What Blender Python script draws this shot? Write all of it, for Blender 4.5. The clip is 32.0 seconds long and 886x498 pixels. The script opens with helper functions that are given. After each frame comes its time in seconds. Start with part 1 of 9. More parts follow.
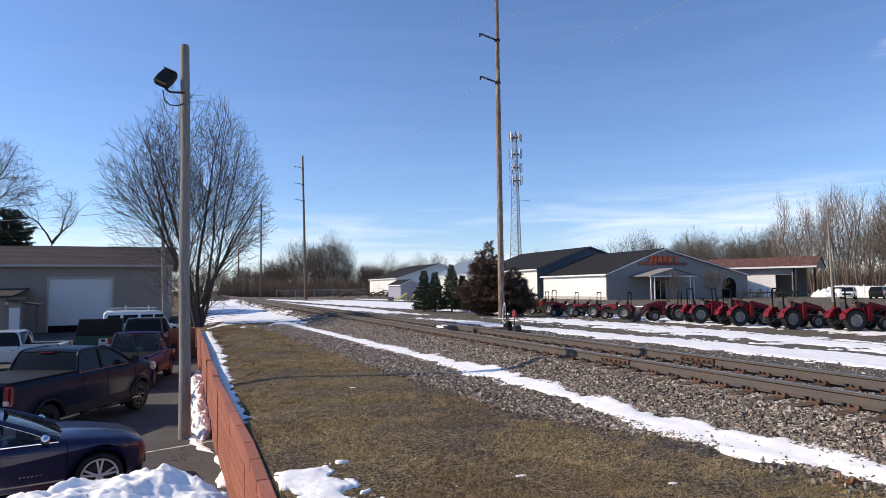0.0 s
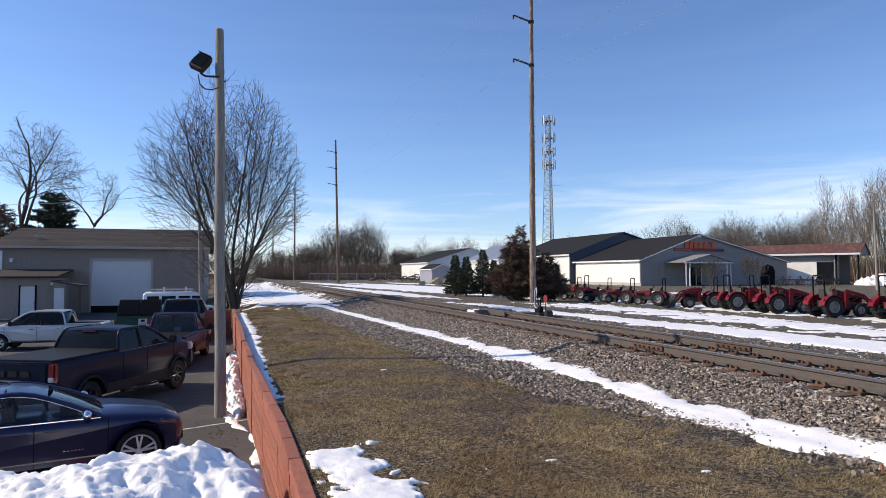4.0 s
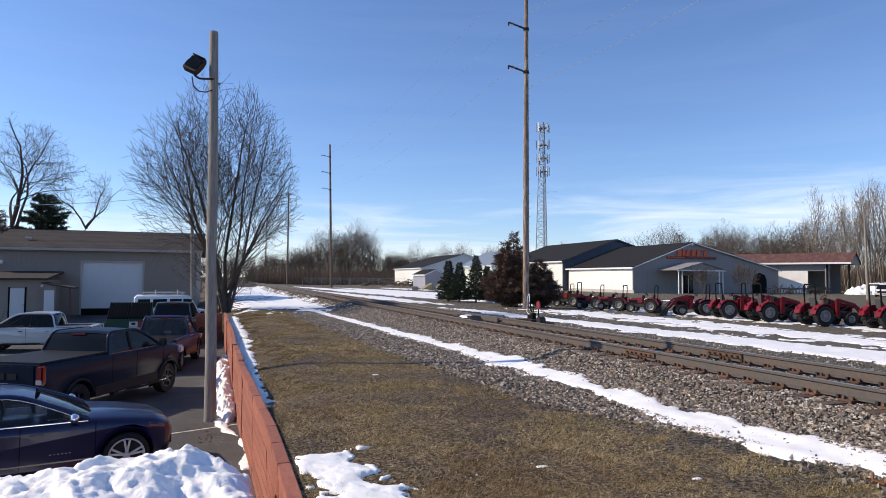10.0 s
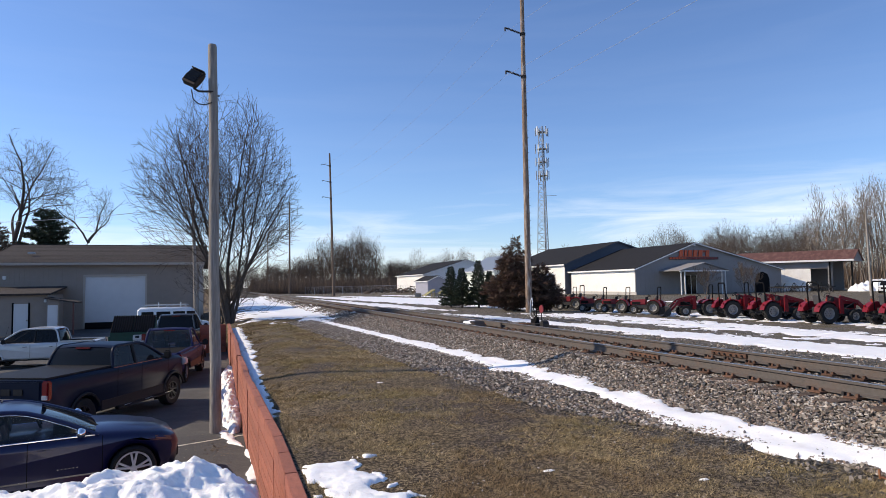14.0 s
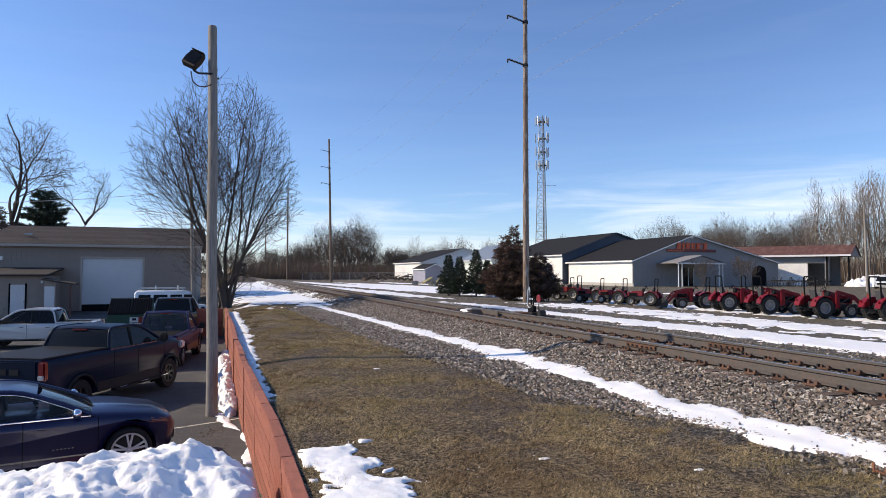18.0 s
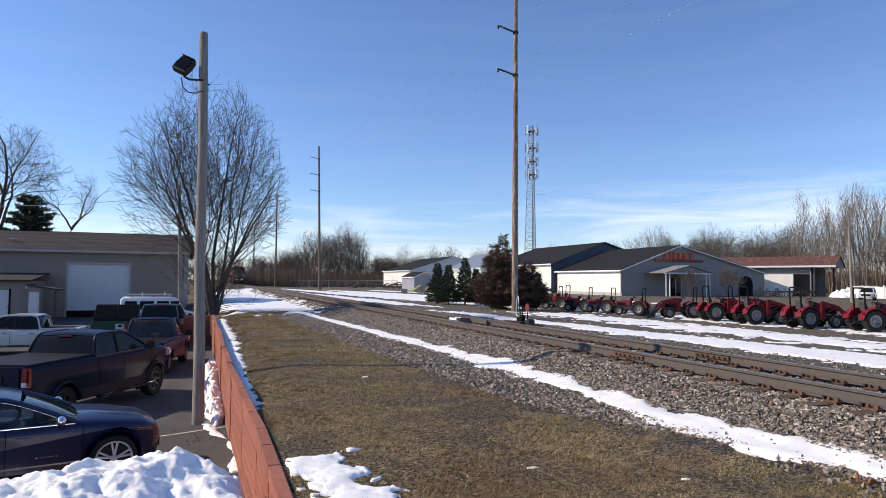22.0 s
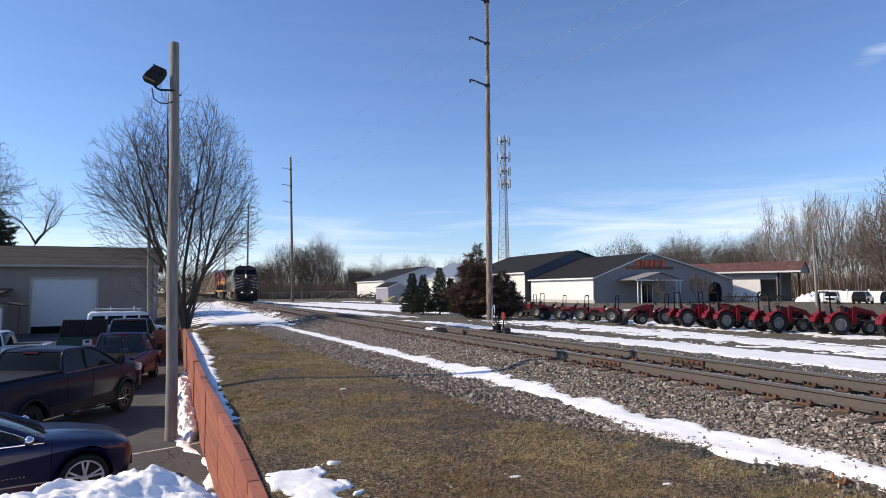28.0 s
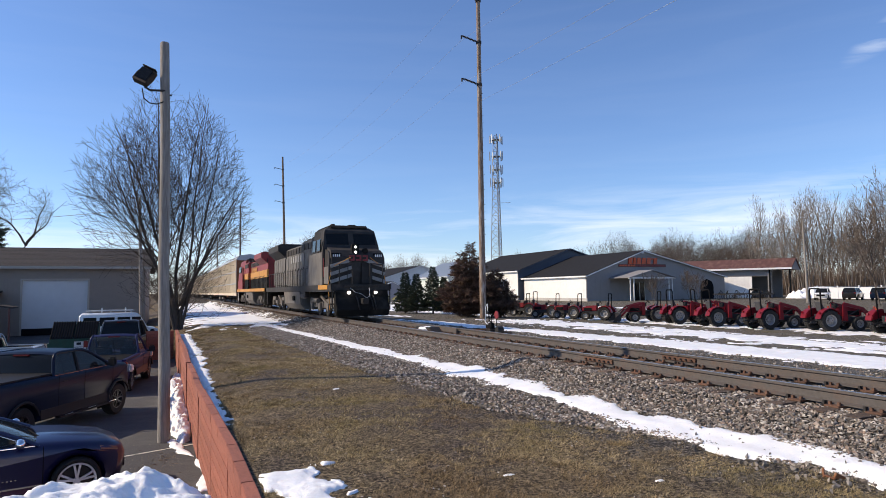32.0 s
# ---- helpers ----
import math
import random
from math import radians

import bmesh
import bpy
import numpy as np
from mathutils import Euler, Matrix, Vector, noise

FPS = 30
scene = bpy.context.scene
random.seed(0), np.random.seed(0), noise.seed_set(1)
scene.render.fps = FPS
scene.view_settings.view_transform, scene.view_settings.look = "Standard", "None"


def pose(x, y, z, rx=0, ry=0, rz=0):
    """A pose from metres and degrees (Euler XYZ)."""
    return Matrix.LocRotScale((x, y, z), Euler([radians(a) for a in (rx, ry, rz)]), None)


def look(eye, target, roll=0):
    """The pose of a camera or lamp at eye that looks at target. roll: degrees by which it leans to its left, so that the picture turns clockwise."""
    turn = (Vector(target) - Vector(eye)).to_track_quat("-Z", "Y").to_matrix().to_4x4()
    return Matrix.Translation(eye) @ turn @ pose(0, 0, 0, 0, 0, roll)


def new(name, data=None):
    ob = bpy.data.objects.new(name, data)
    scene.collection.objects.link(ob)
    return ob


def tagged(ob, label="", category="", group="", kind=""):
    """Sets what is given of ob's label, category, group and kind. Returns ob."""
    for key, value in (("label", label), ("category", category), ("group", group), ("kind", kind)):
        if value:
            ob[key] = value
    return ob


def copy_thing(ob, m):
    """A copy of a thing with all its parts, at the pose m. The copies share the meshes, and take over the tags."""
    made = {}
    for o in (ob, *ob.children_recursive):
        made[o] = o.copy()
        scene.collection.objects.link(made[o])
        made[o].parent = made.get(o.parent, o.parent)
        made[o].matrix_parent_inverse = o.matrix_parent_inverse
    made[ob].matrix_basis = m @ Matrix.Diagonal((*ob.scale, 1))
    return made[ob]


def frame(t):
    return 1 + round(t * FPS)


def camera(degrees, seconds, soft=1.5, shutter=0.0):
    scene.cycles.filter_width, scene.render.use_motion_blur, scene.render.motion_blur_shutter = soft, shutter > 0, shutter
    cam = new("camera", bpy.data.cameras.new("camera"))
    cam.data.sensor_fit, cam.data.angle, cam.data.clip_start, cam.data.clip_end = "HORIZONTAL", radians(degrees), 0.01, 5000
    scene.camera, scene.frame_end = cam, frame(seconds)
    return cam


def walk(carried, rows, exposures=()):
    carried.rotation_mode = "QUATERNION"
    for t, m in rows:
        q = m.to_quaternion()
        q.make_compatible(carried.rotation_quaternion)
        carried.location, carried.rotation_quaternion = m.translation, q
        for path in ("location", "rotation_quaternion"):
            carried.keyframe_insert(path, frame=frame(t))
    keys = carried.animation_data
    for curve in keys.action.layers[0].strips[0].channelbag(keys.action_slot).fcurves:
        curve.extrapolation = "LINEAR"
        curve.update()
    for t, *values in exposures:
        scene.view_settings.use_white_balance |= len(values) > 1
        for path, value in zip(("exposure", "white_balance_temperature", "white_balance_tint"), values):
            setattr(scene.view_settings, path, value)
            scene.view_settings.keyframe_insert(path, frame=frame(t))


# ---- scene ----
cam = camera(70.0, 32.0, soft=0.5)
PATH = [
    (0, (-0.046, -0.067, 2.919), (0.698, 1.785, 3.042), -0.6),
    (0.5, (-0.043, -0.055, 2.905), (0.678, 1.807, 3.022), -0.4),
    (1, (-0.051, -0.033, 2.89), (0.647, 1.838, 2.992), -0.2),
    (1.5, (-0.061, -0.036, 2.883), (0.615, 1.846, 2.95), -0.1),
    (2, (-0.025, -0.04, 2.887), (0.638, 1.846, 2.919), -0.4),
    (2.5, (-0.01, -0.031, 2.904), (0.647, 1.858, 2.929), -0.7),
    (3, (-0.017, -0.03, 2.909), (0.638, 1.859, 2.958), -0.6),
    (3.5, (-0.023, -0.03, 2.902), (0.629, 1.86, 2.979), -0.1),
    (5.5, (-0.024, -0.038, 2.906), (0.62, 1.855, 2.967), -0.4),
    (6, (-0.026, -0.038, 2.907), (0.618, 1.854, 2.966), -0.6),
    (6.5, (-0.016, -0.013, 2.903), (0.628, 1.88, 2.962), -0.6),
    (7, (-0.012, -0.012, 2.9), (0.629, 1.881, 2.957), -0.7),
    (7.5, (-0.016, -0.02, 2.902), (0.624, 1.874, 2.962), -0.8),
    (8, (-0.02, -0.04, 2.913), (0.619, 1.854, 2.978), -0.8),
    (8.5, (-0.008, -0.021, 2.902), (0.635, 1.871, 2.977), -0.4),
    (9, (-0.012, -0.024, 2.899), (0.643, 1.864, 2.986), 0.0),
    (9.5, (-0.019, -0.029, 2.904), (0.646, 1.855, 2.996), 0.4),
    (10, (-0.004, -0.011, 2.889), (0.666, 1.871, 2.982), 0.4),
    (10.5, (-0.01, -0.019, 2.891), (0.663, 1.862, 2.979), 0.2),
    (11, (-0.018, -0.027, 2.895), (0.655, 1.854, 2.982), -0.0),
    (11.5, (-0.013, -0.029, 2.899), (0.661, 1.852, 2.989), -0.2),
    (12, (-0.016, -0.037, 2.898), (0.658, 1.843, 2.995), -0.3),
    (12.5, (-0.012, -0.039, 2.894), (0.66, 1.842, 2.999), -0.6),
    (13, (-0.013, -0.038, 2.893), (0.655, 1.844, 3.005), -0.7),
    (13.5, (-0.008, -0.028, 2.888), (0.655, 1.855, 3.002), -0.8),
    (14, (-0.018, -0.04, 2.895), (0.647, 1.843, 3.007), -0.9),
    (14.5, (-0.01, -0.035, 2.895), (0.656, 1.848, 3.007), -1.0),
    (16.5, (-0.018, -0.028, 2.89), (0.659, 1.852, 2.981), -0.1),
    (17, (-0.022, -0.014, 2.883), (0.654, 1.867, 2.963), 0.0),
    (17.5, (-0.021, -0.006, 2.888), (0.652, 1.876, 2.96), 0.1),
    (18, (-0.021, -0.007, 2.879), (0.65, 1.875, 2.954), 0.1),
    (18.5, (-0.014, -0.01, 2.881), (0.658, 1.872, 2.967), 0.1),
    (19, (-0.013, -0.009, 2.884), (0.669, 1.869, 2.986), 0.4),
    (19.5, (-0.019, -0.004, 2.882), (0.68, 1.866, 2.994), 0.6),
    (20, (-0.026, -0.023, 2.883), (0.686, 1.842, 2.994), 0.6),
    (20.5, (-0.025, -0.018, 2.883), (0.69, 1.847, 2.991), 0.7),
    (21, (-0.038, -0.023, 2.888), (0.669, 1.845, 2.992), 0.7),
    (21.5, (-0.029, -0.007, 2.879), (0.674, 1.863, 2.982), 0.6),
    (22, (-0.037, -0.026, 2.884), (0.666, 1.844, 2.985), 0.5),
    (22.5, (-0.044, -0.014, 2.878), (0.661, 1.855, 2.973), 0.6),
    (23, (-0.055, -0.009, 2.879), (0.652, 1.86, 2.967), 0.6),
    (23.5, (-0.07, 0.02, 2.876), (0.646, 1.885, 2.96), 0.6),
    (24, (-0.098, 0.025, 2.881), (0.635, 1.884, 2.962), 0.6),
    (24.5, (-0.104, 0.012, 2.877), (0.642, 1.865, 2.964), 0.8),
    (25, (-0.104, 0.023, 2.888), (0.651, 1.872, 2.986), 0.5),
    (25.5, (-0.111, 0.023, 2.879), (0.652, 1.869, 2.987), 0.1),
    (27.5, (-0.102, 0.005, 2.887), (0.678, 1.842, 3.021), -0.4),
    (28, (-0.1, 0.008, 2.881), (0.68, 1.845, 3.013), -0.3),
    (28.5, (-0.108, 0.008, 2.881), (0.665, 1.848, 3.005), -0.5),
    (29, (-0.102, 0.008, 2.887), (0.663, 1.852, 3.007), -0.8),
    (29.5, (-0.097, 0.006, 2.881), (0.663, 1.852, 3.005), -0.8),
    (30, (-0.093, 0.011, 2.881), (0.669, 1.856, 3.009), -0.6),
    (30.5, (-0.102, 0.007, 2.881), (0.666, 1.849, 3.007), -0.5),
    (31, (-0.099, 0.015, 2.882), (0.677, 1.855, 3.001), -0.5),
    (31.5, (-0.102, -0.006, 2.887), (0.684, 1.829, 3.006), -0.7),
    (32, (-0.095, -0.002, 2.884), (0.705, 1.826, 3.013), -0.7),
]
walk(cam, [(t, look(e, g, r)) for t, e, g, r in PATH])

# ---- world, sun ----
SUN_AZ, SUN_EL = math.atan2(-0.92, 0.39), radians(34)      # azimuth from +Y towards +X, elevation


def make_world():
    w = bpy.data.worlds.new("sky")
    scene.world = w
    w.use_nodes = True
    nt = w.node_tree
    nt.nodes.clear()
    out, bg = nt.nodes.new("ShaderNodeOutputWorld"), nt.nodes.new("ShaderNodeBackground")
    sky = nt.nodes.new("ShaderNodeTexSky")
    sky.sky_type, sky.sun_disc = "NISHITA", False
    sky.sun_elevation, sky.sun_rotation = SUN_EL, SUN_AZ
    sky.altitude, sky.air_density, sky.dust_density, sky.ozone_density = 200, 1.0, 0.1, 6.0
    # thin high cloud: stretched noise on the dome, in a belt above the horizon
    co = nt.nodes.new("ShaderNodeTexCoord")
    sep = nt.nodes.new("ShaderNodeSeparateXYZ")
    nt.links.new(co.outputs["Generated"], sep.inputs[0])
    mp = nt.nodes.new("ShaderNodeMapping")
    mp.inputs["Scale"].default_value = (1.3, 1.3, 13.0)
    mp.inputs["Rotation"].default_value = (0.05, -0.10, 0.3)
    nt.links.new(co.outputs["Generated"], mp.inputs["Vector"])
    nz = nt.nodes.new("ShaderNodeTexNoise")
    nz.inputs["Scale"].default_value, nz.inputs["Detail"].default_value, nz.inputs["Roughness"].default_value = 2.3, 10, 0.58
    nz.inputs["Distortion"].default_value = 0.5
    nt.links.new(mp.outputs[0], nz.inputs["Vector"])
    belt = nt.nodes.new("ShaderNodeValToRGB")
    cr = belt.color_ramp
    cr.elements[0].position, cr.elements[0].color = 0.0, (0.35, 0.35, 0.35, 1)
    cr.elements[1].position, cr.elements[1].color = 0.21, (0.02, 0.02, 0.02, 1)
    for pos, v in ((0.05, 0.45), (0.085, 0.7), (0.11, 0.62), (0.132, 0.25), (0.155, 0.04)):
        cr.elements.new(pos).color = (v, v, v, 1)
    # the belt climbs towards +X
    climb = nt.nodes.new("ShaderNodeMath")
    climb.operation, climb.inputs[1].default_value = "MULTIPLY_ADD", -0.055
    nt.links.new(sep.outputs["X"], climb.inputs[0])
    lift = nt.nodes.new("ShaderNodeMath")
    lift.operation, lift.inputs[1].default_value = "ADD", 0.028
    nt.links.new(sep.outputs["Z"], lift.inputs[0])
    nt.links.new(lift.outputs[0], climb.inputs[2])
    nt.links.new(climb.outputs[0], belt.inputs[0])
    ramp = nt.nodes.new("ShaderNodeValToRGB")
    ramp.color_ramp.elements[0].position, ramp.color_ramp.elements[1].position = 0.41, 0.68
    nt.links.new(nz.outputs["Fac"], ramp.inputs[0])
    mul = nt.nodes.new("ShaderNodeMath")
    mul.operation = "MULTIPLY"
    nt.links.new(ramp.outputs[0], mul.inputs[0])
    nt.links.new(belt.outputs[0], mul.inputs[1])
    # one brighter wisp of cirrus
    mid = Vector((0.822, 0.472, 0.318)).normalized()
    along = Vector((0.25, -0.62, 0.37)).normalized()
    across = mid.cross(along).normalized()
    squares = []
    for axis, width in ((along, 0.075), (across, 0.020)):
        dot = nt.nodes.new("ShaderNodeVectorMath")
        dot.operation = "DOT_PRODUCT"
        nt.links.new(co.outputs["Generated"], dot.inputs[0])
        dot.inputs[1].default_value = axis / width
        off = nt.nodes.new("ShaderNodeMath")
        off.operation, off.inputs[1].default_value = "SUBTRACT", axis.dot(mid) / width
        nt.links.new(dot.outputs["Value"], off.inputs[0])
        sq = nt.nodes.new("ShaderNodeMath")
        sq.operation = "MULTIPLY"
        nt.links.new(off.outputs[0], sq.inputs[0])
        nt.links.new(off.outputs[0], sq.inputs[1])
        squares.append(sq)
    far_off = nt.nodes.new("ShaderNodeMath")
    far_off.operation = "ADD"
    nt.links.new(squares[0].outputs[0], far_off.inputs[0])
    nt.links.new(squares[1].outputs[0], far_off.inputs[1])
    wisp = nt.nodes.new("ShaderNodeMapRange")
    wisp.interpolation_type = "SMOOTHSTEP"
    wisp.inputs["From Min"].default_value, wisp.inputs["From Max"].default_value = 1.0, 0.0
    nt.links.new(far_off.outputs[0], wisp.inputs[0])
    streak = nt.nodes.new("ShaderNodeMapRange")
    streak.inputs["From Min"].default_value, streak.inputs["From Max"].default_value = 0.40, 0.70
    nt.links.new(nz.outputs["Fac"], streak.inputs[0])
    wm = nt.nodes.new("ShaderNodeMath")
    wm.operation = "MULTIPLY"
    nt.links.new(wisp.outputs[0], wm.inputs[0])
    nt.links.new(streak.outputs[0], wm.inputs[1])
    both = nt.nodes.new("ShaderNodeMath")
    both.operation, both.use_clamp = "ADD", True
    nt.links.new(mul.outputs[0], both.inputs[0])
    nt.links.new(wm.outputs[0], both.inputs[1])
    tint = nt.nodes.new("ShaderNodeMixRGB")
    tint.blend_type = "MULTIPLY"
    tint.inputs[0].default_value, tint.inputs[2].default_value = 1.0, (1.05, 1.01, 1.09, 1)
    nt.links.new(sky.outputs[0], tint.inputs[1])
    mix = nt.nodes.new("ShaderNodeMixRGB")
    mix.inputs[2].default_value = (7.0, 7.4, 8.0, 1)
    nt.links.new(both.outputs[0], mix.inputs[0])
    nt.links.new(tint.outputs[0], mix.inputs[1])
    nt.links.new(mix.outputs[0], bg.inputs[0])
    bg.inputs["Strength"].default_value = 0.15
    nt.links.new(bg.outputs[0], out.inputs[0])


make_world()
sun = new("sun", bpy.data.lights.new("sun", "SUN"))
sun.data.energy, sun.data.angle, sun.data.color = 5.0, radians(0.53), (1.0, 0.84, 0.64)
SUN_DIR = Vector((math.sin(SUN_AZ) * math.cos(SUN_EL), math.cos(SUN_AZ) * math.cos(SUN_EL), math.sin(SUN_EL)))
sun.matrix_basis = look(SUN_DIR * 60, (0, 0, 0))
scene.view_settings.exposure = 0.0


# ---- materials ----
def mat(name, color, rough=0.6, metal=0.0, var=0.12, scale=8.0, bump=0.0, bscale=None, stain=0.0, stain_color=(0.1, 0.08, 0.06),
        stain_scale=1.5, coat=0.0, piece=0.0, stretch=(1, 1, 1), emit=0.0, spec=0.5):
    """A surface: base colour with fine variation, larger stains, bump, and a random shade per piece."""
    m = bpy.data.materials.new(name)
    m.use_nodes = True
    nt = m.node_tree
    n, lk = nt.nodes, nt.links
    b = n["Principled BSDF"]
    b.inputs["Roughness"].default_value, b.inputs["Metallic"].default_value = rough, metal
    b.inputs["Coat Weight"].default_value = coat
    b.inputs["Coat Roughness"].default_value = 0.06
    b.inputs["Specular IOR Level"].default_value = spec
    co = n.new("ShaderNodeTexCoord")
    mp = n.new("ShaderNodeMapping")
    mp.inputs["Scale"].default_value = stretch
    lk.new(co.outputs["Object"], mp.inputs[0])
    nz = n.new("ShaderNodeTexNoise")
    nz.inputs["Scale"].default_value, nz.inputs["Detail"].default_value = scale, 6
    lk.new(mp.outputs[0], nz.inputs["Vector"])
    hsv = n.new("ShaderNodeHueSaturation")
    hsv.inputs["Color"].default_value = (*color, 1)
    mr = n.new("ShaderNodeMapRange")
    mr.inputs["To Min"].default_value, mr.inputs["To Max"].default_value = 1 - 2.2 * var, 1 + 2.2 * var
    lk.new(nz.outputs["Fac"], mr.inputs[0])
    val = mr.outputs[0]
    if piece:
        oi = n.new("ShaderNodeObjectInfo")
        m2 = n.new("ShaderNodeMapRange")
        m2.inputs["To Min"].default_value, m2.inputs["To Max"].default_value = 1 - piece, 1 + piece
        lk.new(oi.outputs["Random"], m2.inputs[0])
        mm = n.new("ShaderNodeMath")
        mm.operation = "MULTIPLY"
        lk.new(val, mm.inputs[0])
        lk.new(m2.outputs[0], mm.inputs[1])
        val = mm.outputs[0]
    lk.new(val, hsv.inputs["Value"])
    col = hsv.outputs[0]
    if stain:
        n2 = n.new("ShaderNodeTexNoise")
        n2.inputs["Scale"].default_value, n2.inputs["Detail"].default_value = stain_scale, 8
        n2.inputs["Roughness"].default_value = 0.65
        lk.new(mp.outputs[0], n2.inputs["Vector"])
        rp = n.new("ShaderNodeMapRange")
        rp.inputs["From Min"].default_value, rp.inputs["From Max"].default_value = 0.48, 0.72
        rp.inputs["To Max"].default_value = stain
        lk.new(n2.outputs["Fac"], rp.inputs[0])
        mx = n.new("ShaderNodeMixRGB")
        mx.inputs[2].default_value = (*stain_color, 1)
        lk.new(rp.outputs[0], mx.inputs[0])
        lk.new(col, mx.inputs[1])
        col = mx.outputs[0]
    lk.new(col, b.inputs["Base Color"])
    if bump:
        n3 = n.new("ShaderNodeTexNoise")
        n3.inputs["Scale"].default_value, n3.inputs["Detail"].default_value = bscale or scale * 3, 5
        lk.new(mp.outputs[0], n3.inputs["Vector"])
        bp = n.new("ShaderNodeBump")
        bp.inputs["Strength"].default_value, bp.inputs["Distance"].default_value = bump, 0.02
        lk.new(n3.outputs["Fac"], bp.inputs["Height"])
        lk.new(bp.outputs[0], b.inputs["Normal"])
    if emit:
        b.inputs["Emission Color"].default_value, b.inputs["Emission Strength"].default_value = (*color, 1), emit
    return m


def island_mat(name, colors, rough=0.9, bump=0.0, bscale=40):
    """For joined stuff: each loose piece takes its own shade from a ramp."""
    m = bpy.data.materials.new(name)
    m.use_nodes = True
    n, lk = m.node_tree.nodes, m.node_tree.links
    b = n["Principled BSDF"]
    b.inputs["Roughness"].default_value, b.inputs["Specular IOR Level"].default_value = rough, 0.3
    g = n.new("ShaderNodeNewGeometry")
    rp = n.new("ShaderNodeValToRGB")
    cr = rp.color_ramp
    cr.elements[0].color, cr.elements[1].color = (*colors[0], 1), (*colors[-1], 1)
    for i, c in enumerate(colors[1:-1], 1):
        cr.elements.new(i / (len(colors) - 1)).color = (*c, 1)
    lk.new(g.outputs["Random Per Island"], rp.inputs[0])
    col = rp.outputs[0]
    co = n.new("ShaderNodeTexCoord")
    nz = n.new("ShaderNodeTexNoise")
    nz.inputs["Scale"].default_value, nz.inputs["Detail"].default_value = bscale, 4
    lk.new(co.outputs["Object"], nz.inputs["Vector"])
    mr = n.new("ShaderNodeMapRange")
    mr.inputs["To Min"].default_value, mr.inputs["To Max"].default_value = 0.7, 1.3
    lk.new(nz.outputs["Fac"], mr.inputs[0])
    hs = n.new("ShaderNodeHueSaturation")
    lk.new(mr.outputs[0], hs.inputs["Value"])
    lk.new(col, hs.inputs["Color"])
    lk.new(hs.outputs[0], b.inputs["Base Color"])
    if bump:
        bp = n.new("ShaderNodeBump")
        bp.inputs["Strength"].default_value, bp.inputs["Distance"].default_value = bump, 0.01
        lk.new(nz.outputs["Fac"], bp.inputs["Height"])
        lk.new(bp.outputs[0], b.inputs["Normal"])
    return m


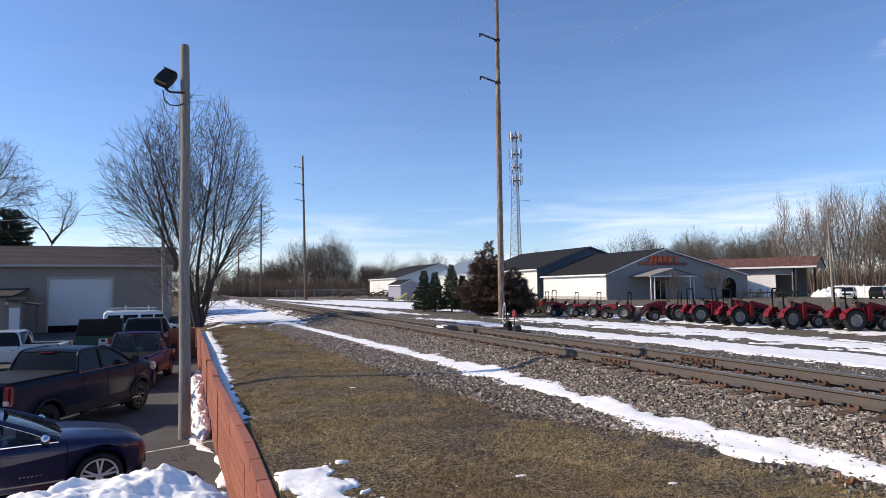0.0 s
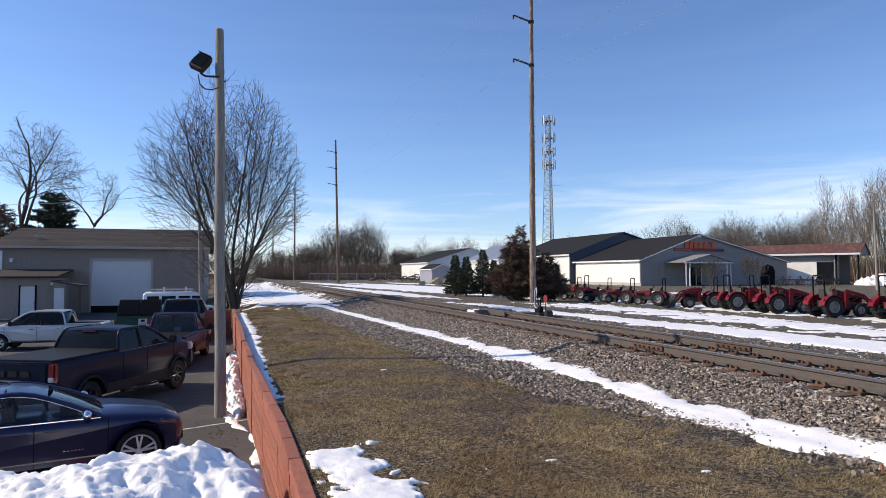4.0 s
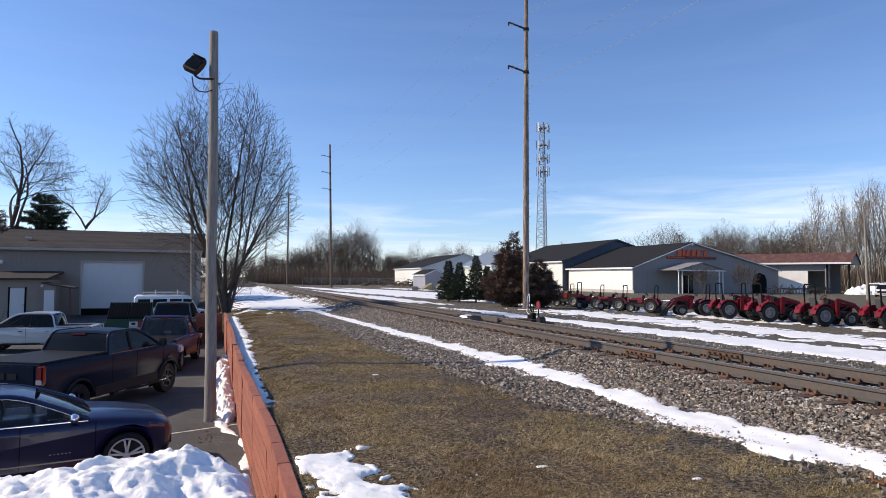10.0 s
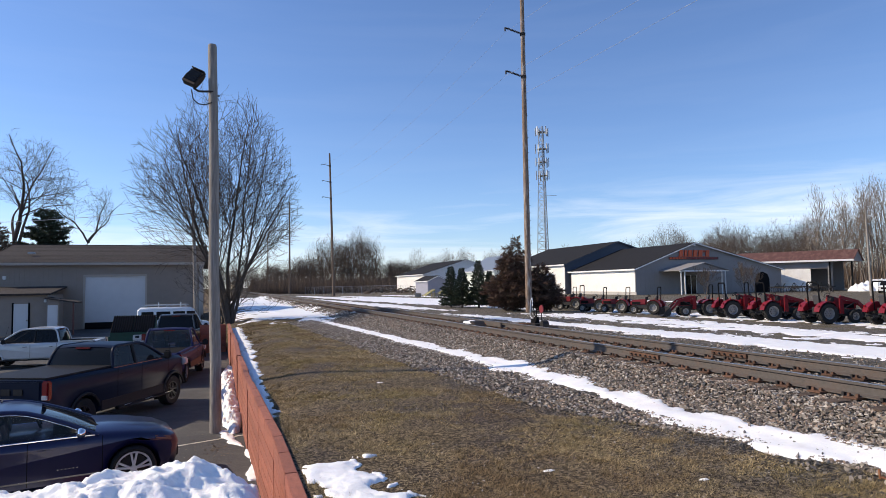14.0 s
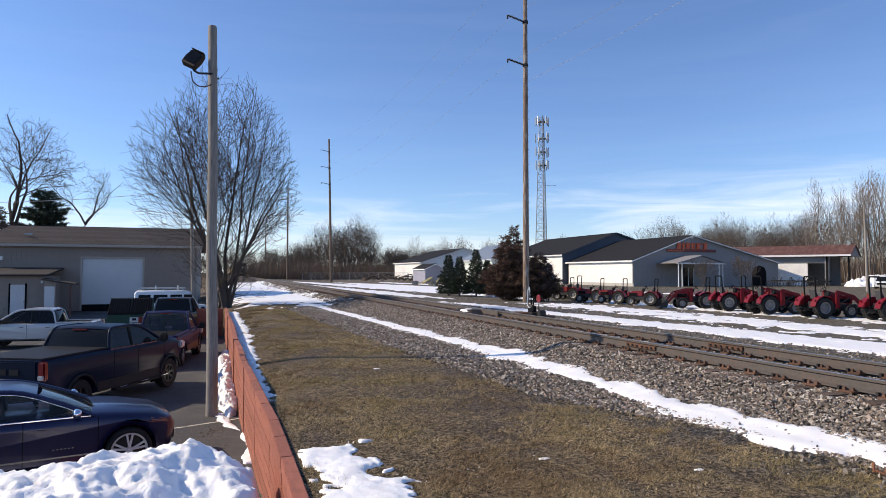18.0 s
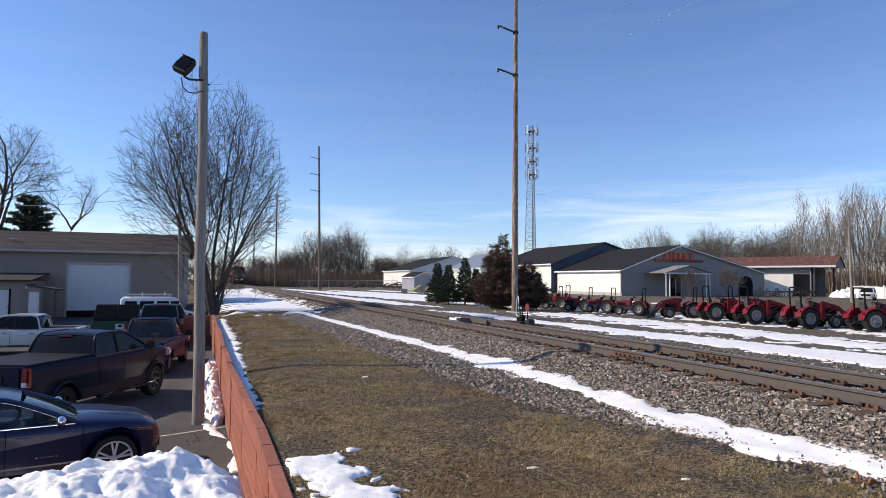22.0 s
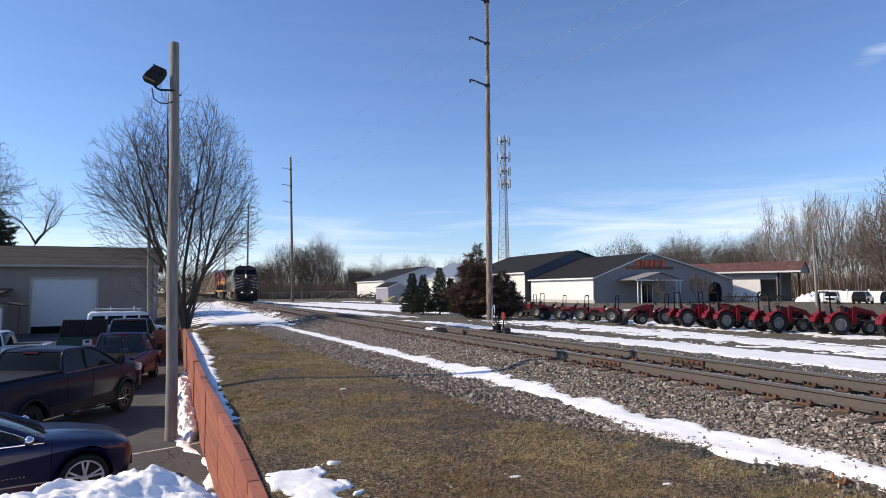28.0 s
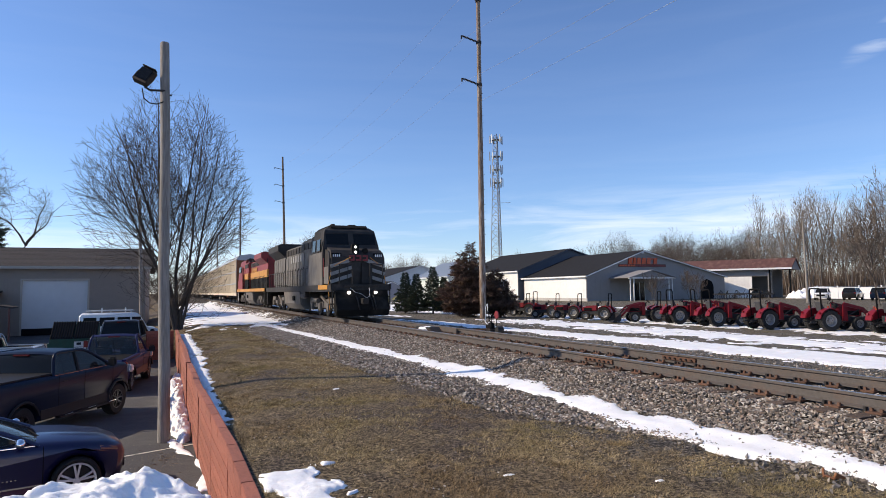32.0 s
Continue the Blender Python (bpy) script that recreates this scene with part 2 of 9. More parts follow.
def ground_mat():
    """Dead lawn, track-side gravel and the gravelled yard, told apart by their place across the line, with ragged borders."""
    m = bpy.data.materials.new("ground")
    m.use_nodes = True
    n, lk = m.node_tree.nodes, m.node_tree.links
    b = n["Principled BSDF"]
    b.inputs["Roughness"].default_value, b.inputs["Specular IOR Level"].default_value = 0.95, 0.2
    g = n.new("ShaderNodeNewGeometry")

    def noise_tex(scale, detail=6, rough=0.6):
        t = n.new("ShaderNodeTexNoise")
        t.inputs["Scale"].default_value, t.inputs["Detail"].default_value, t.inputs["Roughness"].default_value = scale, detail, rough
        lk.new(g.outputs["Position"], t.inputs["Vector"])
        return t.outputs["Fac"]

    def ramp(fac, stops):
        r = n.new("ShaderNodeValToRGB")
        cr = r.color_ramp
        cr.elements[0].position, cr.elements[0].color = stops[0][0], (*stops[0][1], 1)
        cr.elements[1].position, cr.elements[1].color = stops[-1][0], (*stops[-1][1], 1)
        for p, c in stops[1:-1]:
            cr.elements.new(p).color = (*c, 1)
        lk.new(fac, r.inputs[0])
        return r.outputs[0]

    fine, mid, big = noise_tex(24, 10, 0.78), noise_tex(1.3, 6, 0.65), noise_tex(0.35, 6, 0.65)
    lawn = ramp(fine, [(0.42, (0.022, 0.016, 0.009)), (0.5, (0.12, 0.088, 0.05)), (0.58, (0.38, 0.29, 0.17))])
    soil = ramp(fine, [(0.42, (0.018, 0.014, 0.011)), (0.5, (0.075, 0.058, 0.045)), (0.58, (0.24, 0.18, 0.13))])
    gravel = ramp(fine, [(0.42, (0.013, 0.0115, 0.010)), (0.51, (0.075, 0.066, 0.056)), (0.60, (0.30, 0.27, 0.235))])
    yard = ramp(fine, [(0.42, (0.03, 0.026, 0.022)), (0.5, (0.13, 0.115, 0.096)), (0.6, (0.33, 0.295, 0.25))])
    turf = ramp(fine, [(0.42, (0.04, 0.035, 0.02)), (0.58, (0.22, 0.185, 0.11))])

    def mixed(fac, a, c):
        x = n.new("ShaderNodeMixRGB")
        lk.new(fac, x.inputs[0])
        lk.new(a, x.inputs[1])
        lk.new(c, x.inputs[2])
        return x.outputs[0]

    def span(v, a, c):
        r = n.new("ShaderNodeMapRange")
        r.inputs["From Min"].default_value, r.inputs["From Max"].default_value = a, c
        lk.new(v, r.inputs[0])
        return r.outputs[0]

    sep = n.new("ShaderNodeSeparateXYZ")
    lk.new(g.outputs["Position"], sep.inputs[0])
    wob = n.new("ShaderNodeMath")
    wob.operation = "MULTIPLY_ADD"
    lk.new(mid, wob.inputs[0])
    wob.inputs[1].default_value = 3.2
    lk.new(sep.outputs["X"], wob.inputs[2])
    x = wob.outputs[0]
    patch = n.new("ShaderNodeHueSaturation")
    shade = n.new("ShaderNodeMapRange")
    shade.inputs["From Min"].default_value, shade.inputs["From Max"].default_value = 0.3, 0.7
    shade.inputs["To Min"].default_value, shade.inputs["To Max"].default_value = 0.55, 1.4
    lk.new(noise_tex(4.5, 8, 0.7), shade.inputs[0])
    lk.new(shade.outputs[0], patch.inputs["Value"])
    lk.new(lawn, patch.inputs["Color"])
    ground = mixed(span(big, 0.46, 0.62), patch.outputs[0], soil)
    ground = mixed(span(x, 5.6, 7.0), ground, gravel)
    spots = n.new("ShaderNodeHueSaturation")
    lk.new(shade.outputs[0], spots.inputs["Value"])
    lk.new(yard, spots.inputs["Color"])
    ground = mixed(span(x, 13.5, 15.5), ground, mixed(span(mid, 0.5, 0.62), spots.outputs[0], turf))
    far = mixed(span(mid, 0.45, 0.6), yard, turf)
    ground = mixed(span(x, 26.5, 29.5), ground, far)
    lk.new(ground, b.inputs["Base Color"])
    bp = n.new("ShaderNodeBump")
    bp.inputs["Strength"].default_value, bp.inputs["Distance"].default_value = 0.8, 0.05
    lk.new(fine, bp.inputs["Height"])
    lk.new(bp.outputs[0], b.inputs["Normal"])
    return m


def blade_mat():
    """Dead grass: a shade for each blade, greener and browner by patches."""
    m = island_mat("blade", [(0.03, 0.022, 0.012), (0.40, 0.31, 0.175), (0.74, 0.60, 0.36), (0.07, 0.052, 0.029), (0.25, 0.19, 0.108), (0.57, 0.43, 0.24), (0.045, 0.034, 0.019)])
    n, lk = m.node_tree.nodes, m.node_tree.links
    b = n["Principled BSDF"]
    old = b.inputs["Base Color"].links[0].from_socket
    g = n.new("ShaderNodeNewGeometry")
    nz = n.new("ShaderNodeTexNoise")
    nz.inputs["Scale"].default_value, nz.inputs["Detail"].default_value = 0.55, 6
    lk.new(g.outputs["Position"], nz.inputs["Vector"])
    rp = n.new("ShaderNodeValToRGB")
    cr = rp.color_ramp
    cr.elements[0].position, cr.elements[0].color = 0.36, (0.80, 0.80, 0.65, 1)
    cr.elements[1].position, cr.elements[1].color = 0.66, (0.64, 0.57, 0.52, 1)
    cr.elements.new(0.5).color = (1.0, 0.98, 0.92, 1)
    lk.new(nz.outputs["Fac"], rp.inputs[0])
    mx = n.new("ShaderNodeMixRGB")
    mx.blend_type = "MULTIPLY"
    mx.inputs[0].default_value = 1.0
    lk.new(old, mx.inputs[1])
    lk.new(rp.outputs[0], mx.inputs[2])
    lk.new(mx.outputs[0], b.inputs["Base Color"])
    return m


def snow_mat():
    m = mat("snow", (0.95, 0.945, 0.93), 0.5, var=0.03, scale=6, bump=0.35, bscale=34, stain=0.16, stain_color=(0.42, 0.38, 0.33), stain_scale=3.2)
    b = m.node_tree.nodes["Principled BSDF"]
    b.inputs["Subsurface Weight"].default_value = 0.12
    b.inputs["Subsurface Radius"].default_value = (0.02, 0.025, 0.03)
    return m


def glass_mat(name, tint=(0.02, 0.025, 0.03), alpha=0.75):
    """Tinted glazing: a dark glossy sheet that lets a little of the inside through."""
    m = bpy.data.materials.new(name)
    m.use_nodes = True
    b = m.node_tree.nodes["Principled BSDF"]
    b.inputs["Base Color"].default_value = (*tint, 1)
    b.inputs["Roughness"].default_value = 0.04
    b.inputs["Alpha"].default_value = alpha
    b.inputs["Specular IOR Level"].default_value = 0.16
    return m


M = dict(
    ground=ground_mat(), snow=snow_mat(),
    asphalt=mat("asphalt", (0.10, 0.098, 0.098), 0.9, spec=0.12, var=0.3, scale=60, bump=0.8, bscale=90, stain=0.5, stain_color=(0.19, 0.18, 0.165), stain_scale=0.8),
    line_paint=mat("line_paint", (0.62, 0.58, 0.48), 0.7, var=0.2, scale=20, stain=0.7, stain_color=(0.1, 0.1, 0.1), stain_scale=9),
    rail=mat("rail", (0.088, 0.076, 0.068), 0.7, 0.1, var=0.15, scale=20, bump=0.2, stain=0.4, stain_color=(0.17, 0.095, 0.06), stain_scale=3),
    rail_head=mat("rail_head", (0.42, 0.40, 0.39), 0.3, 0.9, var=0.08, scale=30),
    tie=mat("tie", (0.125, 0.088, 0.064), 0.9, var=0.25, scale=6, stretch=(1, 8, 1), bump=0.8, bscale=22, piece=0.4, stain=0.6, stain_color=(0.22, 0.13, 0.08), stain_scale=3),
    plate=mat("plate", (0.13, 0.07, 0.045), 0.8, 0.3, var=0.25, scale=30, piece=0.3),
    rust=mat("rust", (0.26, 0.11, 0.05), 0.85, 0.2, var=0.3, scale=18, bump=0.3),
    iron=mat("iron", (0.035, 0.033, 0.032), 0.65, 0.5, var=0.2, scale=20, stain=0.3, stain_color=(0.14, 0.07, 0.04)),
    red_timber=mat("red_timber", (0.31, 0.108, 0.068), 0.85, var=0.12, scale=9, stretch=(3, 1, 3), bump=0.4, bscale=26, piece=0.14, stain=0.55, stain_color=(0.17, 0.06, 0.045), stain_scale=4),
    pole_wood=mat("pole_wood", (0.29, 0.262, 0.232), 0.85, var=0.3, scale=9, stretch=(5, 5, 0.35), bump=0.7, bscale=30, stain=0.5, stain_color=(0.16, 0.12, 0.09), stain_scale=2),
    pole_tall=mat("pole_tall", (0.21, 0.145, 0.105), 0.85, var=0.4, scale=6, stretch=(3, 3, 0.5), bump=0.6, bscale=20, stain=0.9, stain_color=(0.52, 0.49, 0.45), stain_scale=1.6),
    lamp_dark=mat("lamp_dark", (0.13, 0.12, 0.125), 0.1, 0.3, var=0.1, coat=1.0),
    pole_dark=mat("pole_dark", (0.17, 0.12, 0.085), 0.85, var=0.2, scale=9, stretch=(5, 5, 0.3), bump=0.4),
    insul=mat("insul", (0.035, 0.035, 0.04), 0.5, var=0.1),
    galv=mat("galv", (0.42, 0.44, 0.46), 0.5, 0.6, var=0.12, scale=12),
    bark=mat("bark", (0.075, 0.06, 0.05), 0.95, var=0.25, scale=14, stretch=(3, 3, 0.6), bump=0.8, bscale=30),
    bark_far=island_mat("bark_far", [(0.065, 0.052, 0.043), (0.13, 0.10, 0.08), (0.095, 0.076, 0.061), (0.21, 0.17, 0.138)]),
    bark_pale=island_mat("bark_pale", [(0.125, 0.102, 0.083), (0.25, 0.208, 0.17), (0.185, 0.15, 0.123), (0.34, 0.288, 0.24)]),
    brush=island_mat("brush", [(0.10, 0.073, 0.055), (0.20, 0.145, 0.108), (0.15, 0.11, 0.08), (0.08, 0.062, 0.05)]),
    siding=mat("siding", (0.27, 0.225, 0.195), 0.6, var=0.05, scale=3, stain=0.2, stain_color=(0.2, 0.18, 0.17), stain_scale=0.7),
    white_metal=mat("white_metal", (0.84, 0.82, 0.78), 0.5, var=0.04, scale=2, stain=0.18, stain_color=(0.5, 0.46, 0.42), stain_scale=0.6),
    navy_metal=mat("navy_metal", (0.075, 0.09, 0.12), 0.6, var=0.04, scale=2),
    grey_metal=mat("grey_metal", (0.25, 0.24, 0.238), 0.6, var=0.04, scale=2),
    shingle=mat("shingle", (0.052, 0.046, 0.044), 0.95, spec=0.2, var=0.25, scale=7, stretch=(1, 4, 4), bump=0.6, bscale=30, piece=0.2, stain=0.3, stain_color=(0.11, 0.09, 0.08)),
    dark_roof=mat("dark_roof", (0.02, 0.02, 0.022), 0.95, spec=0.15, var=0.12, scale=4, stain=0.2, stain_color=(0.05, 0.05, 0.055)),
    rust_roof=mat("rust_roof", (0.105, 0.043, 0.032), 0.8, var=0.22, scale=1.6, stain=0.75, stain_color=(0.23, 0.13, 0.095), stain_scale=0.9, stretch=(0.5, 1.6, 1)),
    blue_roof=mat("blue_roof", (0.22, 0.26, 0.31), 0.5, 0.3, var=0.06),
    pale_green=mat("pale_green", (0.66, 0.70, 0.62), 0.5, var=0.05, scale=2, stain=0.2, stain_color=(0.45, 0.46, 0.40), stain_scale=0.6),
    shed_grey=mat("shed_grey", (0.30, 0.30, 0.36), 0.6, var=0.06, scale=2), olive_wood=mat("olive_wood", (0.30, 0.27, 0.12), 0.85, var=0.2, scale=6, bump=0.3, piece=0.3),
    trim=mat("trim", (0.75, 0.75, 0.74), 0.5, var=0.03),
    door=mat("door", (0.60, 0.61, 0.63), 0.5, var=0.03, scale=2),
    bed_vinyl=mat("bed_vinyl", (0.012, 0.013, 0.016), 0.6, spec=0.2, var=0.1, scale=12, bump=0.1),
    dark=mat("dark", (0.010, 0.010, 0.011), 0.9, var=0.1, spec=0.1),
    tan_trim=mat("tan_trim", (0.42, 0.37, 0.32), 0.6, var=0.06),
    orange=mat("orange", (0.60, 0.085, 0.02), 0.45, var=0.04), sign_dark=mat("sign_dark", (0.10, 0.03, 0.025), 0.5, var=0.1),
    glass=glass_mat("glass", (0.012, 0.014, 0.016), 0.94), glass_clear=glass_mat("glass_clear", (0.05, 0.06, 0.065), 0.35),
    rubber=mat("rubber", (0.013, 0.013, 0.013), 0.85, var=0.2, scale=20, bump=0.2),
    alloy=mat("alloy", (0.72, 0.72, 0.73), 0.35, 0.45, var=0.05), rim_dark=mat("rim_dark", (0.05, 0.05, 0.055), 0.4, 0.6, var=0.1), rim_grey=mat("rim_grey", (0.30, 0.295, 0.29), 0.45, 0.3, var=0.1, stain=0.2),
    chrome=mat("chrome", (0.8, 0.8, 0.82), 0.08, 1.0, var=0.02),
    navy=mat("navy", (0.004, 0.005, 0.044), 0.35, 0.15, var=0.04, coat=0.5), slate=mat("slate", (0.005, 0.011, 0.028), 0.4, 0.0, var=0.04, coat=0.04, spec=0.12),
    maroon=mat("maroon", (0.045, 0.009, 0.016), 0.5, 0.0, var=0.05, coat=0.15, spec=0.2), navy_dull=mat("navy_dull", (0.010, 0.014, 0.065), 0.55, 0.0, var=0.08, coat=0.12, spec=0.2),
    black_paint=mat("black_paint", (0.012, 0.013, 0.015), 0.3, 0.1, var=0.05, coat=0.8),
    silver=mat("silver", (0.55, 0.55, 0.55), 0.35, 0.15, var=0.03, coat=0.8), white_paint=mat("white_paint", (0.75, 0.76, 0.77), 0.35, var=0.03, coat=0.6),
    lamp_red=mat("lamp_red", (0.17, 0.006, 0.010), 0.15, var=0.05, coat=1.0), lamp_clear=mat("lamp_clear", (0.6, 0.6, 0.62), 0.12, 0.3, var=0.05, coat=1.0),
    lamp_amber=mat("lamp_amber", (0.30, 0.04, 0.018), 0.3, var=0.05),
    seat=mat("seat", (0.05, 0.05, 0.055), 0.8, var=0.1), plastic=mat("plastic", (0.016, 0.016, 0.018), 0.65, var=0.1, spec=0.3),
    bin_green=mat("bin_green", (0.015, 0.07, 0.045), 0.6, var=0.12, scale=4, stain=0.4, stain_color=(0.05, 0.05, 0.04)),
    sticker=mat("sticker", (0.7, 0.7, 0.68), 0.5, var=0.05),
    tractor_red=mat("tractor_red", (0.17, 0.006, 0.012), 0.45, var=0.08, scale=4, coat=0.1, spec=0.3), tractor_frame=mat("tractor_frame", (0.03, 0.03, 0.032), 0.6, 0.2, var=0.2),
    loco_grey=mat("loco_grey", (0.135, 0.125, 0.115), 0.7, var=0.25, scale=3.5, stretch=(2.5, 1, 0.5), stain=0.8, stain_color=(0.055, 0.047, 0.04), stain_scale=1.1),
    loco_dark=mat("loco_dark", (0.038, 0.034, 0.032), 0.7, spec=0.25, var=0.2, scale=3, stain=0.3, stain_color=(0.10, 0.09, 0.08)),
    loco_black=mat("loco_black", (0.012, 0.0115, 0.011), 0.85, spec=0.15, var=0.2, scale=3, stain=0.35, stain_color=(0.07, 0.06, 0.05)),
    loco_red=mat("loco_red", (0.24, 0.028, 0.028), 0.55, var=0.15, scale=2, stain=0.55, stain_color=(0.09, 0.028, 0.025)),
    loco_yellow=mat("loco_yellow", (0.55, 0.26, 0.04), 0.55, var=0.15, scale=2, stain=0.5, stain_color=(0.26, 0.13, 0.05)),
    loco_pale=mat("loco_pale", (0.27, 0.265, 0.255), 0.65, var=0.2, scale=2.5, stain=0.6, stain_color=(0.12, 0.11, 0.10), stain_scale=1.6), sign_red=mat("sign_red", (0.20, 0.02, 0.025), 0.55, var=0.1),
    tank=mat("tank", (0.13, 0.116, 0.102), 0.7, var=0.2, scale=3, stain=0.6, stain_color=(0.08, 0.065, 0.055), stain_scale=1.4),
    rack=mat("rack", (0.60, 0.51, 0.37), 0.6, var=0.1, scale=1.5, stretch=(3, 1, 0.4), stain=0.5, stain_color=(0.34, 0.25, 0.17), stain_scale=0.9),
    headlight=mat("headlight", (1.0, 0.95, 0.85), 0.3, var=0.0, emit=7.0),
    needle=island_mat("needle", [(0.02, 0.036, 0.022), (0.045, 0.066, 0.042), (0.075, 0.092, 0.06), (0.06, 0.05, 0.035)]),
    needle_brown=island_mat("needle_brown", [(0.06, 0.038, 0.029), (0.13, 0.08, 0.058), (0.20, 0.12, 0.09), (0.055, 0.055, 0.034)]),
    blade=blade_mat(),
    stone=island_mat("stone", [(0.045, 0.038, 0.032), (0.23, 0.198, 0.165), (0.095, 0.08, 0.067), (0.52, 0.475, 0.415), (0.27, 0.195, 0.148), (0.145, 0.125, 0.105)], bump=0.5, bscale=60),
    soil_crumb=island_mat("soil_crumb", [(0.07, 0.055, 0.042), (0.19, 0.16, 0.125), (0.12, 0.10, 0.075), (0.26, 0.23, 0.19)]),
    stone_piece=mat("stone_piece", (0.24, 0.21, 0.178), 0.9, var=0.25, scale=30, bump=0.5, piece=0.7),
    concrete=mat("concrete", (0.45, 0.43, 0.40), 0.85, var=0.1, scale=5, bump=0.3, stain=0.3),
    wire=mat("wire", (0.40, 0.40, 0.42), 0.4, 0.5, var=0.0),
    fence_white=mat("fence_white", (0.8, 0.8, 0.8), 0.4, var=0.02),
)


# ---- mesh helpers ----
def part(name, bm, material, parent=None, label="", smooth=False):
    """Links a bmesh as one mesh object, under a thing or under a part."""
    me = bpy.data.meshes.new(name)
    bmesh.ops.recalc_face_normals(bm, faces=bm.faces)
    bm.to_mesh(me)
    bm.free()
    return mesh_part(name, me, material, parent, label, smooth)


def mesh_part(name, me, material, parent=None, label="", smooth=False):
    if not me.materials:
        me.materials.append(M[material])
    if smooth:
        me.shade_smooth()
        if smooth != "all":
            me.set_sharp_from_angle(angle=radians(38))
    ob = new(name, me)
    ob.parent = parent
    if label:
        ob["label"] = label
    return ob


def thing(name, m, label, category, group="", kind=""):
    ob = new(name)
    ob.empty_display_size = 0.3
    ob.matrix_basis = m
    return tagged(ob, label, category, group, kind)


def raw(name, verts, faces, material, parent=None, label="", smooth=False):
    me = bpy.data.meshes.new(name)
    me.from_pydata([tuple(map(float, v)) for v in verts], [], [tuple(map(int, f)) for f in faces])
    return mesh_part(name, me, material, parent, label, smooth)


def bulk(name, verts, quads, material, parent=None, label="", smooth=False):
    """A large mesh from arrays: verts (n, 3), quads (m, 3 or 4)."""
    me = bpy.data.meshes.new(name)
    k = quads.shape[1]
    me.vertices.add(len(verts))
    me.vertices.foreach_set("co", np.ascontiguousarray(verts, dtype=np.float32).ravel())
    me.loops.add(quads.size)
    me.loops.foreach_set("vertex_index", np.ascontiguousarray(quads, dtype=np.int32).ravel())
    me.polygons.add(len(quads))
    me.polygons.foreach_set("loop_start", np.arange(0, quads.size, k, dtype=np.int32))
    me.update(calc_edges=True)
    me.validate()
    return mesh_part(name, me, material, parent, label, smooth)


def box(bm, c, s, rot=None, bevel=0.0):
    m = Matrix.Translation(c) @ (rot.to_matrix().to_4x4() if rot else Matrix()) @ Matrix.Diagonal((*s, 1))
    vs = bmesh.ops.create_cube(bm, size=1, matrix=m)["verts"]
    if bevel:
        es = list({e for v in vs for e in v.link_edges})
        bmesh.ops.bevel(bm, geom=es, offset=bevel, segments=2, affect="EDGES", clamp_overlap=True)
    return bm


def B(c, s, rot=None, bevel=0.0):
    return box(bmesh.new(), c, s, rot, bevel)


def rod(bm, a, b, r, r2=None, seg=8, caps=True):
    a, b = Vector(a), Vector(b)
    d = b - a
    m = Matrix.Translation((a + b) / 2) @ d.to_track_quat("Z", "Y").to_matrix().to_4x4()
    bmesh.ops.create_cone(bm, cap_ends=caps, segments=seg, radius1=r, radius2=r if r2 is None else r2, depth=d.length, matrix=m)
    return bm


def R(a, b, r, r2=None, seg=8):
    return rod(bmesh.new(), a, b, r, r2, seg)


def pipe(bm, pts, r, seg=6):
    for a, b in zip(pts, pts[1:]):
        rod(bm, a, b, r, seg=seg)
    return bm


def prism(bm, prof, y0, y1, top=1.0, zref=None, bevel=0.0, seg=2):
    """Extrudes a profile of (x, z) from y0 to y1; above zref the width narrows to the share top at the profile's highest point."""
    zs = [z for _, z in prof]
    zt = max(zs)
    zb = min(zs) if zref is None else zref
    mid, half = (y0 + y1) / 2, (y1 - y0) / 2
    sides = []
    for s in (-1, 1):
        row = []
        for x, z in prof:
            k = max(0.0, (z - zb) / (zt - zb)) if zt > zb else 0
            row.append(bm.verts.new((x, mid + s * half * (1 + (top - 1) * k), z)))
        sides.append(row)
    fs = [bm.faces.new(sides[0]), bm.faces.new(sides[1][::-1])]
    n = len(prof)
    for i in range(n):
        j = (i + 1) % n
        fs.append(bm.faces.new((sides[0][j], sides[0][i], sides[1][i], sides[1][j])))
    if bevel:
        es = [e for f in fs[:2] for e in f.edges]
        bmesh.ops.bevel(bm, geom=list(set(es)), offset=bevel, segments=seg, affect="EDGES", clamp_overlap=True)
    return bm


def PR(prof, y0, y1, **kw):
    return prism(bmesh.new(), prof, y0, y1, **kw)


def turned(bm, prof, seg=16, axis="Y", centre=(0, 0, 0), caps=True):
    """A body of revolution from (radius, along) pairs about an axis."""
    rings = []
    for r, a in prof:
        ring = []
        for i in range(seg):
            u = 2 * math.pi * i / seg
            p = (r * math.cos(u), a, r * math.sin(u)) if axis == "Y" else (r * math.cos(u), r * math.sin(u), a)
            ring.append(bm.verts.new(Vector(centre) + Vector(p)))
        rings.append(ring)
    for p, q in zip(rings, rings[1:]):
        for i in range(seg):
            j = (i + 1) % seg
            bm.faces.new((p[i], p[j], q[j], q[i]))
    for ring in ((rings[0], rings[-1]) if caps else ()):
        try:
            bm.faces.new(ring)
        except ValueError:
            pass
    return bm


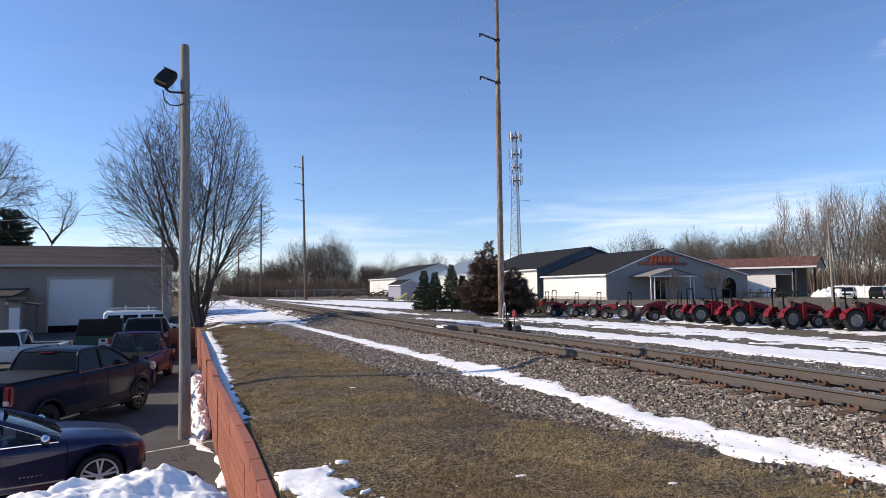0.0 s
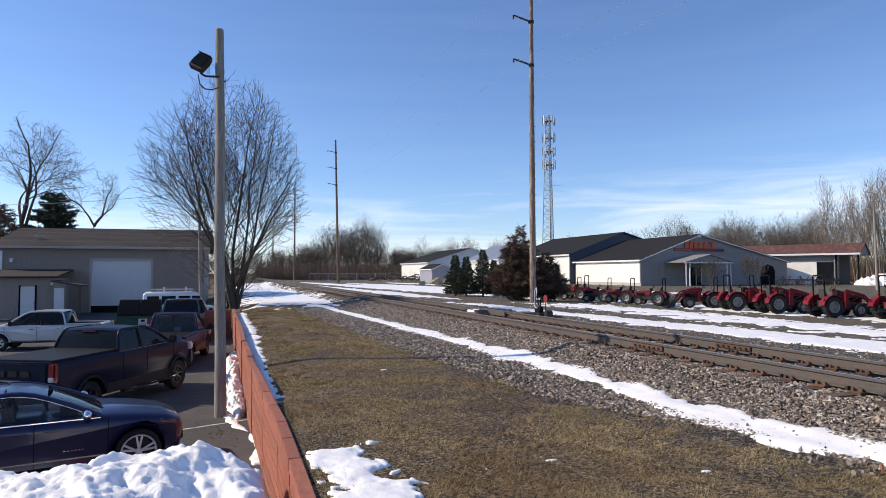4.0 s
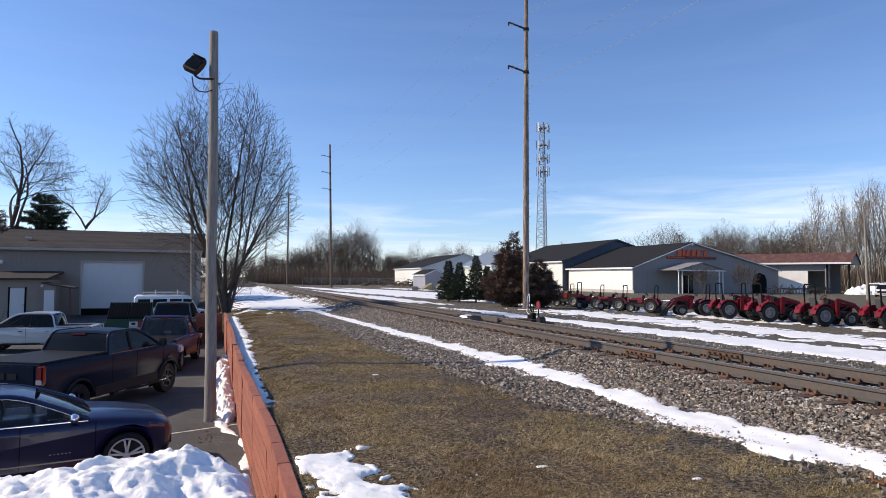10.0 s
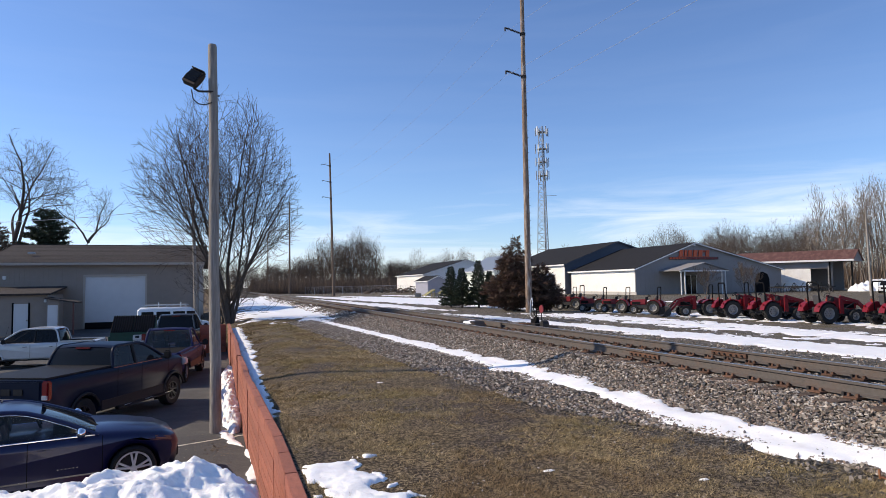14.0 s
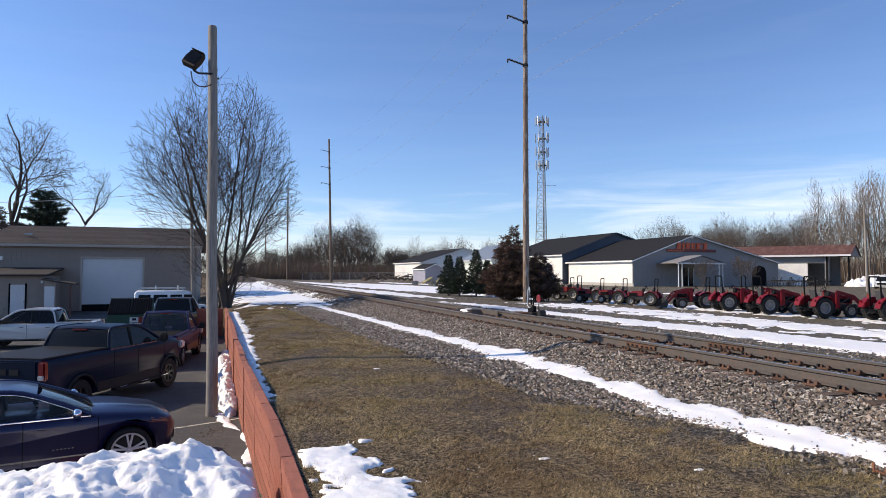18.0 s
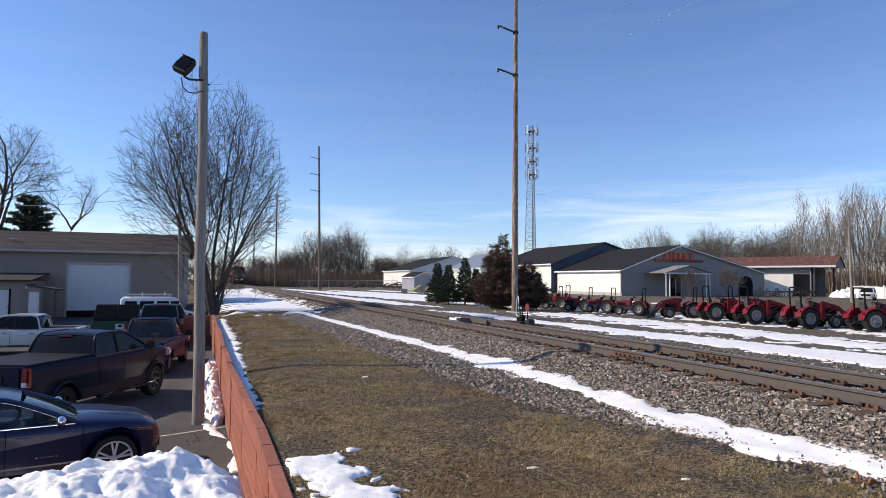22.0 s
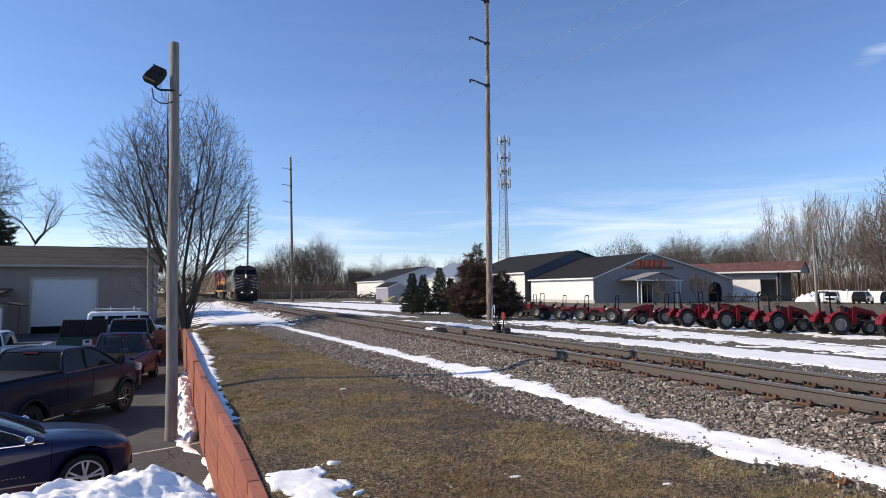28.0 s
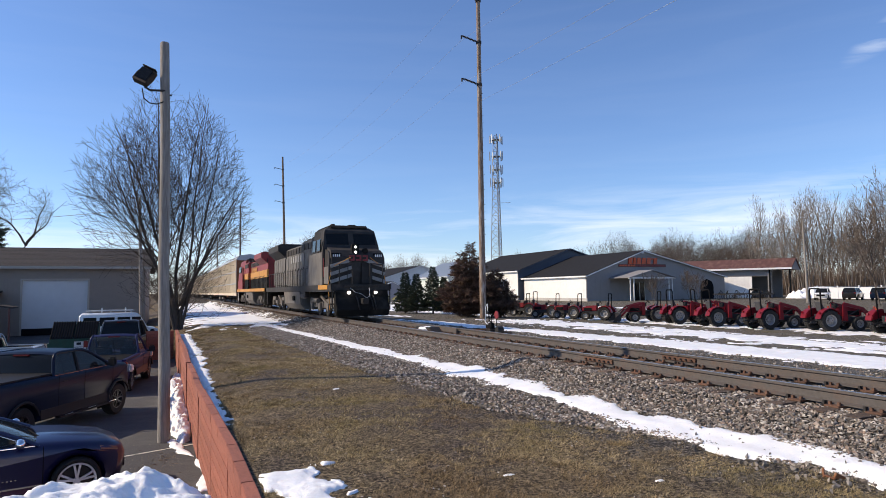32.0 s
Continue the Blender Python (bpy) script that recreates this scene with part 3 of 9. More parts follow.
def tubes(segs, k=5):
    """Frustums for branch segments, rows of (ax, ay, az, bx, by, bz, ra, rb): verts and quads."""
    s = np.asarray(segs, dtype=np.float64)
    a, b, ra, rb = s[:, :3], s[:, 3:6], s[:, 6], s[:, 7]
    d = b - a
    d /= np.maximum(np.linalg.norm(d, axis=1, keepdims=True), 1e-6)
    ref = np.where(np.abs(d[:, 2:3]) > 0.9, np.array([[1.0, 0, 0]]), np.array([[0, 0, 1.0]]))
    u = np.cross(d, ref)
    u /= np.maximum(np.linalg.norm(u, axis=1, keepdims=True), 1e-6)
    v = np.cross(d, u)
    ang = 2 * np.pi * np.arange(k) / k
    off = u[:, None, :] * np.cos(ang)[None, :, None] + v[:, None, :] * np.sin(ang)[None, :, None]
    va = a[:, None, :] + off * ra[:, None, None]
    vb = b[:, None, :] + off * rb[:, None, None]
    verts = np.concatenate([va, vb], axis=1).reshape(-1, 3)
    base = (np.arange(len(s)) * 2 * k)[:, None]
    i = np.arange(k)
    q = np.stack([i, (i + 1) % k, k + (i + 1) % k, k + i], axis=1).reshape(1, -1)
    quads = (base + q).reshape(-1, 4)
    return verts, quads


def strand(pts, r, k=4):
    """One unbroken tube along points: verts and quads."""
    p = np.array([tuple(q) for q in pts])
    d = np.gradient(p, axis=0)
    d /= np.linalg.norm(d, axis=1, keepdims=True)
    u = np.cross(d, np.array([0.0, 0.0, 1.0]))
    u /= np.maximum(np.linalg.norm(u, axis=1, keepdims=True), 1e-6)
    v = np.cross(d, u)
    ang = 2 * np.pi * np.arange(k) / k
    ring = p[:, None] + r * (u[:, None] * np.cos(ang)[None, :, None] + v[:, None] * np.sin(ang)[None, :, None])
    i = np.arange(k)
    q = np.stack([i, (i + 1) % k, k + (i + 1) % k, k + i], axis=1).reshape(1, -1)
    return ring.reshape(-1, 3), ((np.arange(len(p) - 1) * k)[:, None] + q).reshape(-1, 4)


def joined(list_of):
    vs, qs, n = [], [], 0
    for v, q in list_of:
        vs.append(v)
        qs.append(q + n)
        n += len(v)
    return np.concatenate(vs), np.concatenate(qs)


def grow(rng, height, spread=0.5, levels=4, trunks=1, kids=(9, 7, 6, 5), r0=0.2, clear=0.25, up=0.35, lean=0.25, wig=0.12, kid=(0.62, 0.30), fan=None):
    """Branch segments of a bare tree: trunks that fork into limbs, branches and twigs."""
    out = []

    def branch(p, d, length, r, level):
        n = 7 if level == 0 else (5 if level < 3 else 3)
        pts, dirs = [p], []
        for i in range(n):
            d = d + rng.normal(0, wig * (1 + 0.4 * level), 3) + np.array([0, 0, up * (0.25 if level else 0.1)])
            d = d / np.linalg.norm(d)
            p = p + d * length / n
            pts.append(p)
            dirs.append(d)
        for i in range(n):
            ra = r * (1 - 0.8 * i / n)
            rb = r * (1 - 0.8 * (i + 1) / n)
            out.append((*pts[i], *pts[i + 1], ra, rb, level))
        if level + 1 >= levels:
            return
        lo = clear if level == 0 else 0.15
        cnt = kids[level]
        for j in range(cnt):
            f = lo + (1 - lo) * (j + rng.random()) / cnt
            i = min(n - 1, int(f * n))
            g = f * n - i
            q = pts[i] * (1 - g) + pts[i + 1] * g
            a = rng.random() * 2 * np.pi
            side = np.array([np.cos(a), np.sin(a), 0.0])
            ax = dirs[i]
            side = side - ax * (side @ ax)
            side = side / max(np.linalg.norm(side), 1e-6)
            nd = ax * (1 - spread) + side * spread + np.array([0, 0, up * 0.5])
            nd = nd / np.linalg.norm(nd)
            ln = length * (kid[0] - kid[1] * f) * (0.75 + 0.5 * rng.random()) * (1.15 if level == 0 else 1.0)
            branch(q, nd, ln, max(0.004, r * (1 - 0.75 * f) * 0.52), level + 1)

    for k in range(trunks):
        a = 2 * np.pi * k / trunks + rng.random()
        u = lean if fan is None else lean * (fan[0] + (fan[1] - fan[0]) * k / max(1, trunks - 1))
        if fan is not None:
            a = 2.4 * k
        d = np.array([np.cos(a) * u * (trunks > 1), np.sin(a) * u * (trunks > 1), 1.0])
        branch(np.array([0.1 * np.cos(a), 0.1 * np.sin(a), 0.0]) * (trunks > 1), d / np.linalg.norm(d), height * (0.78 + 0.1 * rng.random()) * (1 - 0.22 * u if fan is not None else 1), r0, 0)
    out = np.array(out)
    k = height / max(out[:, 5].max(), 0.1)
    out[:, :8] *= k
    return out


def limbs(rng, env, stems, gaps=(0.45, 0.30, 0.20), spread=(0.75, 0.8, 0.85), share=(0.62, 0.55, 0.5), r0=0.15, tip=0.006, lift=0.10, wig=0.05, longest=9.0):
    """Branch segments of a bare tree with rising limbs: stems (azimuth, lean, foot) shoot outwards and up to the border of the crown, an egg
    env = (centre, half width, height above, depth below), and bear side shoots at even gaps, each of which bears finer ones."""
    (cx, cy, cz), w, up_r, low_r = env
    out = []

    def reach(p, d):
        q = np.array([p[0] - cx, p[1] - cy, p[2] - cz])
        for k in range(60):
            e = q + d * 0.25 * k
            v = up_r if e[2] > 0 else low_r
            if (e[0] * e[0] + e[1] * e[1]) / (w * w) + e[2] * e[2] / (v * v) > 1:
                return 0.25 * k
        return 15.0

    def branch(p, d, length, r, level):
        n = (12, 7, 4, 3)[level]
        pts, dirs = [p], []
        for i in range(n):
            d = d + rng.normal(0, wig, 3) + np.array([0, 0, lift * (0.35, 0.7, 1.2, 1.4)[level]])
            d = d / np.linalg.norm(d)
            p = p + d * (length / n)
            pts.append(p)
            dirs.append(d)
            if level == 0 and p[2] > cz and reach(p, d) == 0:
                break
        n = len(dirs)
        rr = [max(tip, r * (1 - 0.86 * (i / n) ** 0.8)) for i in range(n + 1)]
        for i in range(n):
            out.append((*pts[i], *pts[i + 1], rr[i], rr[i + 1], level))
        if level >= len(gaps):
            return
        start = (0.22, 0.12, 0.08)[level] * length
        s_at = start + gaps[level] * rng.random()
        turn = rng.random() * 6.28
        while s_at < length * 0.98:
            f = s_at / length * n
            i = min(n - 1, int(f))
            g = f - i
            q = pts[i] * (1 - g) + pts[i + 1] * g
            turn += 2.4 + rng.normal(0, 0.5)
            ax = dirs[i]
            u = np.cross(ax, (0.3, 0.2, 1.0))
            u = u / max(np.linalg.norm(u), 1e-6)
            v = np.cross(ax, u)
            sp = spread[level] * (0.8 + 0.4 * rng.random())
            nd = ax + (u * np.cos(turn) + v * np.sin(turn)) * sp
            nd = nd / np.linalg.norm(nd)
            if level == 0 and nd[2] < 0.1:
                nd[2] = 0.1 + 0.2 * rng.random()
                nd = nd / np.linalg.norm(nd)
            room = reach(q, nd)
            ln = min(room * (0.7 + 0.35 * rng.random()), (length - s_at) * share[level] * (0.6 + 0.6 * rng.random()) + gaps[level] * (0.9 + 1.4 * rng.random()), longest)
            if ln > 0.12:
                branch(q, nd, ln, max(tip, rr[i] * (0.42, 0.5, 0.6)[level]), level + 1)
            s_at += gaps[level] * (0.6 + 0.8 * rng.random())

    def far_side(p, d):
        last = 1.5
        for k in range(120):
            e = p + d * 0.25 * k - np.array([cx, cy, cz])
            v = up_r if e[2] > 0 else low_r
            if (e[0] * e[0] + e[1] * e[1]) / (w * w) + e[2] * e[2] / (v * v) < 1:
                last = 0.25 * k
        return last

    for a, lean, foot in stems:
        d = np.array([np.cos(a) * lean, np.sin(a) * lean, 1.0])
        d = d / np.linalg.norm(d)
        foot = np.array(foot, dtype=float)
        if foot[2] > 2.0:
            first = [row for row in out if row[8] == 0][:12]
            near = min(first, key=lambda row: abs(row[5] - foot[2]))
            foot = np.array(near[3:6])
        branch(foot, d, far_side(foot, d) * (0.88 + 0.12 * rng.random()), r0 * (0.75 + 0.35 * rng.random()), 0)
    return np.array(out)


def slivers(s, rng, widen=1.0):
    """Far twigs as single thin triangles: verts and faces."""
    a, b, r = s[:, :3], s[:, 3:6], s[:, 6]
    d = b - a
    side = np.cross(d, rng.normal(size=(len(s), 3)))
    side /= np.maximum(np.linalg.norm(side, axis=1, keepdims=True), 1e-6)
    side *= (r * widen)[:, None]
    v = np.stack([a - side, a + side, b + side * 0.3], axis=1).reshape(-1, 3)
    return v, np.arange(len(v)).reshape(-1, 3)


def tree_mesh(ob_name, segs, material, thing_ob, fine=3, rmin=0.0):
    """Trunk and crown of a bare tree as two parts."""
    lev = segs[:, 8]
    s = segs[:, :8].copy()
    s[:, 6:8] = np.maximum(s[:, 6:8], rmin)
    stem_rows = s[lev == 0]
    heads = [i for i in range(len(stem_rows)) if i == 0 or np.abs(stem_rows[i, :3] - stem_rows[i - 1, 3:6]).max() > 1e-6] + [len(stem_rows)]
    if len(heads) > 14:
        heads = [0, len(stem_rows)]
    for i, j in zip(heads, heads[1:]):
        v, q = tubes(stem_rows[i:j], 8)
        bulk("trunk" if i == 0 else "limb", v, q, material, thing_ob, smooth=True)
    big = tubes(s[lev == 1], 5)
    small = tubes(s[lev >= 2], fine)
    v, q = joined([big, small])
    bulk("crown", v, q, material, thing_ob)


def lz(y):
    """Height of the car park, which dips in the middle."""
    return np.interp(y, (-10, 9, 20, 34, 55, 75), (-0.25, -0.28, -0.5, -0.5, -0.13, 0.1))


def wall_x(y):
    """The lawn side of the red wall, which wanders along the line of the track."""
    return np.interp(y, (1.5, 5.8, 7.1, 8.5, 9.8, 11.4, 13.6, 16.4, 18.8, 21.5, 26.3, 32, 36), (0.71, 0.73, 0.75, 0.753, 0.71, 0.68, 0.635, 0.60, 0.57, 0.59, 0.55, 0.525, 0.51))


def gz(x, y):
    """Height of the ground across the line: car park, lawn, ballast bank, yard."""
    x = np.asarray(x)
    y = np.asarray(y)
    u = x - (wall_x(y) - 0.80) * np.clip((4 - x) / 3, 0, 1)
    xs = (-3000, -80, 0.69, 0.78, 1.0, 1.45, 1.9, 2.4, 5.2, 6.2, 6.8, 7.25, 10.1, 11.1, 13, 18, 26, 28.5, 35, 60, 3000)
    zs = (0, 0, 0, 0.72, 0.75, 0.83, 0.92, 0.95, 0.975, 1.0, 1.1, 1.295, 1.295, 1.02, 0.88, 0.66, 0.5, 0.40, 0.42, 0.75, 0.8)
    z = np.interp(u, xs, zs)
    z = z + np.where(u > 0.7, 0.23 * np.clip((11.5 - y) / 2.5, 0, 1) * np.clip((1.9 - u) / 1.0, 0, 1), 0)
    low = np.clip((0.78 - u) / 0.09, 0, 1)
    end = np.clip((y - 36) / 3, 0, 1) * np.clip((u + 3) / 3.6, 0, 1)
    z = z + low * (1 - end) * (lz(y) - 0.06) + low * end * 0.75
    return z


# ---- ground, car park, snow ----
def wob(x, y, s, seed=0.0):
    return noise.fractal(Vector((x * s + seed, y * s - seed, seed * 0.7)), 1.0, 2.0, 4)


def make_ground():
    xs = [-3000, -800, -300, -120, -60, -30, -15, -8, -4, -1.5, -0.2, 0.1, 0.3] + list(np.arange(0.36, 0.92, 0.03)) + [1.0, 1.1, 1.25, 1.4]
    xs += list(np.arange(1.7, 13, 0.3)) + list(np.arange(13, 32, 1.0)) + [36, 42, 50, 60, 75, 95, 130, 180, 260, 400, 800, 3000]
    ys = [-900, -300, -100, -40, -15, -5, 0] + list(np.arange(1, 24, 0.3)) + list(np.arange(24, 60, 1.0))
    ys += [64, 68, 72, 80, 90, 100, 115, 130, 150, 180, 220, 300, 450, 800, 1500, 3500]
    verts = []
    for y in ys:
        for x in xs:
            b = 0.03 * wob(x, y, 0.7) if 1 < x < 60 and 0 < y < 120 else 0
            verts.append((x, y, float(gz(x, y)) + b))
    nx = len(xs)
    faces = [(j * nx + i, j * nx + i + 1, (j + 1) * nx + i + 1, (j + 1) * nx + i) for j in range(len(ys) - 1) for i in range(nx - 1)]
    tagged(raw("ground", verts, faces, "ground", smooth=True), "dead brown lawn, gravel bank and bare yard", "ground", kind="structure")


make_ground()
LOT_Y = (-90, -10, 0, 9, 14.5, 20, 27, 34, 44, 55, 66)
lot_v = [(x, y, float(lz(y))) for y in LOT_Y for x in (-90, -3, 0.64)]
lot_f = [(3 * j + i, 3 * j + i + 1, 3 * j + i + 4, 3 * j + i + 3) for j in range(len(LOT_Y) - 1) for i in (0, 1)]
tagged(raw("car_park", lot_v, lot_f, "asphalt"), "dark worn asphalt car park with faded lines", "pavement", kind="structure")
for px, py, az, ln in ((-0.55, 14.6, 70, 3.2), (-4.2, 16.5, 40, 4.6), (-6.5, 13.6, 40, 4.6)):
    t = Euler((0, 0, radians(90 - az)))
    tagged(part("parking_line", B((px, py, float(lz(py)) + 0.004), (ln, 0.07, 0.004), t), "line_paint"), "faded pale parking line on asphalt", "road marking",
           "parking lines", "structure")


def snow_sheet(name, inside, x0, x1, y0, y1, step, thick, label, seed=1.0, rag=0.5, lumps=0.03, ground=gz, fine=1.0):
    """A patch of old snow with a ragged, thinning border: inside(x, y) is the depth into the patch in metres."""
    nx, ny = int((x1 - x0) / step) + 1, int((y1 - y0) / step) + 1
    idx, verts, faces = {}, [], []
    dep = np.zeros((nx, ny))
    for i in range(nx):
        for j in range(ny):
            x, y = x0 + i * step, y0 + j * step
            dep[i, j] = inside(x, y) + rag * wob(x, y, 0.9 * fine, seed) + 0.6 * rag * wob(x, y, 2.6 * fine, seed + 5)
    for i in range(nx - 1):
        for j in range(ny - 1):
            c = ((i, j), (i + 1, j), (i + 1, j + 1), (i, j + 1))
            if max(dep[p] for p in c) <= 0:
                continue
            f = []
            for p in c:
                if p not in idx:
                    x, y = x0 + p[0] * step, y0 + p[1] * step
                    d = dep[p]
                    h = thick * min(1.0, max(0.0, d) / 0.35) ** 0.6 + (lumps * max(-0.6, wob(x, y, 2.2, seed + 9)) if d > 0.1 else 0)
                    idx[p] = len(verts)
                    verts.append((x, y, float(ground(x, y)) + (h + 0.012 if d > 0 else -0.04)))
                f.append(idx[p])
            faces.append(f)
    return tagged(raw(name, verts, faces, "snow", smooth="all"), label, "snow", kind="structure")


snow_sheet("snow_trail", lambda x, y: min(0.075 - abs(x - float(np.interp(y, (11.4, 12.0, 12.8, 13.7, 14.3, 15.0, 15.6), (0.56, 0.585, 0.585, 0.49, 0.27, 0.13, 0.06)))), y - 11.2, 15.7 - y), -0.2, 0.8, 11.0, 15.9, 0.02, 0.06,
           "thin broken trail of snow at the pole's foot", 6.6, 0.09, 0.06, lambda x, y: lz(y))


def band(xa, xb, ya, yb, soft=0.0):
    return lambda x, y: min(x - xa, xb - x, y - ya, yb - y)


# strip along the foot of the ballast
snow_sheet("snow_strip", lambda x, y: min(0.36 - abs(x - np.interp(y, (3, 5, 8, 12, 15, 20, 31, 42), (6.38, 6.25, 6.08, 6.2, 6.15, 5.93, 5.4, 5.1))), (y - 1.0) * 0.5, (40 - y) * 0.5), 4.3, 7.6, 1, 41, 0.07, 0.035,
           "long strip of thin old snow along the ballast", 1.3, 0.27, 0.025)
snow_sheet("snow_field", lambda x, y: min((x - 1.9) * 0.5, (6.9 - x) * 0.9, (y - 39.5) * 0.22, (120 - y) * 0.2), 0.9, 8, 34, 124, 0.35, 0.05,
           "thin snow beside the track with tree shadows on it", 4.1, 1.3)
snow_sheet("snow_patch", lambda x, y: min(x - 0.85, float(np.interp(y, (4.2, 5.2, 5.8, 6.3, 6.7, 7.0, 7.2), (1.75, 1.62, 1.60, 1.50, 1.42, 1.50, 1.50))) - x, (7.15 - y) + 0.5 * min(0, x - 1.3), y - 1.5) * 1.1, 0.80, 2.6, 1.2, 7.9, 0.025, 0.03,
           "patch of melting snow on the lawn by the wall", 7.7, 0.30, 0.02, gz, 2.4)
for bx, by, br in ((3.2, 5.85, 0.055), (4.4, 5.0, 0.03), (3.0, 12.4, 0.09)):
    snow_sheet("snow_patch", lambda x, y: br - math.hypot((x - bx) * 0.8, (y - by) * 1.4), bx - 0.3, bx + 0.3, by - 0.3, by + 0.3, 0.02, 0.02, "small leftover scrap of snow on the lawn", 1.1, 0.08, 0.01)
snow_sheet("snow_ribbon", lambda x, y: min(float(np.interp(y, (10, 13, 16, 22, 35), (0.10, 0.11, 0.15, 0.22, 0.25))) - abs(x - float(wall_x(y)) - float(np.interp(y, (10, 13, 16, 22, 35), (0.10, 0.12, 0.16, 0.24, 0.27)))), y - 10.4, 35 - y), 0.45, 1.5, 10.2, 35.4, 0.05, 0.05,
           "ribbon of snow in the shade behind the wall", 2.9, 0.15, 0.03, gz, 1.3)
# yard beyond the line
snow_sheet("yard_snow", lambda x, y: min((x - (15.4 + 0.18 * (40 - y) * 0.25)) * 0.7, (18.9 + 0.13 * (24 - y) - x) * 0.7, (y - 3) * 0.3, (42 - y) * 0.3), 12, 26, 2, 44, 0.15, 0.045,
           "broad band of snow on the yard beside the track", 3.3, 0.55)
snow_sheet("yard_snow", lambda x, y: min((x - 20.5) * 0.5, (27.6 - x) * 0.5, (y - 8) * 0.3, (44 - y) * 0.3) - 0.85, 19, 29, 6, 46, 0.15, 0.025,
           "patchy trodden snow on the yard before the tractors", 5.9, 1.3)
snow_sheet("yard_snow", lambda x, y: min((x - 11.6) * 0.6, (13.6 - x) * 0.6, (y - 4) * 0.3, (27 - y) * 0.3) - 0.2, 11, 14.5, 3, 28, 0.12, 0.03,
           "thin remnants of snow along the far ballast", 8.8, 0.6)
snow_sheet("yard_snow", lambda x, y: min((x - 12.0) * 0.25, (58 - 0.12 * y - x) * 0.2, (y - 52) * 0.1, (150 - y) * 0.1) - 1.65 + 1.7 * math.sin(0.62 * (x + 0.10 * y)), 11, 60, 50, 152, 0.6, 0.06,
           "rutted snow on the lane beyond the track", 6.3, 1.5)
snow_sheet("yard_snow", lambda x, y: min((x - 30.5) * 0.4, (33.5 - x) * 0.4, (y - 18) * 0.2, (50 - y) * 0.2) - 0.15, 29, 35, 16, 52, 0.3, 0.03,
           "thin snow under and behind the parked tractors", 9.7, 0.8)


def heap(name, cx, cy, rx, ry, h, label, step=0.08, seed=1.0, base=0.0, lump=0.22):
    """A ploughed heap of snow with crusty lumps."""
    verts, faces, idx = [], [], {}
    nx, ny = int(2.6 * rx / step), int(2.6 * ry / step)
    zz = np.zeros((nx, ny))
    for i in range(nx):
        for j in range(ny):
            x, y = cx - 1.3 * rx + i * step, cy - 1.3 * ry + j * step
            q = ((x - cx) / rx) ** 2 + ((y - cy) / ry) ** 2
            k = min(1 - q + (0.26 if abs(cx) < 5 and rx > 1 else 0.45) * wob(x, y, 0.8, seed), (0.56 - x) * 3.0 if abs(cx) < 5 else 9)
            ridge = 1 - abs(wob(x, y, 1.9, seed + 3))
            zz[i, j] = h * (1 - (0.06 * min(1.0, max(0.0, (-0.7 - x) / 1.0)) if abs(cx) < 5 else 0)) * (max(0, min(1, k * 1.1)) ** 0.7) * (0.91 + 0.09 * ridge) + (0.6 * lump * wob(x, y, 2.0, seed + 8) + 0.45 * lump * wob(x, y, 5.0, seed) + 0.6 * lump * (0.45 - abs(wob(x, y, 6.5, seed + 1))) + 0.4 * lump * (0.4 - abs(wob(x, y, 15.0, seed + 4))) if k > 0.08 else 0) if k > 0 else -0.05
    for i in range(nx - 1):
        for j in range(ny - 1):
            c = ((i, j), (i + 1, j), (i + 1, j + 1), (i, j + 1))
            if max(zz[p] for p in c) <= 0:
                continue
            f = []
            for p in c:
                if p not in idx:
                    idx[p] = len(verts)
                    verts.append((cx - 1.3 * rx + p[0] * step, cy - 1.3 * ry + p[1] * step, base + max(-0.05, zz[p])))
                f.append(idx[p])
            faces.append(f)
    return tagged(raw(name, verts, faces, "snow", smooth="all"), label, "snow pile")


heap("snow_mound", -1.7, 6.4, 3.7, 2.1, 1.41, "heap of ploughed crusty snow at the car park's edge", 0.024, 2.2, -0.27, 0.058)
heap("snow_mound", 0.30, 21.6, 0.31, 6.4, 0.32, "narrow ridge of dirty snow along the red wall", 0.03, 5.1, -0.45, 0.2)


# ---- railway ----
RAIL_X, RAIL_Z = (7.90, 9.43), 1.53
TRACK = thing("railway_track", pose(0, 0, 0), "single railway track with worn steel rails on dark sleepers", "railway track", kind="structure")


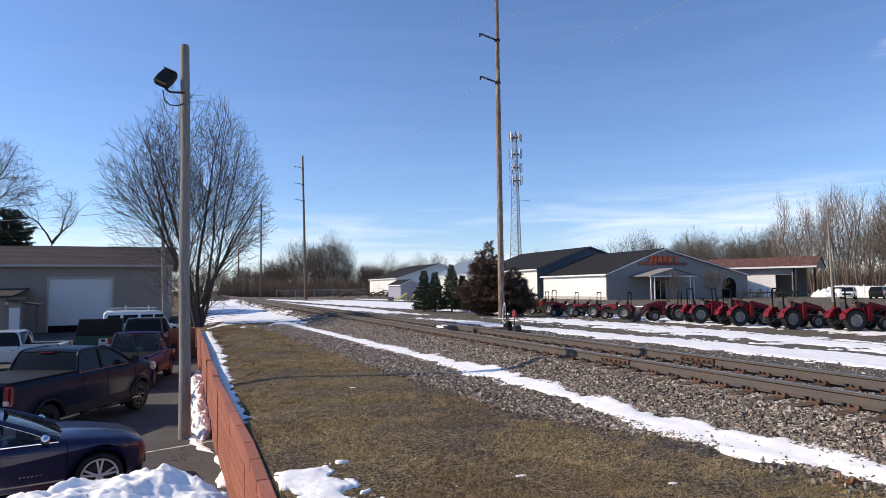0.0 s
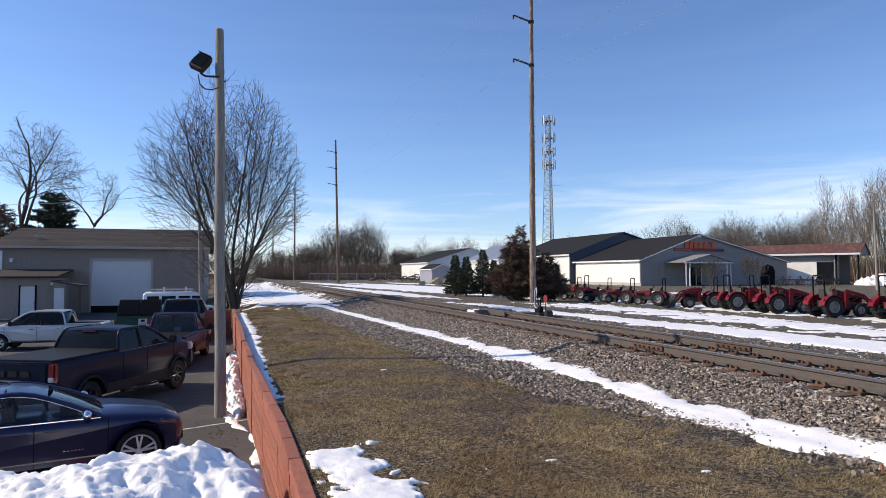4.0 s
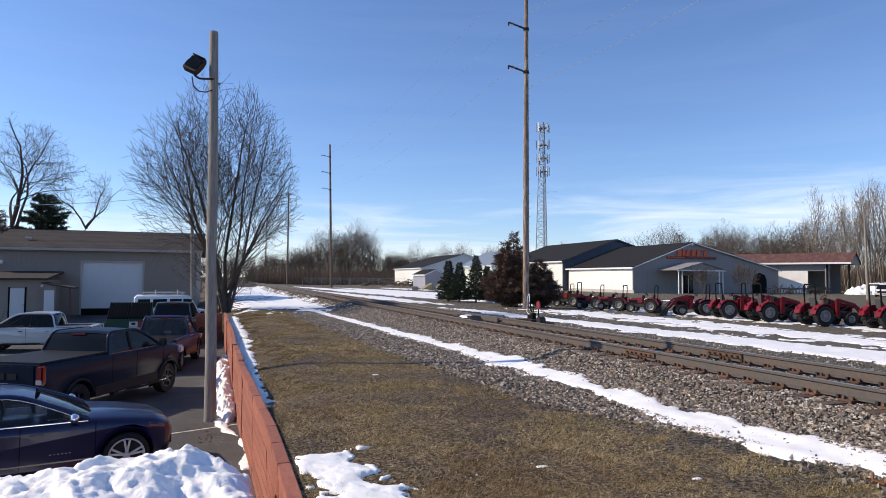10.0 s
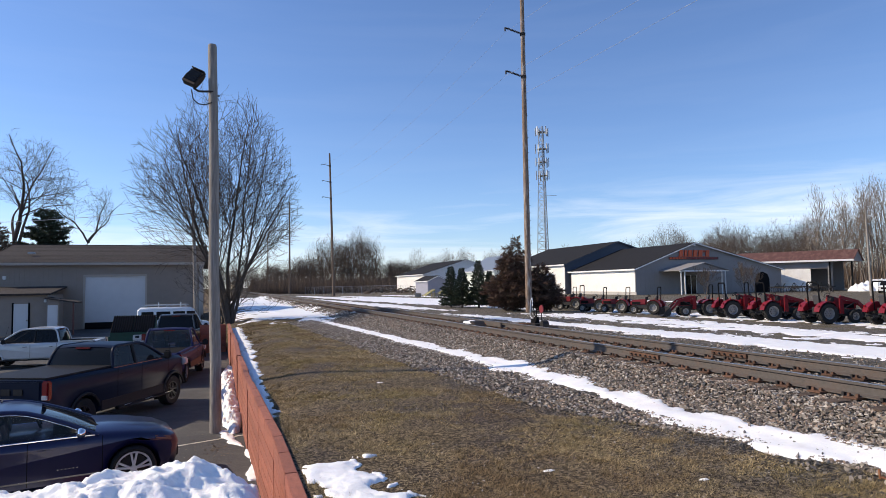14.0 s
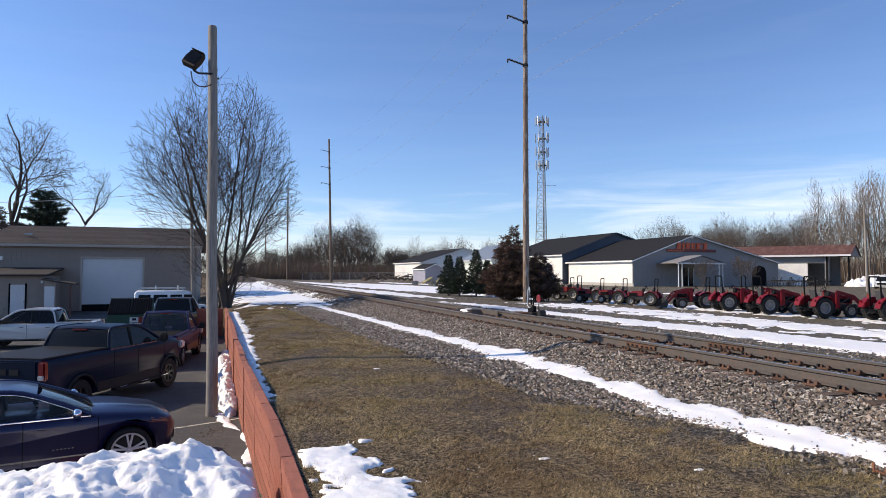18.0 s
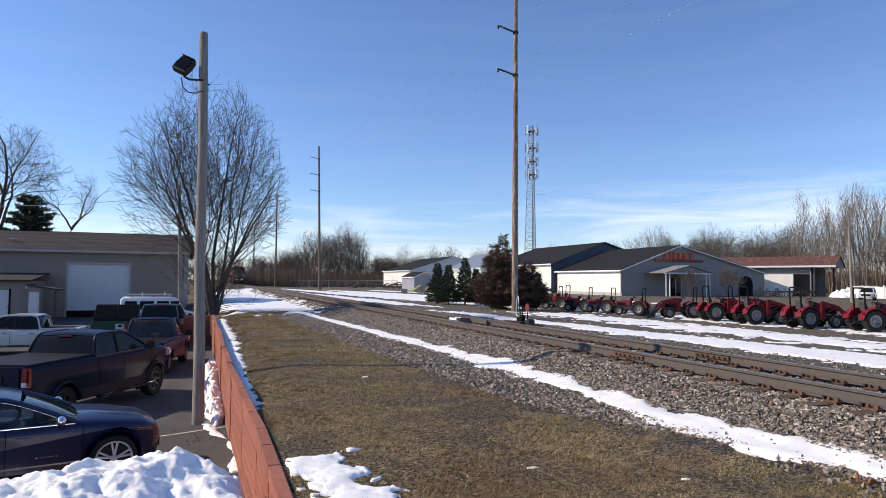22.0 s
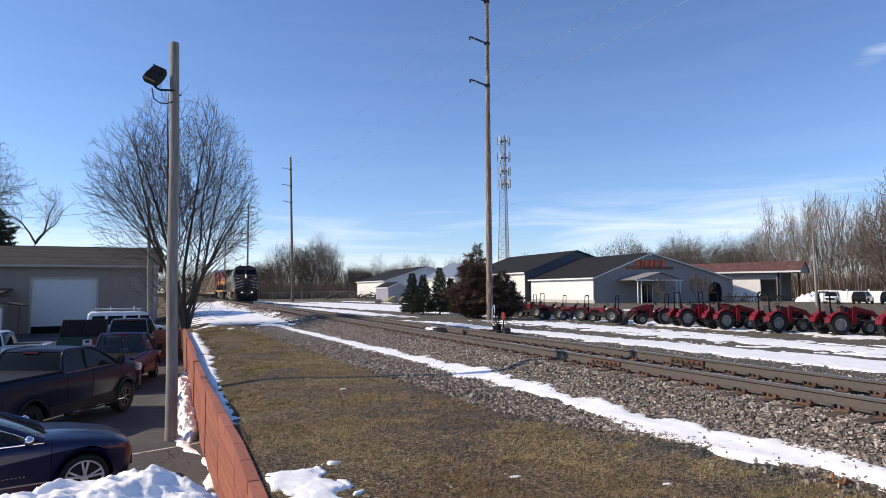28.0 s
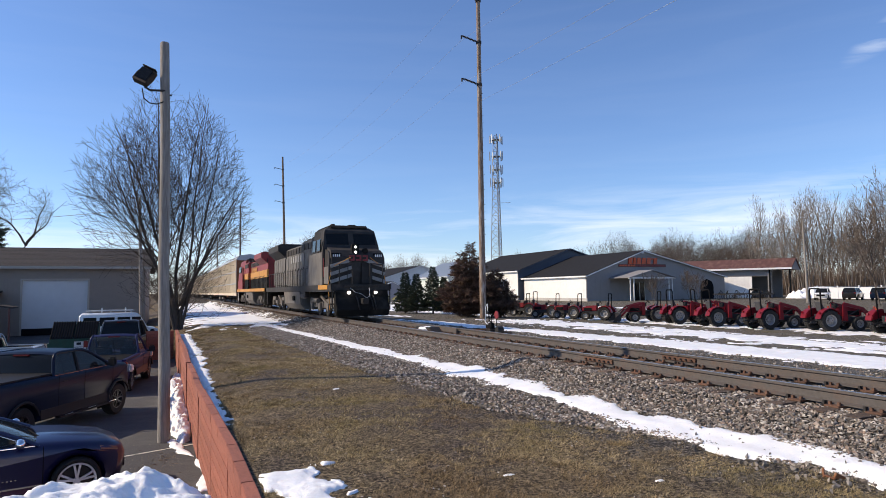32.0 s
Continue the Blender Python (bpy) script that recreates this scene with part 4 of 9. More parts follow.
def make_rails():
    prof = [(-0.075, -0.18), (0.075, -0.18), (0.075, -0.165), (0.015, -0.14), (0.012, -0.05), (0.036, -0.035), (0.036, -0.004), (0.028, 0),
            (-0.028, 0), (-0.036, -0.004), (-0.036, -0.035), (-0.012, -0.05), (-0.015, -0.14), (-0.075, -0.165)]
    for x, joint in zip(RAIL_X, (10.5, 9.9)):
        for y0, y1 in ((-60, joint), (joint + 0.012, 900)):
            bm = bmesh.new()
            a = [bm.verts.new((x + u, y0, RAIL_Z + w)) for u, w in prof]
            b = [bm.verts.new((x + u, y1, RAIL_Z + w)) for u, w in prof]
            bm.faces.new(a[::-1]), bm.faces.new(b)
            for i in range(len(prof)):
                j = (i + 1) % len(prof)
                bm.faces.new((a[i], a[j], b[j], b[i]))
            rail = part("rail", bm, "rail", TRACK, "rusty-sided steel rail")
            part("running_surface", B((x, (y0 + y1) / 2, RAIL_Z + 0.001), (0.05, y1 - y0, 0.004)), "rail_head", rail, "bright worn rail top")
        bar = PR([(-0.45, -0.13), (0.45, -0.13), (0.45, -0.05), (-0.45, -0.05)], -0.05, 0.05, bevel=0.006)
        bmesh.ops.rotate(bar, verts=bar.verts, cent=(0, 0, 0), matrix=Matrix.Rotation(radians(90), 3, "Z"))
        bmesh.ops.translate(bar, verts=bar.verts, vec=(x, joint, RAIL_Z))
        jb = part("joint_bar", bar, "plate", TRACK, "rust-brown bolted joint bar")
        for k in (-0.36, -0.22, -0.08, 0.08, 0.22, 0.36):
            part("bolt", R((x - 0.085, joint + k, RAIL_Z - 0.09), (x - 0.045, joint + k, RAIL_Z - 0.09), 0.018, seg=6), "iron", jb)


make_rails()


# ---- red timber wall ----
def make_wall():
    wall = thing("timber_wall", pose(0, 0, 0), "low retaining wall of red-stained heavy timbers beside the lawn", "retaining wall", kind="structure")
    rng = random.Random(4)
    runs = [(1.5, 5.2), (5.2, 6.7), (6.7, 8.4), (8.4, 10.6), (10.6, 13.4), (13.4, 15.3), (15.3, 18.8), (18.8, 22.5), (22.5, 28.2), (28.2, 35.5)]
    tops = (1.0, 1.0, 1.0, 1.0, 1.0, 0.985, 0.98, 1.005, 1.0, 1.01)
    t = 0.13

    def timber(p, q, zc, w, h, shift):
        xa, xb = float(wall_x(p)), float(wall_x(q))
        part("timber", B(((xa + xb) / 2 - t / 2 + shift, (p + q) / 2, zc), (w, math.hypot(q - p, xb - xa), h), Euler((rng.uniform(-0.002, 0.002), 0, math.atan2(xa - xb, q - p))), 0.008), "red_timber", wall)

    for k, ((a, b), top) in enumerate(zip(runs, tops)):
        low = float(lz((a + b) / 2))
        side = (0.012, -0.012)[k % 2] if a > 13 else 0.0
        n = max(1, round((b - a) / 1.1))
        for i in range(n):
            timber(a + (b - a) * i / n, a + (b - a) * (i + 1) / n - 0.008, top - 0.07, t + rng.uniform(-0.004, 0.004), 0.138, side + rng.uniform(-0.003, 0.003))
        z = top - 0.142
        while z > low - 0.02:
            timber(a + 0.02, b - 0.02, z - 0.083, t - 0.014 + rng.uniform(-0.004, 0.003), 0.164, side + 0.004)
            z -= 0.166
        part("post", B((float(wall_x(b)) - t + 0.05, b, (top + low) / 2 - 0.1), (0.05, 0.10, top - low - 0.17), bevel=0.006), "red_timber", wall)
    end = 35.5
    for k in range(9):
        part("timber", B((-0.35, end + 0.1, 0.9 - k * 0.166), (1.3, 0.2, 0.158), bevel=0.012), "red_timber", wall)


make_wall()


# ---- poles, wires, mast ----
def lamp_pole():
    x, y, z = -0.098, 15.6, float(lz(15.6))
    p = thing("lamp_pole", pose(x, y, z), "weathered grey wooden pole with a floodlight near its top", "lamp post")
    bm = bmesh.new()
    rings = [(0.131, 0), (0.125, 1.5), (0.117, 3.7), (0.108, 6.3), (0.099, 9.01), (0.089, 9.06)]
    turned(bm, rings, 20, "Z")
    for v in bm.verts:
        v.co.x += 0.012 * math.sin(v.co.z * 1.3) - 0.011 * v.co.z
        k = 1 + 0.02 * noise.noise(Vector((v.co.x * 6, v.co.y * 6, v.co.z)))
        v.co.x *= k
    part("pole", bm, "pole_wood", p, smooth=True)
    lamp = part("floodlight", PR([(-0.16, -0.22), (0.14, -0.24), (0.2, 0.02), (0.12, 0.24), (-0.10, 0.24), (-0.2, 0.0)], -0.24, 0.24, bevel=0.02), "iron", p,
                "dark bronze floodlight housing")
    lamp.matrix_basis = pose(-0.51, -0.02, 8.21, 28, 22, 70) @ Matrix.Diagonal((0.45, 0.77, 0.84, 1))
    part("lens", B((-0.2, 0, 0.02), (0.02, 0.40, 0.36), bevel=0.006), "glass", lamp, "dark glass lens")
    part("visor", B((-0.1, 0, 0.26), (0.26, 0.46, 0.02), bevel=0.005), "iron", lamp)
    part("bracket", pipe(bmesh.new(), [(-0.08, -0.09, 7.91), (-0.4, -0.08, 7.89), (-0.51, -0.04, 7.97)], 0.025), "iron", p)
    part("cable", pipe(bmesh.new(), [(-0.11, -0.1, 7.65), (-0.25, -0.1, 7.58), (-0.4, -0.09, 7.59), (-0.52, -0.08, 7.69), (-0.56, -0.04, 7.93)], 0.014, 5), "plastic", p)
    for zz in (7.84, 7.04):
        part("bolt", R((-0.17, 0, zz), (0.06, 0, zz), 0.015, seg=6), "iron", p)


lamp_pole()


def wood_pole(x, y, z, h, r, label, arms=(), lean=(0, 0), material="pole_wood", name="utility_pole"):
    p = thing(name, pose(x, y, z), label, "utility pole")
    bm = bmesh.new()
    n = 10
    turned(bm, [(r * (1 - 0.42 * i / n), h * i / n) for i in range(n + 1)], 12, "Z")
    for v in bm.verts:
        v.co.x += lean[0] * v.co.z / h
        v.co.y += lean[1] * v.co.z / h
    part("pole", bm, material, p, smooth=True)
    for az, ln in arms:
        lx = lean[0] * az / h
        bm = bmesh.new()
        rod(bm, (lx, 0, az - 0.3), (lx - ln, 0, az + 0.05), 0.05, seg=8)
        for i in range(11):
            f = 0.12 + 0.8 * i / 10
            c = Vector((lx - ln * f, 0, az - 0.3 + 0.35 * f))
            rod(bm, c, c + Vector((-0.04, 0, 0.01)), 0.10, seg=8)
        part("insulator", bm, "insul", p, "dark ribbed insulator arm")
        part("clamp", B((lx - ln - 0.05, 0, az - 0.08), (0.1, 0.1, 0.3)), "iron", p)
        part("band", R((lx, 0, az - 0.42), (lx, 0, az - 0.2), r * 0.85, seg=12), "iron", p)
    return p


TALL = (23.57, 46.1)
tall = wood_pole(*TALL, 0.5, 27.5, 0.27, "tall sun-bleached transmission pole beside a dark bush", [(19.7, 1.55), (23.3, 1.55), (26.9, 1.55)], material="pole_tall")
for k in range(28):
    zz = 2.5 + k * 0.62
    u = 0.25 * (1 - 0.42 * zz / 27.5)
    part("step", R((u * 0.6, -u * 0.7, zz), (u * 0.6 + 0.10, -u * 0.7 - 0.1, zz + 0.02), 0.012, seg=5), "iron", tall)
far_arms = [(23.5, 1.9), (27.4, 1.9), (31.3, 1.9)]
wood_pole(25.4, 150, 0.6, 34.0, 0.34, "tall far transmission pole with three insulator arms", far_arms, (-0.8, 0), "pole_dark")
wood_pole(20.2, 199, 0.6, 28.5, 0.3, "distant transmission pole by the woods", [(20, 1.8), (24, 1.8)], (0, 0), "pole_dark")
wood_pole(18.5, 268, 0.6, 24.5, 0.3, "distant transmission pole by the woods", [(20, 1.8)], (0, 0), "pole_dark")
wood_pole(-1.7, 52.0, -0.2, 10.3, 0.16, "slim leaning grey pole by the garage", [], (-0.3, 0))
wood_pole(72.7, 53.9, 0.6, 10.5, 0.17, "weathered utility pole before the woods", [], (-0.25, 0))


def cable(a, b, sag, r, label, n=24):
    pts = []
    for i in range(n + 1):
        f = i / n
        q = Vector(a).lerp(Vector(b), f)
        q.z -= 4 * sag * f * (1 - f)
        pts.append(q)
    v, f = strand(pts, r)
    tagged(bulk("overhead_wire", v, f, "wire"), label, "wire", "overhead wires")


for za, zb in ((19.35, 24.0), (22.95, 27.9), (26.6, 31.8)):
    cable((TALL[0] - 1.6, TALL[1], 0.5 + za), (23.0, 150, zb), 2.2, 0.010, "thin bright overhead power wire")
    cable((TALL[0] - 1.6, TALL[1], 0.5 + za), (24.5, -70, za + 1), 2.2, 0.010, "thin bright overhead power wire")
cable((TALL[0], TALL[1], 18.5), (31.8, -70, 22), 1.2, 0.011, "thin bright overhead power wire")
cable((-1.9, 52, 9.2), (-40, 62, 9.4), 1.3, 0.018, "thin dark service wire to the garage", 12)


def cell_mast():
    m = thing("cell_mast", pose(81.9, 150.5, 0.8), "slender grey lattice phone mast crowded with antennas", "phone mast")
    H, w0, w1 = 44.0, 3.6, 1.25
    ang = [radians(a) for a in (20, 140, 260)]

    def leg(i, z):
        w = (w0 + (w1 - w0) * z / H) * 0.58
        return Vector((w * math.cos(ang[i]), w * math.sin(ang[i]), z))
    for i in range(3):
        part("leg", R(leg(i, 0), leg(i, H), 0.13, 0.09, 6), "galv", m)
    n = 20
    for i in range(3):
        for k in range(n):
            a, b = H * k / n, H * (k + 1) / n
            j = (i + 1) % 3
            part("brace", R(leg(i, a), leg(j, b), 0.045, seg=4), "galv", m)
            part("brace", R(leg(j, a), leg(i, b), 0.045, seg=4), "galv", m)
            part("strut", R(leg(i, b), leg(j, b), 0.045, seg=4), "galv", m)
    rng = random.Random(3)
    for z in (42.8, 38.2, 34.6, 31.0):
        ring = R((0, 0, z - 0.05), (0, 0, z + 0.05), 1.3, seg=12)
        fr = part("platform", ring, "galv", m)
        for k in range(9):
            a = 2 * math.pi * k / 9 + rng.random() * 0.3
            r = 1.75
            part("antenna", B((r * math.cos(a), r * math.sin(a), z + rng.uniform(-0.2, 0.3)), (0.22, 0.34, rng.uniform(1.7, 2.5)), Euler((0, 0, a)), 0.03), "galv", m)
    part("cable_run", R((0.5, 0, 0), (0.3, 0, H), 0.16, seg=6), "iron", m)
    part("side_arm", R((0.8, 0, 25.5), (3.2, -1.8, 25.5), 0.05, seg=5), "galv", m)


cell_mast()


# ---- buildings ----
def roof_slab(name, a, b, c, d, t, material, parent, label=""):
    """A pitched slab with thickness between two eave points a, b and two ridge points c, d."""
    bm = bmesh.new()
    up = (Vector(b) - Vector(a)).cross(Vector(d) - Vector(a)).normalized()
    if up.z < 0:
        up = -up
    lo = [bm.verts.new(Vector(p)) for p in (a, b, c, d)]
    hi = [bm.verts.new(Vector(p) + up * t) for p in (a, b, c, d)]
    bm.faces.new(lo[::-1]), bm.faces.new(hi)
    for i in range(4):
        j = (i + 1) % 4
        bm.faces.new((lo[i], lo[j], hi[j], hi[i]))
    return part(name, bm, material, parent, label)


def ribs(parent, a, b, z0, z1, step, depth, material, name="rib"):
    """Upright ribs of metal siding from a to b (x, y)."""
    a, b = Vector((*a, 0)), Vector((*b, 0))
    n = int((b - a).length / step)
    ang = math.atan2((b - a).y, (b - a).x)
    for i in range(1, n):
        p = a.lerp(b, i / n)
        part("rib", B((p.x, p.y, (z0 + z1) / 2), (0.05, depth, z1 - z0), Euler((0, 0, ang))), material, parent)


def garage():
    g = thing("garage_building", pose(0, 0, -0.1), "taupe metal garage with brown shingle roof and white roll-up door", "garage")
    y0, y1, x0, x1, h = 55.0, 69.5, -16.0, -1.6, 5.0
    dx0, dx1, dh = -9.78, -5.55, 4.05
    for nm, c, s in (("wall", ((x0 + dx0) / 2, y0 + 0.1, h / 2), (dx0 - x0, 0.2, h)), ("wall", ((dx1 + x1) / 2, y0 + 0.1, h / 2), (x1 - dx1, 0.2, h)),
                     ("wall", ((dx0 + dx1) / 2, y0 + 0.1, (h + dh) / 2), (dx1 - dx0, 0.2, h - dh)), ("wall", (x0 + 0.1, (y0 + y1) / 2, h / 2), (0.2, y1 - y0 - 0.4, h)),
                     ("wall", (x1 - 0.1, (y0 + y1) / 2, h / 2), (0.2, y1 - y0 - 0.4, h)), ("wall", ((x0 + x1) / 2, y1 - 0.1, h / 2), (x1 - x0, 0.2, h))):
        part(nm, B(c, s), "siding", g)
    ribs(g, (x0, y0 - 0.012), (dx0 - 0.3, y0 - 0.012), 0.1, h - 0.1, 0.30, 0.012, "siding")
    ribs(g, (dx1 + 0.3, y0 - 0.012), (x1, y0 - 0.012), 0.1, h - 0.1, 0.30, 0.012, "siding")
    ym = (y0 + y1) / 2
    rz = 6.75
    o = 0.45
    roof_slab("roof", (x0 - o, y0 - o, h - 0.05), (x1 + o, y0 - o, h - 0.05), (x1 + o, ym, rz), (x0 - o, ym, rz), 0.12, "shingle", g, "brown weathered shingle roof")
    roof_slab("roof", (x0 - o, y1 + o, h - 0.05), (x1 + o, y1 + o, h - 0.05), (x1 + o, ym, rz), (x0 - o, ym, rz), 0.12, "shingle", g)
    n = 20
    for k in range(n):
        f = (k + 0.5) / n
        yy, zz = y0 - o + (ym - y0 + o) * f, h - 0.05 + (rz - h + 0.05) * f + 0.155
        part("shingle_course", B(((x0 + x1) / 2, yy, zz), (x1 - x0 + 2 * o, 0.40, 0.02), Euler((math.atan2(rz - h, ym - y0) - 0.03, 0, 0))), "shingle", g)
    part("ridge_cap", B(((x0 + x1) / 2, ym, rz + 0.15), (x1 - x0 + 2 * o, 0.3, 0.06)), "shingle", g)
    part("fascia", B(((x0 + x1) / 2, y0 - o - 0.02, h + 0.0), (x1 - x0 + 2 * o, 0.03, 0.20)), "tan_trim", g)
    for xx in (x0, x1):
        for s in (1,):
            v = [(xx, y0, h), (xx, y1, h), (xx, ym, rz - 0.1)]
            bm = bmesh.new()
            a = [bm.verts.new((p[0] - 0.08, p[1], p[2])) for p in v]
            b = [bm.verts.new((p[0] + 0.08, p[1], p[2])) for p in v]
            bm.faces.new(a), bm.faces.new(b[::-1])
            for i in range(3):
                bm.faces.new((a[i], a[(i + 1) % 3], b[(i + 1) % 3], b[i]))
            part("gable", bm, "siding", g)
    door = part("roller_door", B(((dx0 + dx1) / 2, y0 + 0.12, dh / 2 + 0.25), (dx1 - dx0, 0.06, dh - 0.5)), "door", g, "pale grey-white sectional roll-up door")
    for k in range(1, 7):
        part("panel_joint", B(((dx0 + dx1) / 2, y0 + 0.085, 0.5 + (dh - 0.5) * k / 7), (dx1 - dx0, 0.008, 0.012)), "door", door)
    # dark strip stands in for the shade in the gap below the door
    part("door_seal", B(((dx0 + dx1) / 2, y0 + 0.12, 0.25), (dx1 - dx0, 0.05, 0.48)), "dark", g, "dark gap under the door")
    for xx in (dx0 - 0.05, dx1 + 0.05):
        part("door_jamb", B((xx, y0 - 0.02, dh / 2), (0.12, 0.06, dh)), "tan_trim", g)
    part("door_head", B(((dx0 + dx1) / 2, y0 - 0.02, dh + 0.06), (dx1 - dx0 + 0.22, 0.06, 0.12)), "tan_trim", g)
    part("downspout", B((x0 + 0.3, y0 - 0.1, 3.9), (0.16, 0.12, 1.6), bevel=0.02), "trim", g, "white downpipe end")
    part("meter_box", B((x0 + 0.95, y0 - 0.08, 4.0), (0.22, 0.16, 0.28), bevel=0.02), "trim", g)
    part("vent_box", B((-3.4, y0 - 0.25, 0.9), (1.9, 0.4, 0.8), bevel=0.02), "galv", g)
    for xx in (-13.9,):
        part("roof_vent", B((xx, y0 + 2.2, h + 0.95), (0.5, 0.3, 0.12), bevel=0.02), "galv", g)
    # lean-to annex with two white doors and a small porch
    a = thing("annex_shed", pose(0, 0, -0.15), "taupe lean-to with white doors and a small porch", "shed")
    ax0, ax1, ay0, ah = -18.0, -11.2, 50.2, 2.75
    part("wall", B(((ax0 + ax1) / 2, ay0 + 0.1, ah / 2), (ax1 - ax0, 0.2, ah)), "siding", a)
    part("wall", B((ax1 - 0.1, (ay0 + 55) / 2, ah / 2), (0.2, 54.9 - ay0 - 0.2, ah)), "siding", a)
    roof_slab("roof", (ax0, ay0 - 0.4, ah), (ax1 + 0.25, ay0 - 0.4, ah), (ax1 + 0.25, 54.9, ah + 0.5), (ax0, 54.9, ah + 0.5), 0.12, "shingle", a)
    for xx, ww in ((-12.75, 0.85), (-15.6, 0.85)):
        d = part("door", B((xx, ay0 - 0.03, 1.12), (ww, 0.06, 2.1), bevel=0.01), "door", a, "plain white steel door")
        part("door_frame", B((xx - ww / 2 - 0.05, ay0 - 0.02, 1.15), (0.1, 0.09, 2.2)), "dark", d)
        part("door_frame", B((xx + ww / 2 + 0.05, ay0 - 0.02, 1.15), (0.1, 0.09, 2.2)), "dark", d)
        part("knob", B((xx + 0.38, ay0 - 0.09, 1.05), (0.08, 0.08, 0.08), bevel=0.02), "chrome", d)
    part("wall", B((-10.75, ay0 - 0.5, 1.25), (0.75, 0.12, 2.5)), "siding", a)
    part("door", B((-10.75, ay0 - 0.6, 1.05), (0.6, 0.05, 2.0), bevel=0.01), "door", a)
    part("porch_post", B((-9.5, ay0 - 0.6, 1.1), (0.1, 0.1, 2.2)), "sign_dark", a)
    roof_slab("porch_roof", (-11.2, ay0 - 0.8, 2.5), (-9.3, ay0 - 0.8, 2.15), (-9.3, ay0 + 1.0, 2.15), (-11.2, ay0 + 1.0, 2.5), 0.1, "shingle", a)
    part("wall_lamp", B((-11.3, ay0 - 0.12, 2.35), (0.16, 0.16, 0.2), bevel=0.03), "trim", a)


garage()


def post_lamp():
    p = thing("post_lamp", pose(-15.3, 44, -0.35), "short white post lamp with a dark cap beside the lean-to", "post lamp")
    part("post", R((0, 0, 0), (0, 0, 3.9), 0.07, 0.06, 10), "trim", p, "white round post")
    cap = bmesh.new()
    turned(cap, [(0.06, 3.86), (0.34, 3.98), (0.38, 4.12), (0.30, 4.28), (0.10, 4.36), (0.0, 4.37)], 14, "Z")
    part("cap", cap, "plastic", p, "dark round lamp head", True)


post_lamp()


def gable_building(name, x0, x1, y0, y1, z, eave, ridge, wallmat, roofmat, label, ridge_x=None, over=0.4, front="", ribbed=True, eave2=None, gable_mat=None, trim="trim"):
    """A metal hall whose ridge runs along the track; its gable faces the camera."""
    g = thing(name, pose(0, 0, z), label, "building")
    rx = (x0 + x1) / 2 if ridge_x is None else ridge_x
    e2 = eave if eave2 is None else eave2
    gm = gable_mat or wallmat
    part("wall", B((x0 + 0.1, (y0 + y1) / 2, eave / 2), (0.2, y1 - y0 - 0.4, eave)), wallmat, g)
    part("wall", B((x1 - 0.1, (y0 + y1) / 2, e2 / 2), (0.2, y1 - y0 - 0.4, e2)), wallmat, g)
    for yy in (y0, y1):
        prof = [(x0, 0), (x1, 0), (x1, e2), (rx, ridge), (x0, eave)]
        part("gable_wall", PR(prof, min(yy, yy + (0.2 if yy == y0 else -0.2)), max(yy, yy + (0.2 if yy == y0 else -0.2))), gm, g)
    sl, sr = (ridge - eave) / (rx - x0), (ridge - e2) / (x1 - rx)
    roof_slab("roof", (x0 - over, y0 - over, eave - over * sl), (x0 - over, y1 + over, eave - over * sl), (rx, y1 + over, ridge), (rx, y0 - over, ridge), 0.14, roofmat, g)
    roof_slab("roof", (x1 + over, y0 - over, e2 - over * sr), (x1 + over, y1 + over, e2 - over * sr), (rx, y1 + over, ridge), (rx, y0 - over, ridge), 0.14, roofmat, g)
    part("eave_trim", B((x0 - over - 0.02, (y0 + y1) / 2, eave - over * sl + 0.02), (0.05, y1 - y0 + 2 * over, 0.26)), "trim", g, "white eave trim")
    for xa, za, xb, zb in ((x0 - over, eave - over * sl, rx, ridge), (rx, ridge, x1 + over, e2 - over * sr)):
        a = math.atan2(zb - za, xb - xa)
        part("gable_trim", B(((xa + xb) / 2, y0 - over - 0.03, (za + zb) / 2), (math.hypot(xb - xa, zb - za), 0.05, 0.17), Euler((0, -a, 0))), trim, g)
    if ribbed:
        ribs(g, (x0 - 0.012, y0), (x0 - 0.012, y1), 0.3, eave - 0.15, 0.9, 0.008, wallmat)
        ribs(g, (x0, y0 - 0.012), (x1, y0 - 0.012), 0.3, min(eave, e2) - 0.1, 0.9, 0.016, gm)
    return g


